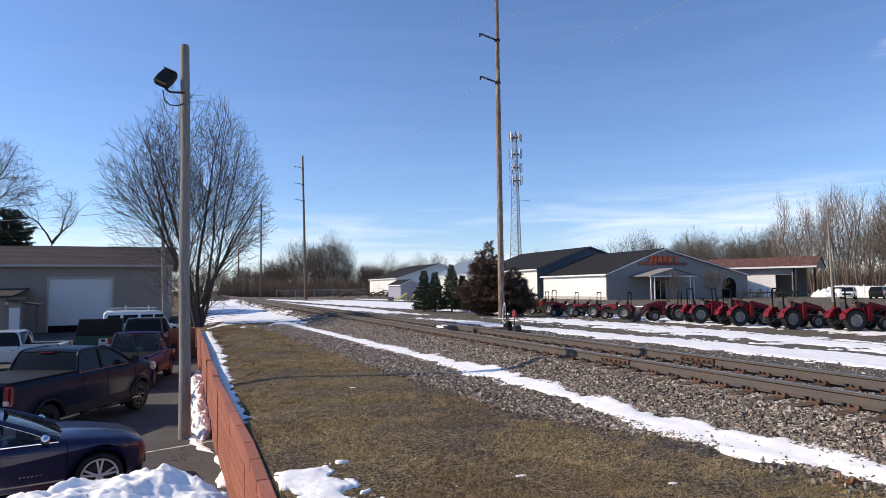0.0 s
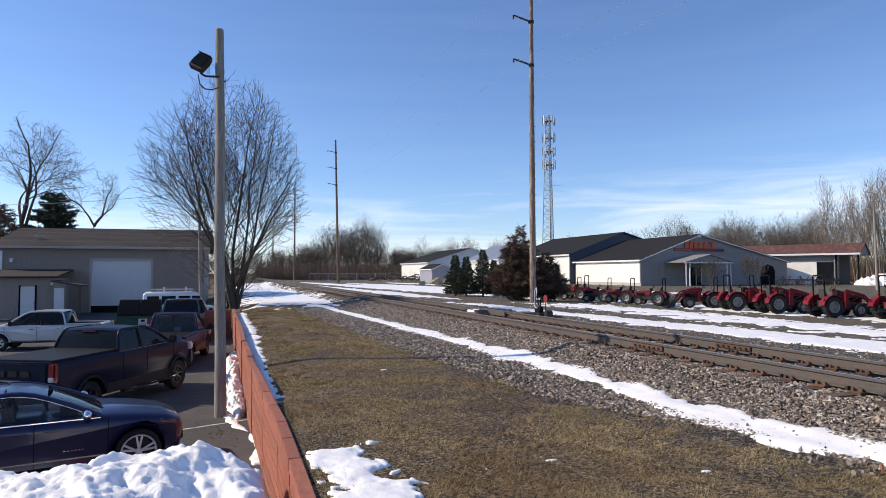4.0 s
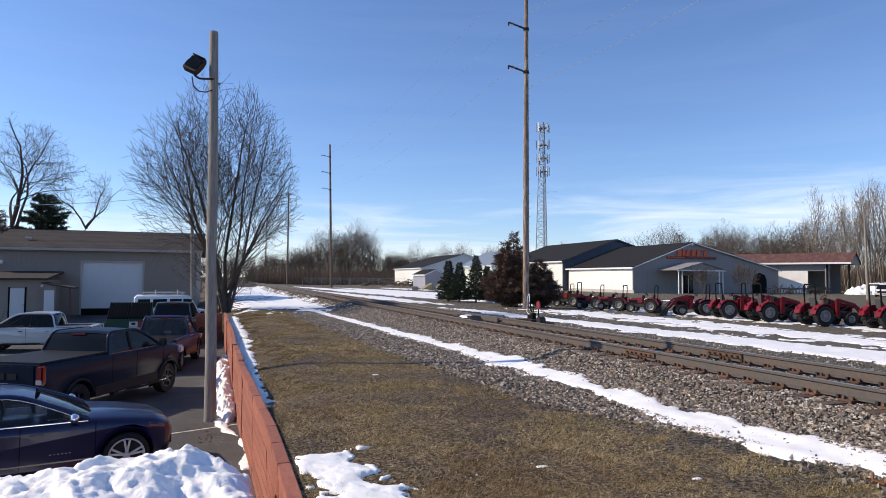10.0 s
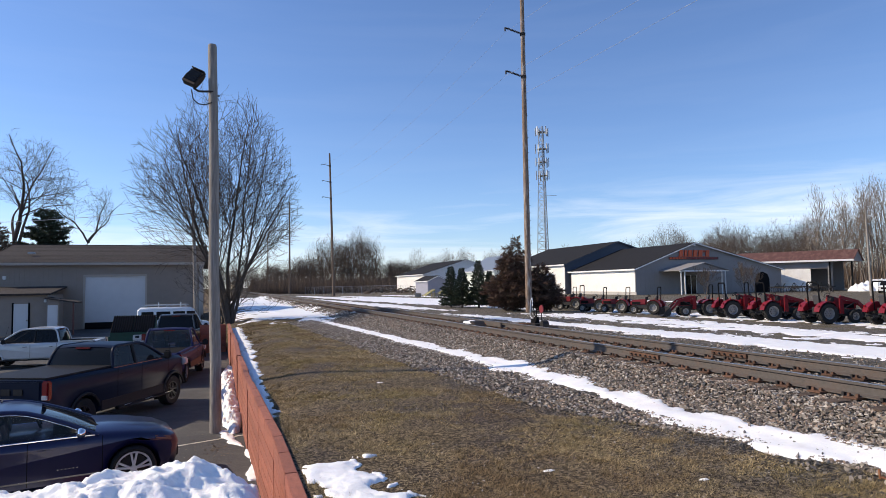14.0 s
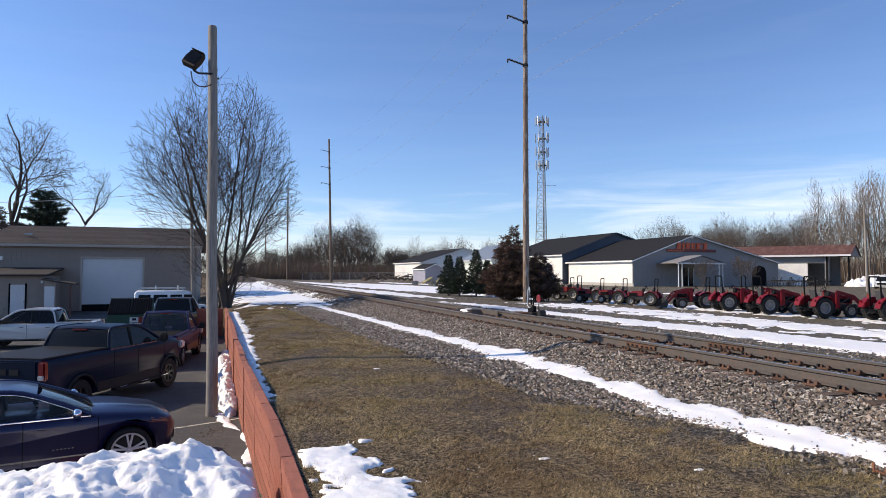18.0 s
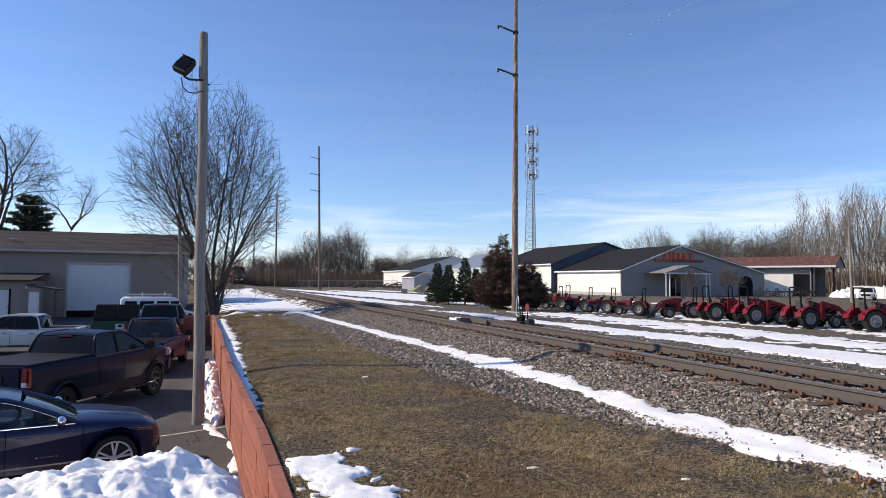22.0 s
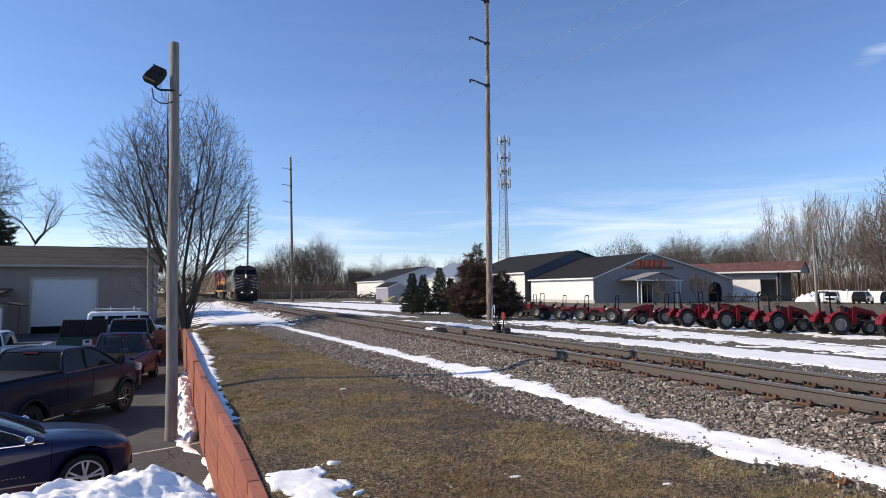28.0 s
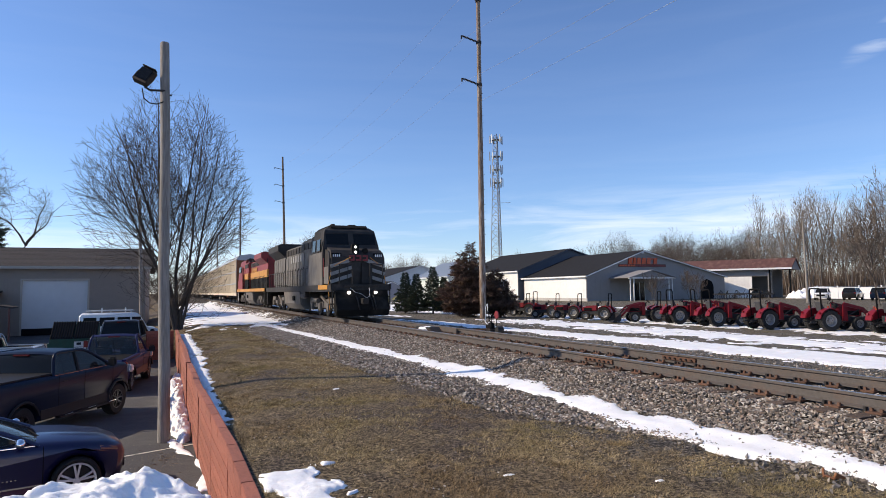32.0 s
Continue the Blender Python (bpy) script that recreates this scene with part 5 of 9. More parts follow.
def shop():
    x0, y0 = 62.2, 84.6
    g = gable_building("tractor_shop", x0, 92.4, y0, 104.2, 0.75, 4.15, 8.3, "white_metal", "dark_roof", "metal sales hall with black roof, white side and grey gable", 73.8,
                       eave2=3.9, gable_mat="grey_metal")
    part("plinth", B((x0 - 0.04, 94.2, 0.25), (0.06, 19.6, 0.5)), "concrete", g)
    # entrance porch
    px0, px1, py = 66.7, 76.3, 79.8
    for xx in (px0 + 0.5, px0 + 1.2, px1 - 1.2, px1 - 0.5):
        part("porch_post", B((xx, py + 0.2, 1.8), (0.15, 0.15, 3.6), bevel=0.02), "trim", g, "white porch post")
    prx = (px0 + px1) / 2
    roof_slab("porch_roof", (px0, py - 0.3, 3.65), (px0, y0, 3.65), (prx, y0, 4.85), (prx, py - 0.3, 4.85), 0.12, "grey_metal", g)
    roof_slab("porch_roof", (px1, py - 0.3, 3.65), (px1, y0, 3.65), (prx, y0, 4.85), (prx, py - 0.3, 4.85), 0.12, "grey_metal", g)
    part("porch_gable", PR([(px0 + 0.3, 3.7), (px1 - 0.3, 3.7), (prx, 4.78)], py, py + 0.1), "grey_metal", g)
    part("porch_beam", B((prx, py - 0.05, 3.65), (px1 - px0, 0.12, 0.22)), "trim", g)
    door = part("door", B((72.9, y0 - 0.06, 1.5), (2.1, 0.08, 3.0)), "glass", g, "dark glazed entrance")
    for xx in (71.8, 72.9, 74.0):
        part("door_frame", B((xx, y0 - 0.11, 1.5), (0.1, 0.06, 3.1)), "trim", door)
    part("arch_door", PR([(0, 0), (3, 0), (3, 2.3), (2.6, 3.1), (1.5, 3.5), (0.4, 3.1), (0, 2.3)], 0, 0.1), "dark", g, "dark arched side door").matrix_basis = pose(86.6, y0 - 0.1, 0)
    # sign on the gable: the name as plain blocks, a dark line of small blocks under it
    sign = part("sign", B((73.65, y0 - 0.14, 5.83), (10.1, 0.06, 0.46), bevel=0.02), "sign_dark", g, "dark red lettering board on the gable")
    xx = 70.65
    for k, w in enumerate((0.84, 0.53, 0.84, 0.84, 0.84, 0.22, 0.75)):
        hgt = 1.0 if k != 5 else 0.35
        part("letter_block", PR([(xx, 0), (xx + w * 0.9, 0), (xx + w * 0.9 + 0.13, hgt), (xx + 0.13, hgt)], y0 - 0.22, y0 - 0.1), "orange", sign).location.z = 6.15 if k != 5 else 6.8
        xx += w + 0.21
    part("sign_underline", B((73.6, y0 - 0.18, 6.10), (6.4, 0.05, 0.08)), "orange", sign)
    for k in range(17):
        part("letter_block", B((69.0 + k * 0.57, y0 - 0.19, 5.83), (0.42, 0.03, 0.26)), "orange" if k < 6 else "loco_red", sign)
    part("gable_lamp", B((73.7, y0 - 0.2, 8.0), (0.4, 0.3, 0.25), bevel=0.03), "trim", g)
    # older wings behind
    gable_building("storage_hall", 61.4, 88, 104.9, 132, 0.75, 5.6, 9.9, "white_metal", "dark_roof", "taller white metal hall with dark roof behind the shop", 73.2, gable_mat="navy_metal", trim="navy_metal")
    gable_building("back_hall", 50, 56.3, 112, 128, 0.7, 4.9, 7.9, "pale_green", "blue_roof", "pale green-white hall with a blue-grey metal roof", 55.8, eave2=7.4)
    gable_building("far_hall", 53.2, 78, 167, 195, 1.2, 4.6, 8.6, "white_metal", "dark_roof", "low white building with dark roof in the distance", 66)
    gable_building("small_shed", 42.6, 47.2, 131, 140, 0.7, 3.0, 4.1, "shed_grey", "dark_roof", "small grey shed with a dark roof beside the pale green hall", 45, over=0.25)


shop()


def open_shed():
    g = thing("equipment_shed", pose(98.5, 78.4, 0.8, 0, 0, 30), "open-fronted equipment shed with a rust-red metal roof", "shed")
    x0, x1, y0, y1, eave, ridge = 0.0, 11.0, 1.0, 27.0, 5.3, 7.0
    rx = 5.5
    roof_slab("roof", (x0 - 0.6, y0 - 3.2, eave - 0.2), (x0 - 0.6, y1, eave - 0.2), (rx, y1, ridge), (rx, y0 - 3.2, ridge), 0.14, "rust_roof", g, "rust-red ribbed metal roof")
    roof_slab("roof", (x1 + 0.6, y0 - 3.2, eave - 0.2), (x1 + 0.6, y1, eave - 0.2), (rx, y1, ridge), (rx, y0 - 3.2, ridge), 0.14, "rust_roof", g)
    part("eave_trim", B((x0 - 0.62, (y0 + y1) / 2 - 1.6, eave - 0.16), (0.06, y1 - y0 + 3.2, 0.3)), "trim", g)
    part("wall", B((x0 + 0.15, (y0 + y1) / 2 + 1.6, 1.85), (0.2, y1 - y0 - 3.4, 3.9)), "white_metal", g, "sunlit white lower wall")
    # upper band of the white wall: the eave's shadow is put into its grey colour
    part("wall", B((x0 + 0.4, (y0 + y1) / 2, 4.5), (0.2, y1 - y0, 1.3)), "grey_metal", g)
    part("wall", B((x1, (y0 + y1) / 2, eave / 2), (0.2, y1 - y0, eave)), "grey_metal", g)
    part("gable_wall", PR([(x0, eave - 0.3), (x1, eave - 0.3), (x1, eave), (rx, ridge), (x0, eave)], y0 - 3.0, y0 - 2.9), "grey_metal", g)
    part("wall", B((x0 + 1.7, y0 + 0.6, 2.5), (3.4, 0.2, 5.0)), "grey_metal", g)
    ribs(g, (x0 + 0.04, y0 + 3.4), (x0 + 0.04, y1), 0.3, 3.5, 0.5, 0.03, "white_metal")
    for yy in (y0 - 2.8, y0 + 0.4, y1 - 0.2):
        part("post", B((x0 + 0.1, yy, 2.5), (0.25, 0.25, 5.0)), "dark", g)


open_shed()


# ---- trees ----
RNG = np.random.default_rng(7)


def stem(a, lean, length, n=5, z0=0.0, bend=0.3):
    """A leaning stem: points out from the foot, bending upright."""
    out = []
    for k in range(1, n + 1):
        f = k / n
        u = lean * f * (1 - bend * f)
        out.append((math.cos(a) * u, math.sin(a) * u, z0 + length * f))
    return out


def big_tree():
    t = thing("bare_tree", pose(0.55, 40.3, 0.7) @ Matrix.Diagonal((1.0, 1.0, 1.045, 1)), "large bare multi-stemmed tree with a wide rounded crown", "tree")
    rng = np.random.default_rng(15)
    stems = [(3.1, 0.08, (0, 0, 0)), (0.2, 0.06, (0.12, 0.05, 0)), (3.0, 0.26, (-0.12, 0, 0)), (0.1, 0.2, (0.15, 0, 0)), (1.5, 0.16, (0.05, 0.15, 0)),
             (2.7, 0.42, (-0.1, 0.05, 0.6)), (3.6, 0.62, (-0.1, 0, 1.2)), (0.4, 0.4, (0.1, 0.05, 0.9)), (5.6, 0.60, (0.1, -0.05, 1.4))]
    env = ((-1.15, 0, 5.9), 5.5, 8.5, 4.6)
    tree_mesh("bare_tree", limbs(rng, env, stems, (0.55, 0.45, 0.31), (0.80, 0.85, 0.9), (0.62, 0.55, 0.45), r0=0.125, tip=0.008, lift=0.05, wig=0.065), "bark", t, 3, 0.0075)
    t = thing("bare_shrub", pose(0.1, 41.5, 0.6), "tangled bare brushwood at the tree's foot", "bush")
    segs = grow(np.random.default_rng(5), 5.5, 0.5, 4, 8, (8, 6, 4), 0.05, 0.1, 0.3, 0.5, 0.14)
    tree_mesh("bare_shrub", segs, "bark", t, 3, 0.006)


big_tree()


def bare_tree(x, y, z, h, seed, label, trunks=1, r0=0.22, spread=0.5, rmin=0.012, kids=(9, 7, 5, 3), up=0.35, clear=0.3, material="bark"):
    t = thing("bare_tree", pose(x, y, z), label, "tree")
    tree_mesh("bare_tree", grow(np.random.default_rng(seed), h, spread, 5, trunks, kids, r0, clear, up, 0.2, 0.12), material, t, 3, rmin)


def rising_tree(x, y, z, label, seed, stems, env, gaps=(0.8, 0.55, 0.42), tip=0.013, r0=0.26, lift=0.0, wig=0.15, spread=(1.1, 1.1, 1.1)):
    t = thing("bare_tree", pose(x, y, z), label, "tree")
    tree_mesh("bare_tree", limbs(np.random.default_rng(seed), env, stems, gaps, spread, r0=r0, tip=tip, lift=lift, wig=wig), "bark", t, 3, tip)


rising_tree(-21.3, 85, 0, "tall bare tree with spreading limbs behind the garage", 21,
            [(0.1, 0.18, (0, 0, 0)), (0.5, 0.42, (0.3, 0, 6.5)), (3.0, 0.5, (0.2, 0, 7.0)), (5.6, 0.55, (0.5, 0, 9.0)), (2.4, 0.25, (0.6, 0, 8.5)), (1.2, 0.7, (0.9, 0, 10.0))],
            ((1.6, 0, 16.5), 5.6, 6.8, 6.0))
rising_tree(-33, 88, 0, "bare tree behind the garage", 22, [(0.5, 0.25, (0, 0, 0)), (3.6, 0.3, (0, 0, 3.0)), (2.0, 0.3, (0, 0, 5.0)), (5.0, 0.4, (0, 0, 6.0))], ((0, 0, 14.0), 5.8, 7.0, 6.5))
rising_tree(-17.6, 84, 0, "small leaning bare tree behind the garage", 24, [(0.1, 0.22, (0, 0, 0)), (0.3, 0.45, (1.0, 0, 8.0)), (2.8, 0.35, (1.2, 0, 8.5)), (5.5, 0.3, (1.0, 0, 9.5))],
            ((2.2, 0, 12.8), 3.4, 4.6, 4.0), (0.6, 0.45, 0.36), 0.010, 0.13)


def conifer(name, x, y, z, h, rad, seed, label, material, n=9000, size=0.16, width=0.035, shape=1.0, skirt=0.06, rag=0.5, skew=0.0, droop=0.3, dense=1.0, leaders=()):
    """A conifer: trunk, whorled boughs with side shoots, and narrow needle sprays along them."""
    t = thing(name, pose(x, y, z), label, "tree")
    rng = np.random.default_rng(seed)
    part("trunk", R((0, 0, 0), (skew, 0, h * 0.97), rad * 0.05 + 0.04, 0.015, 8), "bark", t)
    segs, tips = [], []
    lead = [(0.0, 0.0, h, rad)] + list(leaders)
    for lx, ly, lh, lr in leaders:
        segs.append((0, 0, lh * 0.12, lx, ly, lh * 0.9, 0.05, 0.02))
    for (lx, ly, h, rad), k in [(q, k) for q in lead for k in range(int(34 * q[2] / 3 * dense))]:
        nb = int(34 * h / 3 * dense)
        f = skirt + (0.99 - skirt) * (k + rng.random()) / nb
        a = k * 2.4 + rng.random() * 0.6
        ln = rad * (1 - f) ** shape * (1 - rag + 2 * rag * rng.random() ** 1.5) + 0.10
        p = np.array([skew * f + lx * min(1.0, 0.3 + f), ly * min(1.0, 0.3 + f), f * h])
        e = np.array([np.cos(a), np.sin(a), 0])
        m = p + e * ln * 0.55 + np.array([0, 0, -droop * 0.35 * ln * (1 - f)])
        q = p + e * ln + np.array([0, 0, (0.10 - droop * 0.25 * (1 - f)) * ln])
        r = 0.012 + 0.010 * ln
        segs += [(*p, *m, r, r * 0.6), (*m, *q, r * 0.6, 0.004)]
        tips += [(p, m, ln * 0.6), (m, q, ln)]
        for j in range(int(2 + 4 * ln)):
            g = 0.3 + 0.65 * rng.random()
            s0 = p + (q - p) * g + np.array([0, 0, -droop * 0.2 * ln * (1 - f) * (1 - abs(2 * g - 1))])
            sd = e * 0.7 + np.cross(e, [0, 0, 1]) * (1 if j % 2 else -1) * 0.8 + np.array([0, 0, rng.normal(0, 0.18)])
            sl = ln * 0.42 * (1.1 - g) + 0.08
            s1 = s0 + sd / np.linalg.norm(sd) * sl
            segs.append((*s0, *s1, 0.008, 0.003))
            tips.append((s0, s1, sl))
    v, q = tubes(segs, 3)
    bulk("branchwork", v, q, "bark", t)
    w = np.array([b[2] for b in tips])
    pick = rng.choice(len(tips), n, p=w / w.sum())
    p0 = np.array([b[0] for b in tips])[pick]
    p1 = np.array([b[1] for b in tips])[pick]
    c = p0 + (p1 - p0) * (0.1 + 0.95 * rng.random(n))[:, None]
    ax = (p1 - p0) / np.maximum(np.linalg.norm(p1 - p0, axis=1, keepdims=True), 1e-6)
    d = ax * 1.0 + rng.normal(0, 0.42, (n, 3))
    d /= np.linalg.norm(d, axis=1, keepdims=True)
    side = np.cross(d, rng.normal(size=(n, 3)))
    side /= np.linalg.norm(side, axis=1, keepdims=True)
    sz = size * (0.5 + rng.random(n))[:, None]
    wd = width * (0.6 + 0.8 * rng.random(n))[:, None]
    m = c + d * sz * 0.5
    verts = np.stack([c, m - side * wd, c + d * sz, m + side * wd], axis=1).reshape(-1, 3)
    bulk("foliage", verts, np.arange(4 * n).reshape(-1, 4), material, t)


conifer("cedar_bush", 23.5, 48.8, 0.45, 6.4, 1.5, 31, "dark rust-tinged cedar behind the tall pole", "needle_brown", 42000, 0.36, 0.022, 0.8, 0.01, 0.95, 0.3, -1.2, 1.2,
        [(-1.1, -0.2, 4.6, 1.3), (0.9, 0.3, 5.2, 1.2), (-0.5, 0.6, 5.6, 1.1), (-1.7, 0.2, 3.2, 1.1), (0.3, -0.6, 3.6, 1.4)])
conifer("cedar_bush", 25.8, 48.2, 0.45, 4.1, 1.2, 32, "lower dark cedar beside the tall pole", "needle_brown", 22000, 0.36, 0.022, 0.8, 0.01, 0.95, 0.0, -1.2, 1.2,
        [(0.9, 0.2, 3.3, 1.1), (-0.6, -0.3, 3.7, 1.0), (1.4, -0.1, 2.3, 0.9)])
SPRUCES = ((21.9, 59.8, 4.2, 1.45), (22.5, 58.3, 4.0, 1.35), (23.9, 57.4, 4.7, 1.25), (26.2, 60.0, 3.7, 1.05))
for i, (x, y, h, r) in enumerate(SPRUCES):
    conifer("spruce", x, y, 0.5, h, r, 40 + i, "young dark green spruce with snow round it", "needle", 26000, 0.16, 0.015, 0.95, 0.07, 0.35, 0.0, 0.05, 2.5)
conifer("pine_tree", -18.0, 80, 0, 11.9, 2.7, 50, "dense green pine behind the garage", "needle", 42000, 0.34, 0.034, 0.45, 0.3, 0.75, 0.0, -0.2, 1.6)
conifer("pine_tree", -23.0, 78, 0, 10.5, 4.0, 51, "dark bushy evergreen behind the garage", "needle_brown", 30000, 0.34, 0.034, 0.5, 0.1, 0.6, 0.0, -0.2, 1.6)


def woods():
    """The bare woods round the place: copies of a few trees, turned and scaled, in one sheet of stuff."""
    rng = np.random.default_rng(77)
    kinds, slim = [], []
    for k in range(9):
        r = np.random.default_rng(100 + k)
        env = ((0, 0, 9.0 + 1.5 * r.random()), 3.8 + 1.6 * r.random(), 9.5, 7.5)
        stems = [(r.random() * 6.3, 0.06, (0, 0, 0))] + [(r.random() * 6.3, 0.3 + 0.3 * r.random(), (0, 0, 3.5 + 3 * r.random())) for _ in range(2 + k % 3)]
        kinds.append(limbs(r, env, stems, (0.95, 0.78, 0.8), (0.75, 0.75, 0.75), r0=0.17, tip=0.016, lift=0.06, wig=0.07))
    for k in range(6):
        r = np.random.default_rng(130 + k)
        env = ((0, 0, 11.5), 2.0 + 0.8 * r.random(), 8.5, 7.0)
        stems = [(r.random() * 6.3, 0.05, (0, 0, 0))] + [(r.random() * 6.3, 0.2, (0, 0, 6 + 3 * r.random())) for _ in range(1 + k % 2)]
        slim.append(limbs(r, env, stems, (0.85, 0.75, 0.75), (0.5, 0.55, 0.6), r0=0.15, tip=0.016, lift=0.08, wig=0.05))

    def stand(name, az0, az1, d0, d1, n, h0, h1, pool, rmin, label, material="bark_far", z=0.5):
        out = []
        for i in range(n):
            az = radians(az0 + (az1 - az0) * (i + rng.random()) / n)
            d = d0 + (d1 - d0) * rng.random()
            h = h0 + (h1 - h0) * rng.random()
            s = pool[rng.integers(len(pool))].copy()
            k = h / 19.0
            s[:, 6:8] *= k
            s[:, :6] *= k
            t = rng.random() * 2 * np.pi
            c, sn = np.cos(t), np.sin(t)
            for o in (0, 3):
                x, y = s[:, o].copy(), s[:, o + 1].copy()
                s[:, o], s[:, o + 1] = c * x - sn * y + d * np.sin(az), sn * x + c * y + d * np.cos(az)
                s[:, o + 2] += z
            s[:, 6:8] = np.maximum(s[:, 6:8], rmin)
            thick = s[:, 8] == 0
            v, q = tubes(s[thick], 3)
            out.append((v, np.concatenate([q[:, [0, 1, 2]], q[:, [0, 2, 3]]])))
            out.append(slivers(s[~thick], rng, 1.8))
        v, q = joined(out)
        tagged(bulk(name, v, q, material), label, "woods", kind="stuff")

    stand("bare_woods", 3.5, 8.0, 250, 300, 34, 10, 15, kinds, 0.016, "bare brown deciduous woods beyond the track")
    stand("bare_woods", 6.0, 15.5, 240, 300, 42, 10, 17, kinds, 0.015, "bare brown deciduous woods beyond the track")
    stand("bare_woods", 7.6, 13.4, 235, 290, 26, 15, 26, kinds, 0.015, "bare brown deciduous woods beyond the track")
    stand("bare_woods", 14.5, 19, 250, 300, 36, 9, 15, kinds, 0.021, "bare brown deciduous woods beyond the track")
    stand("bare_woods", 17, 31, 300, 380, 40, 13, 25, kinds, 0.020, "distant bare woods behind the white halls")
    stand("bare_woods", 40, 50.5, 190, 260, 70, 15, 22, kinds, 0.016, "bare woods behind the red-roofed shed")
    stand("bare_woods", 31, 41, 200, 260, 34, 10, 14, kinds, 0.016, "low bare woods behind the white halls")
    stand("bare_woods", 37.3, 39.9, 215, 240, 3, 22, 25, kinds, 0.020, "tall bare trees behind the shop")
    stand("bare_woods", 34.9, 35.9, 215, 240, 2, 18, 20, kinds, 0.018, "tall bare trees behind the shop")
    stand("bare_woods", 49, 74, 185, 250, 70, 15, 22, kinds, 0.016, "bare woods behind the yard")
    stand("bare_woods", 49.5, 64, 140, 172, 52, 12, 22, slim, 0.011, "slim pale bare trunks at the wood's edge", "bark_pale")
    stand("bare_woods", 51, 64, 138, 165, 20, 19, 24, slim, 0.011, "slim pale bare trunks at the wood's edge", "bark_pale")
    stand("bare_woods", -6, 3.0, 300, 360, 34, 9, 15, kinds, 0.018, "low bare woods at the end of the line")
    stand("bare_woods", -35, -1.5, 170, 240, 40, 7, 11, kinds, 0.021, "bare woods far behind the garage")
    stand("bare_woods", 56, 100, 70, 110, 16, 12, 18, kinds, 0.02, "bare trees at the yard's far end")

    def thicket(az0, az1, d0, d1, n, h, label):
        m = n
        az = np.radians(az0 + (az1 - az0) * rng.random(m))
        d = d0 + (d1 - d0) * rng.random(m)
        p = np.stack([d * np.sin(az), d * np.cos(az), np.full(m, 0.4)], axis=1)
        segs = []
        for rep in range(3):
            tip = p + np.stack([rng.normal(0, 1.1, m), rng.normal(0, 1.1, m), h * (0.25 + 1.15 * rng.random(m) ** 2)], axis=1) * (0.6 + 0.4 * rng.random(m))[:, None]
            segs.append(np.concatenate([p, tip, np.full((m, 1), 0.03), np.full((m, 1), 0.015)], axis=1))
        v, q = slivers(np.concatenate(segs), rng, 1.6)
        tagged(bulk("undergrowth", v, q, "brush"), label, "undergrowth", kind="stuff")
    thicket(2.5, 15.5, 215, 300, 26000, 6.5, "brown undergrowth along the wood's edge")
    thicket(15, 32, 240, 330, 20000, 6.0, "brown undergrowth along the wood's edge")
    thicket(31, 72, 165, 250, 36000, 8, "brown undergrowth along the wood's edge")
    thicket(-40, -1.2, 100, 200, 3000, 4.0, "brown undergrowth behind the garage")


woods()


# ---- vehicles ----
def offset_profile(prof, d):
    """The profile moved inwards by d (counter-clockwise order)."""
    n = len(prof)
    out = []
    for i in range(n):
        p, q, r = Vector(prof[i - 1]), Vector(prof[i]), Vector(prof[(i + 1) % n])
        a, b = (q - p), (r - q)
        a = a.normalized() if a.length > 1e-6 else b.normalized()
        b = b.normalized() if b.length > 1e-6 else a
        na, nb = Vector((-a.y, a.x)), Vector((-b.y, b.x))
        m = (na + nb)
        m = m.normalized() if m.length > 1e-6 else na
        out.append(tuple(q + m * d))
    return out


def shell(prof, w, edge=0.07, nose=0.0, nose_len=0.9):
    """A body side profile carried across the width w, with rounded shoulders: layers of inset profiles."""
    area = sum(prof[i - 1][0] * prof[i][1] - prof[i][0] * prof[i - 1][1] for i in range(len(prof)))
    if area < 0:
        prof = prof[::-1]
    bm = bmesh.new()
    layers = [(-w / 2, edge), (-w / 2 + edge * 0.3, edge * 0.42), (-w / 2 + edge, 0.0), (w / 2 - edge, 0.0), (w / 2 - edge * 0.3, edge * 0.42), (w / 2, edge)]
    rows = []
    for y, d in layers:
        rows.append([bm.verts.new((x, y, z)) for x, z in (offset_profile(prof, d) if d else prof)])
    n = len(prof)
    for a, b in zip(rows, rows[1:]):
        for i in range(n):
            j = (i + 1) % n
            bm.faces.new((a[i], a[j], b[j], b[i]))
    bm.faces.new(rows[0][::-1])
    bm.faces.new(rows[-1])
    if nose:
        x1, x0 = max(p[0] for p in prof), min(p[0] for p in prof)
        for v in bm.verts:
            k = max(0.0, (v.co.x - (x1 - nose_len)) / nose_len, 0.6 * ((x0 + nose_len) - v.co.x) / nose_len)
            v.co.y *= 1 - nose * k * k
    return bm


def arch(cx, r, z, n=9, hub=0.36):
    """Points of a wheel arch over a hub, from rear to front, at the sill height z."""
    a0 = math.asin(max(-0.9, min(0.9, (z - hub) / r)))
    return [(cx - r * math.cos(a0 + (math.pi - 2 * a0) * k / n), hub + r * math.sin(a0 + (math.pi - 2 * a0) * k / n)) for k in range(n + 1)]


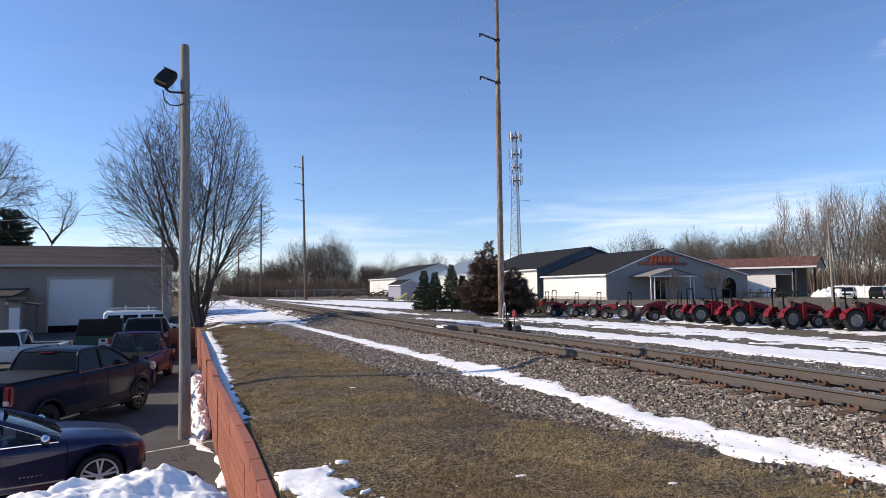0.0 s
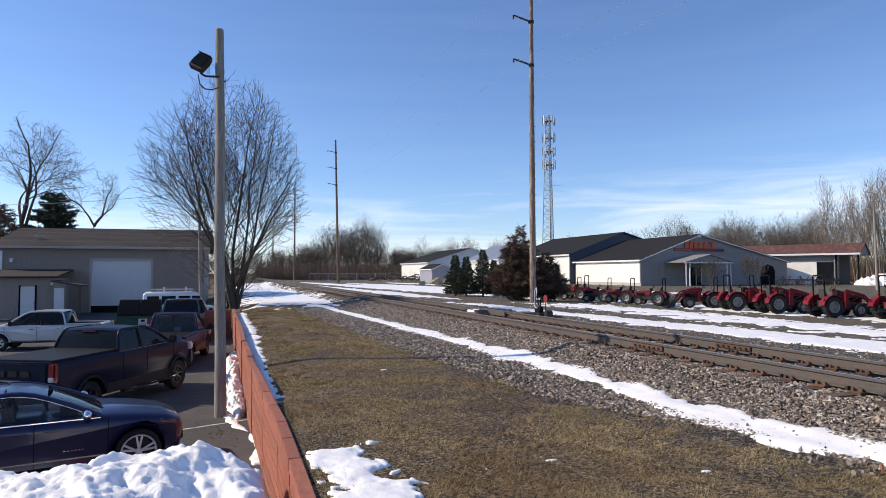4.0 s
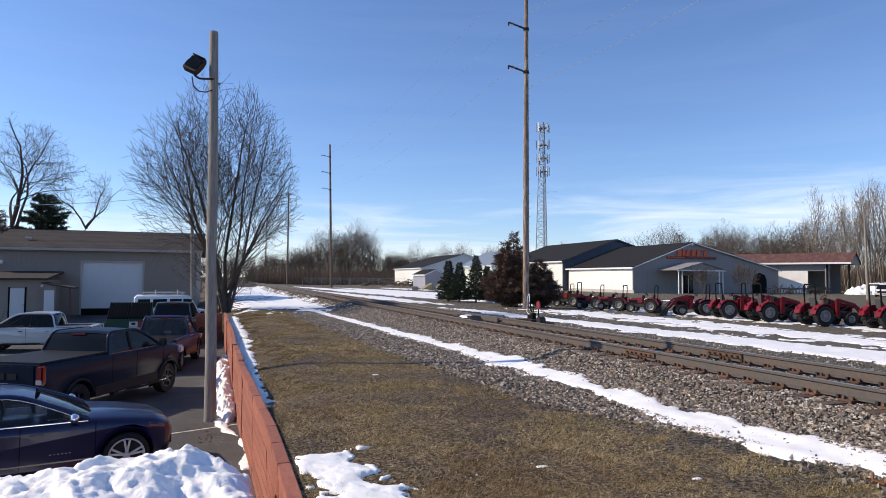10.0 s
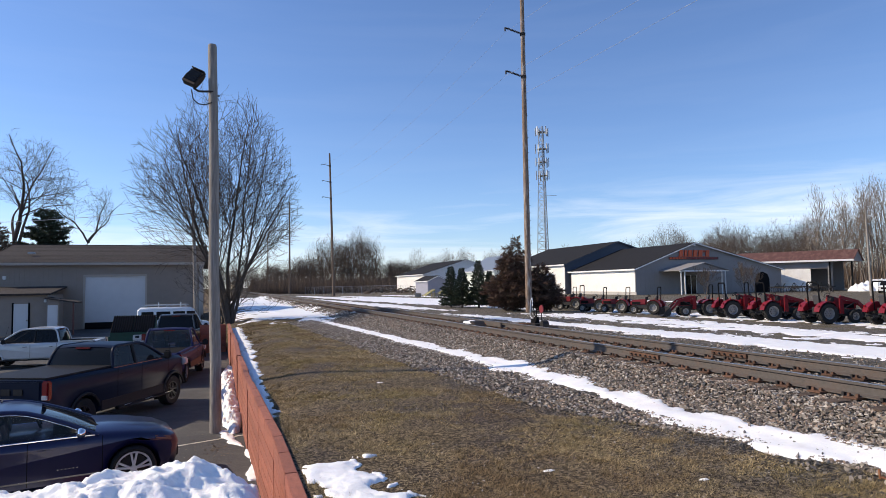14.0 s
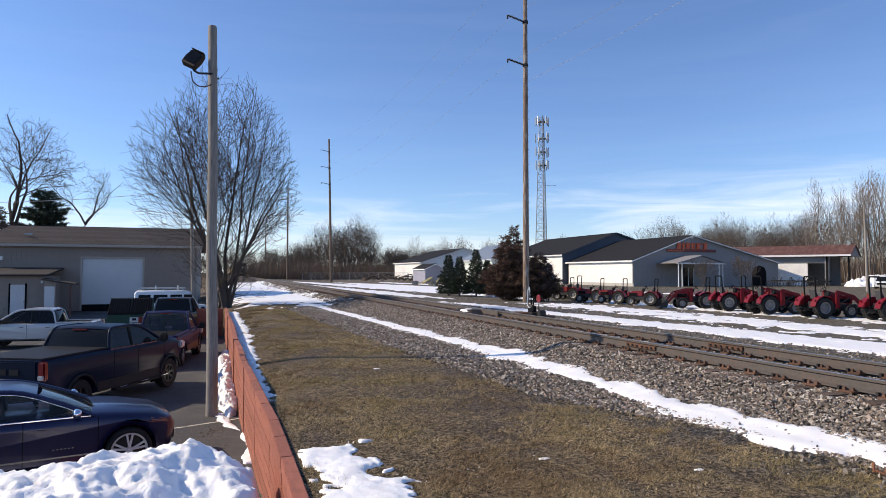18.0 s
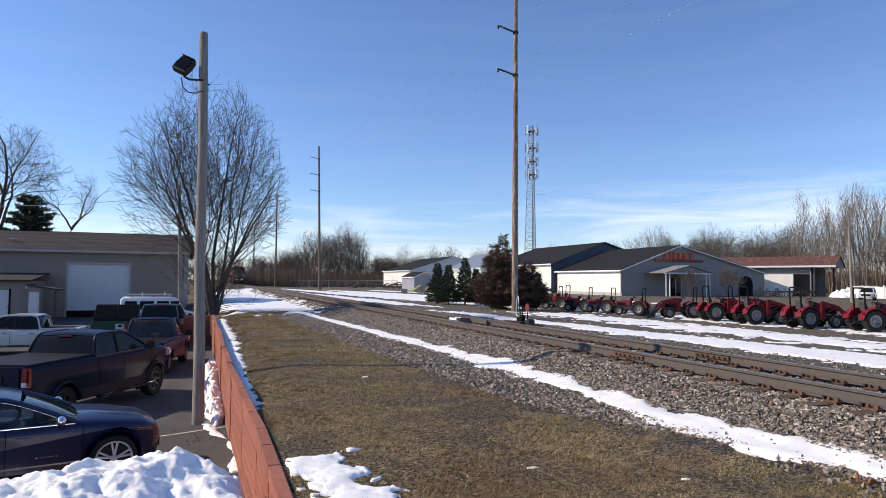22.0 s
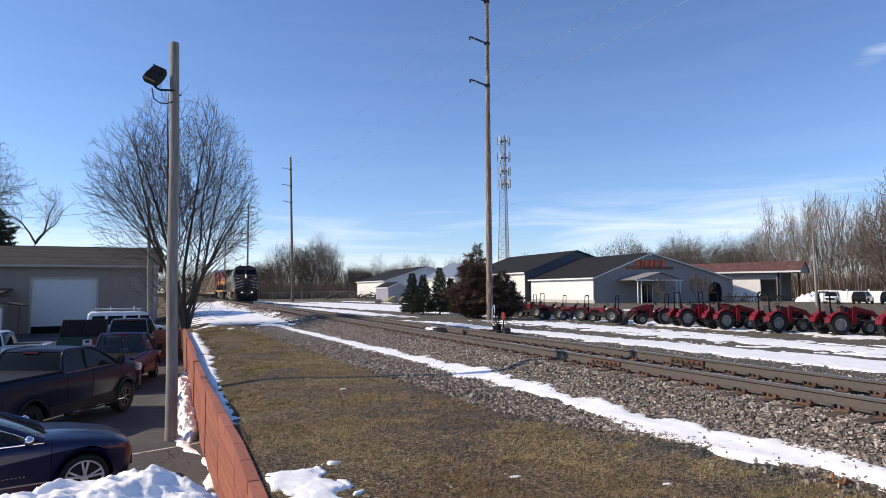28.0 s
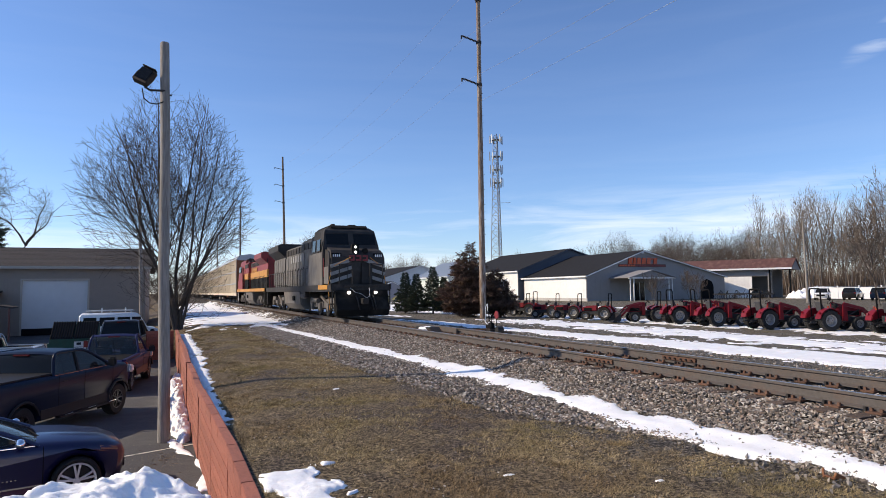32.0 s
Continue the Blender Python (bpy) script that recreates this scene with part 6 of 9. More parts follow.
def road_wheel(parent, x, y, r, w, rim_r, rim, spokes=5, lugs=False):
    s = 1 if y > 0 else -1
    tyre = bmesh.new()
    turned(tyre, [(rim_r, -w * 0.42), (r * 0.93, -w * 0.5), (r, -w * 0.36), (r, w * 0.36), (r * 0.93, w * 0.5), (rim_r * 1.02, w * 0.46), (rim_r, w * 0.2), (rim_r, -w * 0.42)], 28, "Y", caps=False)
    bmesh.ops.translate(tyre, verts=tyre.verts, vec=(x, y, r))
    wheel = part("wheel", tyre, "rubber", parent, "", True)
    bm = bmesh.new()
    turned(bm, [(rim_r * 0.98, s * w * 0.44), (rim_r * 0.9, s * w * 0.42), (rim_r * 0.86, s * w * 0.2), (rim_r * 0.98, s * w * 0.16)], 28, "Y", (x, y, r), False)
    part("rim", bm, rim, wheel)
    part("brake_disc", R((x, y + s * w * 0.02, r), (x, y + s * w * 0.08, r), rim_r * 0.8, seg=20), "iron", wheel)
    for k in range(spokes):
        for d in (-0.17, 0.17):
            a = 2 * math.pi * k / spokes + d + 0.3
            p = Vector((math.cos(a - d * 0.6), 0, math.sin(a - d * 0.6))) * rim_r * 0.16
            q = Vector((math.cos(a), 0, math.sin(a))) * rim_r * 0.92
            c = (p + q) / 2 + Vector((x, y + s * w * 0.32, r))
            part("spoke", B(c, ((q - p).length, 0.05, rim_r * 0.105), Euler((0, -math.atan2(q.z - p.z, q.x - p.x), 0)), 0.006), rim, wheel)
    part("hub_cap", R((x, y + s * w * 0.26, r), (x, y + s * w * 0.42, r), rim_r * 0.2, rim_r * 0.17, 12), rim, wheel)
    return wheel


def pane(name, pts, t, material, parent, label=""):
    """A flat plate on three or four corner points, with thickness t."""
    pts = [Vector(p) for p in pts]
    nrm = (pts[1] - pts[0]).cross(pts[2] - pts[0]).normalized()
    bm = bmesh.new()
    a = [bm.verts.new(p - nrm * t / 2) for p in pts]
    b = [bm.verts.new(p + nrm * t / 2) for p in pts]
    bm.faces.new(a[::-1]), bm.faces.new(b)
    for i in range(len(pts)):
        j = (i + 1) % len(pts)
        bm.faces.new((a[i], a[j], b[j], b[i]))
    return part(name, bm, material, parent, label)


def greenhouse(car, paint, x0, x1, x2, x3, zb, zr, wb, wr, pillars, dark="glass_clear", trim="plastic", soft_f=0.3, soft_r=0.22):
    """Roof, rails and curved panes of a cab: belt from x0 (rear) to x3 (front), roof from x1 to x2, with rounded corners."""
    corner = [Vector((x0, zb)), Vector((x1, zr)), Vector((x2, zr)), Vector((x3, zb))]
    arc = [(corner[0], 0)]
    for k, soft in ((1, soft_r), (2, soft_f)):
        p, q, r = corner[k - 1], corner[k], corner[k + 1]
        a = q + (p - q).normalized() * min(soft, (p - q).length * (0.8 if k == 1 else 0.48))
        b = q + (r - q).normalized() * min(soft, (r - q).length * (0.48 if k == 1 else 0.8))
        for i in range(7):
            f = i / 6
            arc.append((a * (1 - f) ** 2 + q * 2 * f * (1 - f) + b * f * f, (0 if i < 3 else 1) if k == 1 else (1 if i < 4 else 2)))
    arc.append((corner[3], 2))
    mid = (x1 + x2) / 2
    pts = []
    for p, g in arc:
        pts.append((p.x, p.y + 0.03 * max(0.0, 1 - ((p.x - mid) / max(0.3, (x2 - x1) / 2 + 0.2)) ** 2), g))

    def half(z):
        return (wb + (wr - wb) * min(1.0, max(0.0, (z - zb) / (zr - zb))) ** 1.2) / 2

    def sheet(name, row, material, thick, bulge_x, bulge_z):
        n, bm, rings = 8, bmesh.new(), []
        for x, z, g in row:
            rings.append([bm.verts.new((x + bulge_x * (1 - (2 * i / n - 1) ** 2), half(z) * (2 * i / n - 1), z + bulge_z * (1 - (2 * i / n - 1) ** 2))) for i in range(n + 1)])
        for a, b in zip(rings, rings[1:]):
            for i in range(n):
                bm.faces.new((a[i], a[i + 1], b[i + 1], b[i]))
        bmesh.ops.recalc_face_normals(bm, faces=bm.faces)
        bmesh.ops.solidify(bm, geom=list(bm.faces), thickness=thick)
        return part(name, bm, material, car, "", True)

    i1 = [i for i, p in enumerate(pts) if p[2] == 1]
    sheet("roof", pts[i1[0]:i1[-1] + 1], paint, 0.03, 0.0, 0.035)
    w = sheet("rear_window", pts[:i1[0] + 1], dark, 0.008, -0.05, 0.0)
    w.visible_shadow = False
    w = sheet("windscreen", pts[i1[-1]:], dark if trim == "plastic" else "glass", 0.008, 0.07, 0.0)
    w.visible_shadow = False
    for s in (-1, 1):
        v, q = strand([(x, s * (half(z) - 0.012), z - 0.012) for x, z, g in pts], 0.038, 8)
        bulk("pillar", v, q, paint, car, smooth=True)
        cuts = [x0] + [x0 + (x3 - x0) * (0.15 + 0.7 * f) for f in pillars] + [x3]
        line = [(x, z) for x, z, g in pts]

        def top_at(x):
            return float(np.interp(x, [a for a, _ in line], [b for _, b in line]))
        for a, b in zip(cuts, cuts[1:]):
            xs = [a] + [x for x, _ in line if a < x < b] + [b]
            up = [(x, max(zb + 0.004, top_at(x) - 0.02)) for x in xs]
            bm = bmesh.new()
            lo = [bm.verts.new((x, s * (half(zb) - 0.02), zb)) for x, _ in up]
            hi = [bm.verts.new((x, s * (half(z) - 0.02), z)) for x, z in up]
            for i in range(len(up) - 1):
                bm.faces.new((lo[i], lo[i + 1], hi[i + 1], hi[i]))
            w = part("side_window", bm, dark, car, "", True)
            w.visible_shadow = False
        for x in cuts[1:-1]:
            zt = top_at(x) - 0.02
            part("pillar", pipe(bmesh.new(), [(x, s * (half(zb) - 0.018), zb), (x, s * (half((zb + zt) / 2) - 0.014), (zb + zt) / 2), (x, s * (half(zt) - 0.018), zt)], 0.036, 8), trim, car)
        part("window_trim", R((x0, s * half(zb), zb), (x3, s * half(zb), zb), 0.013, seg=6), "chrome", car)
        if trim != "plastic":
            v, q = strand([(x, s * (half(z) + 0.022), z - 0.05) for x, z, g in pts[1:-1]], 0.009, 6)
            bulk("window_trim", v, q, "chrome", car)
    # seats, dashboard and steering wheel
    for x in ((x0 * 0.35 + x3 * 0.65) - 0.35, (x0 * 0.7 + x3 * 0.3)):
        for s in (-1, 1):
            part("seat", B((x, s * wb * 0.23, zb - 0.05), (0.16, 0.5, 0.75), Euler((0, -0.2, 0)), 0.06), "seat", car)
            part("headrest", B((x - 0.08, s * wb * 0.23, zb + 0.42), (0.1, 0.28, 0.2), bevel=0.04), "seat", car)
    part("dashboard", B((x3 - 0.45, 0, zb - 0.06), (0.5, wb * 0.86, 0.2), bevel=0.05), "plastic", car)
    ring = bmesh.new()
    pts = [(0.19 * math.cos(2 * math.pi * k / 14) * -0.4 + x3 - 0.85, wb * 0.23 + 0.19 * math.sin(2 * math.pi * k / 14), zb + 0.05 + 0.19 * math.cos(2 * math.pi * k / 14)) for k in range(15)]
    part("steering_wheel", pipe(ring, pts, 0.02, 6), "plastic", car)


def door_lines(car, xs, z0, z1, w, handle_z, handle="plastic"):
    for s in (-1, 1):
        for x in xs:
            part("door_gap", B((x, s * (w / 2 + 0.001), (z0 + z1) / 2), (0.012, 0.006, z1 - z0)), "dark", car)
        for x in xs[:-1]:
            part("door_handle", B((x + 0.22, s * (w / 2 + 0.015), handle_z), (0.19, 0.03, 0.026), bevel=0.008), handle, car)


def sedan(m):
    c = thing("sedan_car", m, "glossy dark navy saloon car parked by a snow heap", "car")
    wb, w, hub = 2.84, 1.86, 0.365
    xr, xf = -wb / 2, wb / 2
    sill = 0.22
    bottom = [(-2.45, 0.35), (-2.3, 0.24)] + arch(xr, 0.395, sill, hub=hub) + arch(xf, 0.395, sill, hub=hub) + [(2.0, 0.22), (2.12, 0.30)]
    top = [(2.17, 0.45), (2.19, 0.66), (2.13, 0.81), (1.88, 0.92), (1.35, 1.01), (0.95, 1.05), (0.2, 1.03), (-1.2, 1.04), (-1.75, 1.09), (-2.3, 1.06), (-2.5, 0.94), (-2.52, 0.6)]
    part("body", shell(bottom + top, w, 0.13, 0.38, 1.0), "navy", c, "glossy navy bodywork", True)
    greenhouse(c, "navy", -1.95, -0.95, 0.0, 0.88, 1.015, 1.46, w - 0.10, 1.26, (0.38,), trim="dark", soft_f=0.75, soft_r=0.75)
    for s in (-1, 1):
        for x in (xr, xf):
            road_wheel(c, x, s * 0.815, hub, 0.24, 0.295, "alloy", 5)
            part("wheel_well", B((x, s * 0.60, 0.46), (0.80, 0.16, 0.62), bevel=0.08), "dark", c)
        part("headlamp", B((1.88, s * 0.685, 0.79), (0.36, 0.15, 0.085), Euler((0, 0.22, -s * 0.42)), 0.03), "lamp_dark", c)
        part("tail_lamp", B((-2.42, s * 0.72, 0.85), (0.2, 0.36, 0.14), bevel=0.03), "lamp_red", c)
        egg = bmesh.new()
        bmesh.ops.create_uvsphere(egg, u_segments=14, v_segments=9, radius=0.1, matrix=Matrix.Translation((0.62, s * 1.03, 1.10)) @ Matrix.Diagonal((0.75, 1.2, 0.8, 1)))
        mir = part("mirror", egg, "chrome", c, "chrome wing mirror", True)
        part("mirror_stalk", B((0.64, s * 0.93, 1.04), (0.08, 0.12, 0.05)), "navy", mir)
        part("trim_strip", B((-0.1, s * (w / 2 + 0.004), 0.40), (2.0, 0.012, 0.025)), "chrome", c)
        for k in range(6):
            part("letter_block", B((0.50 + 0.055 * k - 0.2, s * (w / 2 + 0.002), 0.53), (0.022, 0.006, 0.016)), "chrome", c)
    door_lines(c, (-1.15, -0.12, 0.94), 0.32, 1.0, w, 0.86, "navy")
    part("grille", B((2.17, 0, 0.5), (0.04, 1.0, 0.2), bevel=0.01), "dark", c)
    part("wiper", R((1.0, -0.5, 1.0), (0.78, 0.15, 1.1), 0.012, seg=5), "dark", c)
    return c


def pickup(m, name, label, paint, glass="glass", wb=3.74, w=2.0, height=1.92, r=0.42, rim="alloy", cab=(-0.35, 1.62), crew=True, bed_cover=True, tail_text=False, low=None, hood_z=1.22, bed_z=1.28, front=1.02, rear=1.18):
    c = thing(name, m, label, "pickup truck")
    xr, xf = -wb / 2, wb / 2
    sill = 0.42
    x_end, x_nose = xr - rear, xf + front
    bottom = [(x_end, 0.62), (x_end + 0.15, 0.5)] + arch(xr, r + 0.09, sill, hub=r) + arch(xf, r + 0.09, sill, hub=r) + [(x_nose - 0.12, 0.48), (x_nose, 0.6)]
    cb0, cb1 = cab
    top = [(x_nose, 0.95), (x_nose - 0.08, hood_z - 0.08), (x_nose - 0.3, hood_z), (cb1, hood_z + 0.08), (cb1 - 0.3, bed_z), (cb0, bed_z), (x_end + 0.1, bed_z + 0.02), (x_end, bed_z)]
    part("body", shell(bottom + top, w, 0.09, 0.22, 0.9), paint, c, "", True)
    if low:
        for s in (-1, 1):
            part("lower_panel", B((0, s * (w / 2 + 0.003), 0.56), (wb - 2 * r - 0.25, 0.02, 0.24), bevel=0.008), low, c)
    greenhouse(c, paint, cb0 - 0.05, cb0 + 0.12, cb1 - 0.95, cb1, bed_z - 0.02, height, w - 0.14, w - 0.44, (0.36,) if crew else (), glass)
    for s in (-1, 1):
        for x in (xr, xf):
            road_wheel(c, x, s * (w / 2 - 0.15), r, 0.27, r * 0.62, rim, 6)
            part("wheel_well", B((x, s * (w / 2 - 0.38), r + 0.12), (2 * r + 0.1, 0.16, 2 * r - 0.14), bevel=0.08), "dark", c)
            fl = []
            n = 10
            for k in range(n):
                a0, a1 = math.pi * k / n, math.pi * (k + 1) / n
                fl.append((x - (r + 0.11) * math.cos(a0), r + (r + 0.11) * math.sin(a0)))
            bm = bmesh.new()
            pipe(bm, [(p[0], s * (w / 2 + 0.005), p[1]) for p in fl], 0.035, 5)
            part("wheel_arch_trim", bm, "plastic" if low else paint, c)
        tl = part("tail_lamp", B((x_end + 0.04, s * (w / 2 - 0.07), bed_z - 0.22), (0.14, 0.17, 0.42), bevel=0.03), "lamp_red", c, "red tail lamp")
        part("reverse_lamp", B((x_end - 0.02, s * (w / 2 - 0.07), bed_z - 0.36), (0.06, 0.12, 0.1), bevel=0.01), "lamp_clear", tl)
        part("headlamp", B((x_nose - 0.1, s * (w / 2 - 0.2), hood_z - 0.2), (0.22, 0.34, 0.22), bevel=0.04), "lamp_clear", c)
        mir = part("mirror", B((cb1 - 0.35, s * (w / 2 + 0.16), bed_z + 0.10), (0.12, 0.22, 0.24), bevel=0.04), "plastic", c)
        part("mirror_stalk", B((cb1 - 0.33, s * (w / 2 + 0.02), bed_z + 0.03), (0.08, 0.12, 0.06)), "plastic", mir)
        part("side_step", B(((cb0 + cb1) / 2, s * (w / 2 - 0.02), 0.40), (cb1 - cb0 - 0.1, 0.14, 0.06), bevel=0.015), "plastic", c)
        for k in range(3):
            part("step_pad", B((cb0 + 0.35 + k * (cb1 - cb0 - 0.5) / 2, s * (w / 2 + 0.04), 0.435), (0.32, 0.06, 0.01)), "chrome", c)
    xs = (cb0 + 0.05, cb0 + (cb1 - cb0) * 0.45, cb1 - 0.05) if crew else (cb0 + 0.35, cb1 - 0.05)
    door_lines(c, xs, 0.5, bed_z - 0.03, w, bed_z - 0.18)
    part("tailgate", B((x_end - 0.005, 0, bed_z - 0.27), (0.04, w - 0.38, 0.5), bevel=0.015), paint, c)
    if tail_text:
        for k in range(3):
            part("letter_block", B((x_end - 0.035, 0.30 - 0.3 * k, bed_z - 0.25), (0.02, 0.24, 0.14), bevel=0.01), "plastic", c)
        part("letter_block", B((x_end - 0.035, 0.1, bed_z - 0.4), (0.02, 0.62, 0.025)), "chrome", c)
    part("rear_bumper", B((x_end - 0.08, 0, 0.62), (0.18, w - 0.1, 0.2), bevel=0.04), "plastic" if low else "chrome", c)
    part("number_plate", B((x_end - 0.05, -0.05, bed_z - 0.52), (0.015, 0.32, 0.16)), "sticker", c)
    if bed_cover:
        part("bed_cover", B(((x_end + cb0) / 2 + 0.02, 0, bed_z + 0.03), (cb0 - x_end - 0.1, w - 0.22, 0.04), bevel=0.012), "bed_vinyl", c, "dark folding bed cover")
    else:
        part("bed_floor", B(((x_end + cb0) / 2, 0, bed_z + 0.012), (cb0 - x_end - 0.2, w - 0.3, 0.01)), "dark", c)
        for s in (-1, 1):
            part("bed_rail", B(((x_end + cb0) / 2, s * (w / 2 - 0.1), bed_z + 0.03), (cb0 - x_end - 0.1, 0.14, 0.06), bevel=0.015), paint, c)
    part("third_brake_light", B((cb0 + 0.08, 0, height - 0.03), (0.06, 0.4, 0.04), bevel=0.01), "lamp_red", c)
    part("aerial", R((cb1 + 0.35, -w / 2 + 0.15, hood_z), (cb1 + 0.15, -w / 2 + 0.15, hood_z + 0.75), 0.006, seg=5), "dark", c)
    part("grille", B((x_nose + 0.0, 0, hood_z - 0.25), (0.05, w - 0.8, 0.4), bevel=0.02), "dark", c)
    return c


def heading(x, y, az, z=None):
    return pose(x, y, float(lz(y)) if z is None else z, 0, 0, 90 - az)


sedan(heading(-2.80, 12.0, 78) @ Matrix.Diagonal((0.94, 0.94, 0.94, 1)))
pickup(heading(-3.02, 19.05, 27), "pickup_truck", "dark slate crew-cab pickup truck with covered bed", "slate", tail_text=True, low="plastic", cab=(-0.74, 1.62), hood_z=1.38, bed_z=1.42, rim="rim_dark", front=0.86)
pickup(heading(-1.85, 26.7, 8), "pickup_truck", "older pickup in dark navy over maroon, tail towards the camera", "navy_dull", "glass_clear", wb=3.3, w=1.95, height=1.82, r=0.37, rim="rim_grey", cab=(-0.1, 1.5),
       crew=False, bed_cover=False, low="maroon", hood_z=1.12, bed_z=1.12, rear=1.1, front=0.9)
pickup(heading(-2.05, 35.6, 8), "pickup_truck", "black pickup truck with tinted rear glass", "black_paint", wb=3.6, w=2.0, height=2.0, r=0.42, cab=(-0.5, 1.6), bed_cover=True)
pickup(heading(-7.75, 33.3, -84) @ Matrix.Diagonal((0.94, 0.94, 0.94, 1)), "pickup_truck", "silver compact crew-cab pickup truck", "silver", wb=3.26, w=1.9, height=1.80, r=0.38, cab=(-1.12, 1.45), bed_cover=False, hood_z=1.14, bed_z=1.18,
       front=0.9, rear=1.1)


def van():
    c = thing("work_van", heading(-2.45, 42.0, 85) @ Matrix.Diagonal((0.76, 1, 1, 1)), "white work van with ladder rack and roof lamps", "van")
    hub = 0.37
    bottom = [(-2.9, 0.5), (-2.7, 0.42)] + arch(-1.75, 0.46, 0.42, hub=hub) + arch(1.75, 0.46, 0.42, hub=hub) + [(2.6, 0.42), (2.8, 0.55)]
    top = [(2.8, 1.0), (2.3, 1.2), (1.75, 1.28), (1.15, 2.05), (0.9, 2.12), (-2.7, 2.14), (-2.9, 2.0)]
    part("body", shell(bottom + top, 2.0, 0.10), "white_paint", c, "", True)
    for s in (-1, 1):
        for x in (-1.75, 1.75):
            road_wheel(c, x, s * 0.85, hub, 0.24, 0.22, "rim_grey", 5)
        for x0, x1 in ((-2.6, -1.75), (-1.55, -0.55), (-0.35, 0.5), (0.62, 1.25)):
            part("side_window", B(((x0 + x1) / 2, s * 1.0, 1.66), (x1 - x0, 0.03, 0.5), bevel=0.01), "glass", c)
        part("tail_lamp", B((-2.86, s * 0.9, 1.2), (0.1, 0.12, 0.5), bevel=0.02), "lamp_red", c)
    pane("windscreen", [(1.72, -0.85, 1.34), (1.72, 0.85, 1.34), (1.22, 0.75, 1.98), (1.22, -0.75, 1.98)], 0.03, "glass", c)
    for x in (-2.3, -0.8, 0.6):
        rk = part("roof_rack", B((x, 0, 2.24), (0.06, 1.7, 0.05)), "galv", c)
        for s in (-1, 1):
            part("rack_leg", B((x, s * 0.8, 2.18), (0.06, 0.06, 0.14)), "galv", rk)
    for s in (-1, 1):
        part("rack_rail", R((-2.5, s * 0.8, 2.28), (0.8, s * 0.8, 2.28), 0.025, seg=6), "galv", c)
    for x in (-1.4, 0.2):
        part("roof_lamp", B((x, -0.6, 2.32), (0.1, 0.14, 0.28), bevel=0.02), "trim", c)


van()


def dumpster():
    d = thing("dumpster", heading(-4.3, 37.4, 90) @ Matrix.Diagonal((0.86, 1, 1.06, 1)), "dark green steel waste container with black ribbed lids", "dumpster")
    body = [(-0.9, 0.12), (0.75, 0.12), (0.75, 1.55), (0.3, 1.72), (-0.9, 1.02)]
    b = PR(body, -1.2, 1.2)
    bmesh.ops.rotate(b, verts=b.verts, cent=(0, 0, 0), matrix=Matrix.Rotation(radians(90), 3, "Z"))
    part("body", b, "bin_green", d)
    sl = math.atan2(0.70, 1.2)
    for s in (-1, 1):
        lid = part("lid", B((0, 0, 0.03), (1.16, 1.42, 0.05), bevel=0.015), "plastic", d, "black ribbed plastic lid")
        lid.matrix_basis = pose(s * 0.6, -0.3, 1.40, math.degrees(sl), 0, 0)
        for k in range(9):
            part("lid_rib", B((-0.52 + 0.13 * k, 0, 0.085), (0.05, 1.4, 0.07), bevel=0.015), "dark", lid)
        part("side_pocket", B((s * 1.27, 0, 0.75), (0.14, 1.3, 0.2), bevel=0.01), "bin_green", d)
    part("front_rim", B((0, -0.93, 1.0), (2.4, 0.08, 0.1), bevel=0.01), "bin_green", d)
    n = part("notice", B((0.35, -0.915, 0.72), (0.62, 0.02, 0.4)), "sticker", d, "white notice plate")
    for k, (wd, z) in enumerate(((0.22, 0.82), (0.44, 0.66), (0.36, 0.60))):
        part("print_bar", B((0.28, -0.93, z), (wd, 0.01, 0.11 if k == 0 else 0.025)), "plastic", n)
    part("skid", B((0, 0, 0.06), (2.2, 1.3, 0.12)), "iron", d)
    part("hinge_bar", R((-1.2, 0.36, 1.78), (1.2, 0.36, 1.78), 0.03), "iron", d)


dumpster()


def far_suv(x, y, az, paint, label):
    c = thing("parked_suv", pose(x, y, 0.75, 0, 0, 90 - az), label, "car", "cars behind the yard")
    hub = 0.36
    bottom = [(-2.2, 0.5), (-2.05, 0.3)] + arch(-1.35, 0.42, 0.3, hub=hub) + arch(1.35, 0.42, 0.3, hub=hub) + [(2.05, 0.3), (2.2, 0.45)]
    top = [(2.2, 0.85), (1.9, 1.0), (1.1, 1.08), (-2.0, 1.1), (-2.2, 1.0)]
    part("body", shell(bottom + top, 1.86, 0.12, 0.25, 0.8), paint, c, "", True)
    greenhouse(c, paint, -2.05, -1.75, 0.25, 1.1, 1.06, 1.7, 1.72, 1.3, (0.35, 0.68), "glass")
    for s in (-1, 1):
        for xx in (-1.35, 1.35):
            road_wheel(c, xx, s * 0.8, hub, 0.24, 0.24, "alloy", 5)
        part("headlamp", B((2.12, s * 0.7, 0.82), (0.2, 0.36, 0.14), bevel=0.04), "lamp_clear", c)
        part("tail_lamp", B((-2.16, s * 0.75, 1.0), (0.12, 0.2, 0.16), bevel=0.03), "lamp_red", c)
    part("grille", B((2.2, 0, 0.7), (0.04, 1.1, 0.25)), "dark", c)


far_suv(88.0, 62.9, -120, "white_paint", "white parked SUV with its nose to the yard")
far_suv(89.4, 59.3, 70, "black_paint", "black parked SUV seen from behind")
far_suv(88.3, 54.7, 70, "slate", "dark grey parked SUV by the white fence")


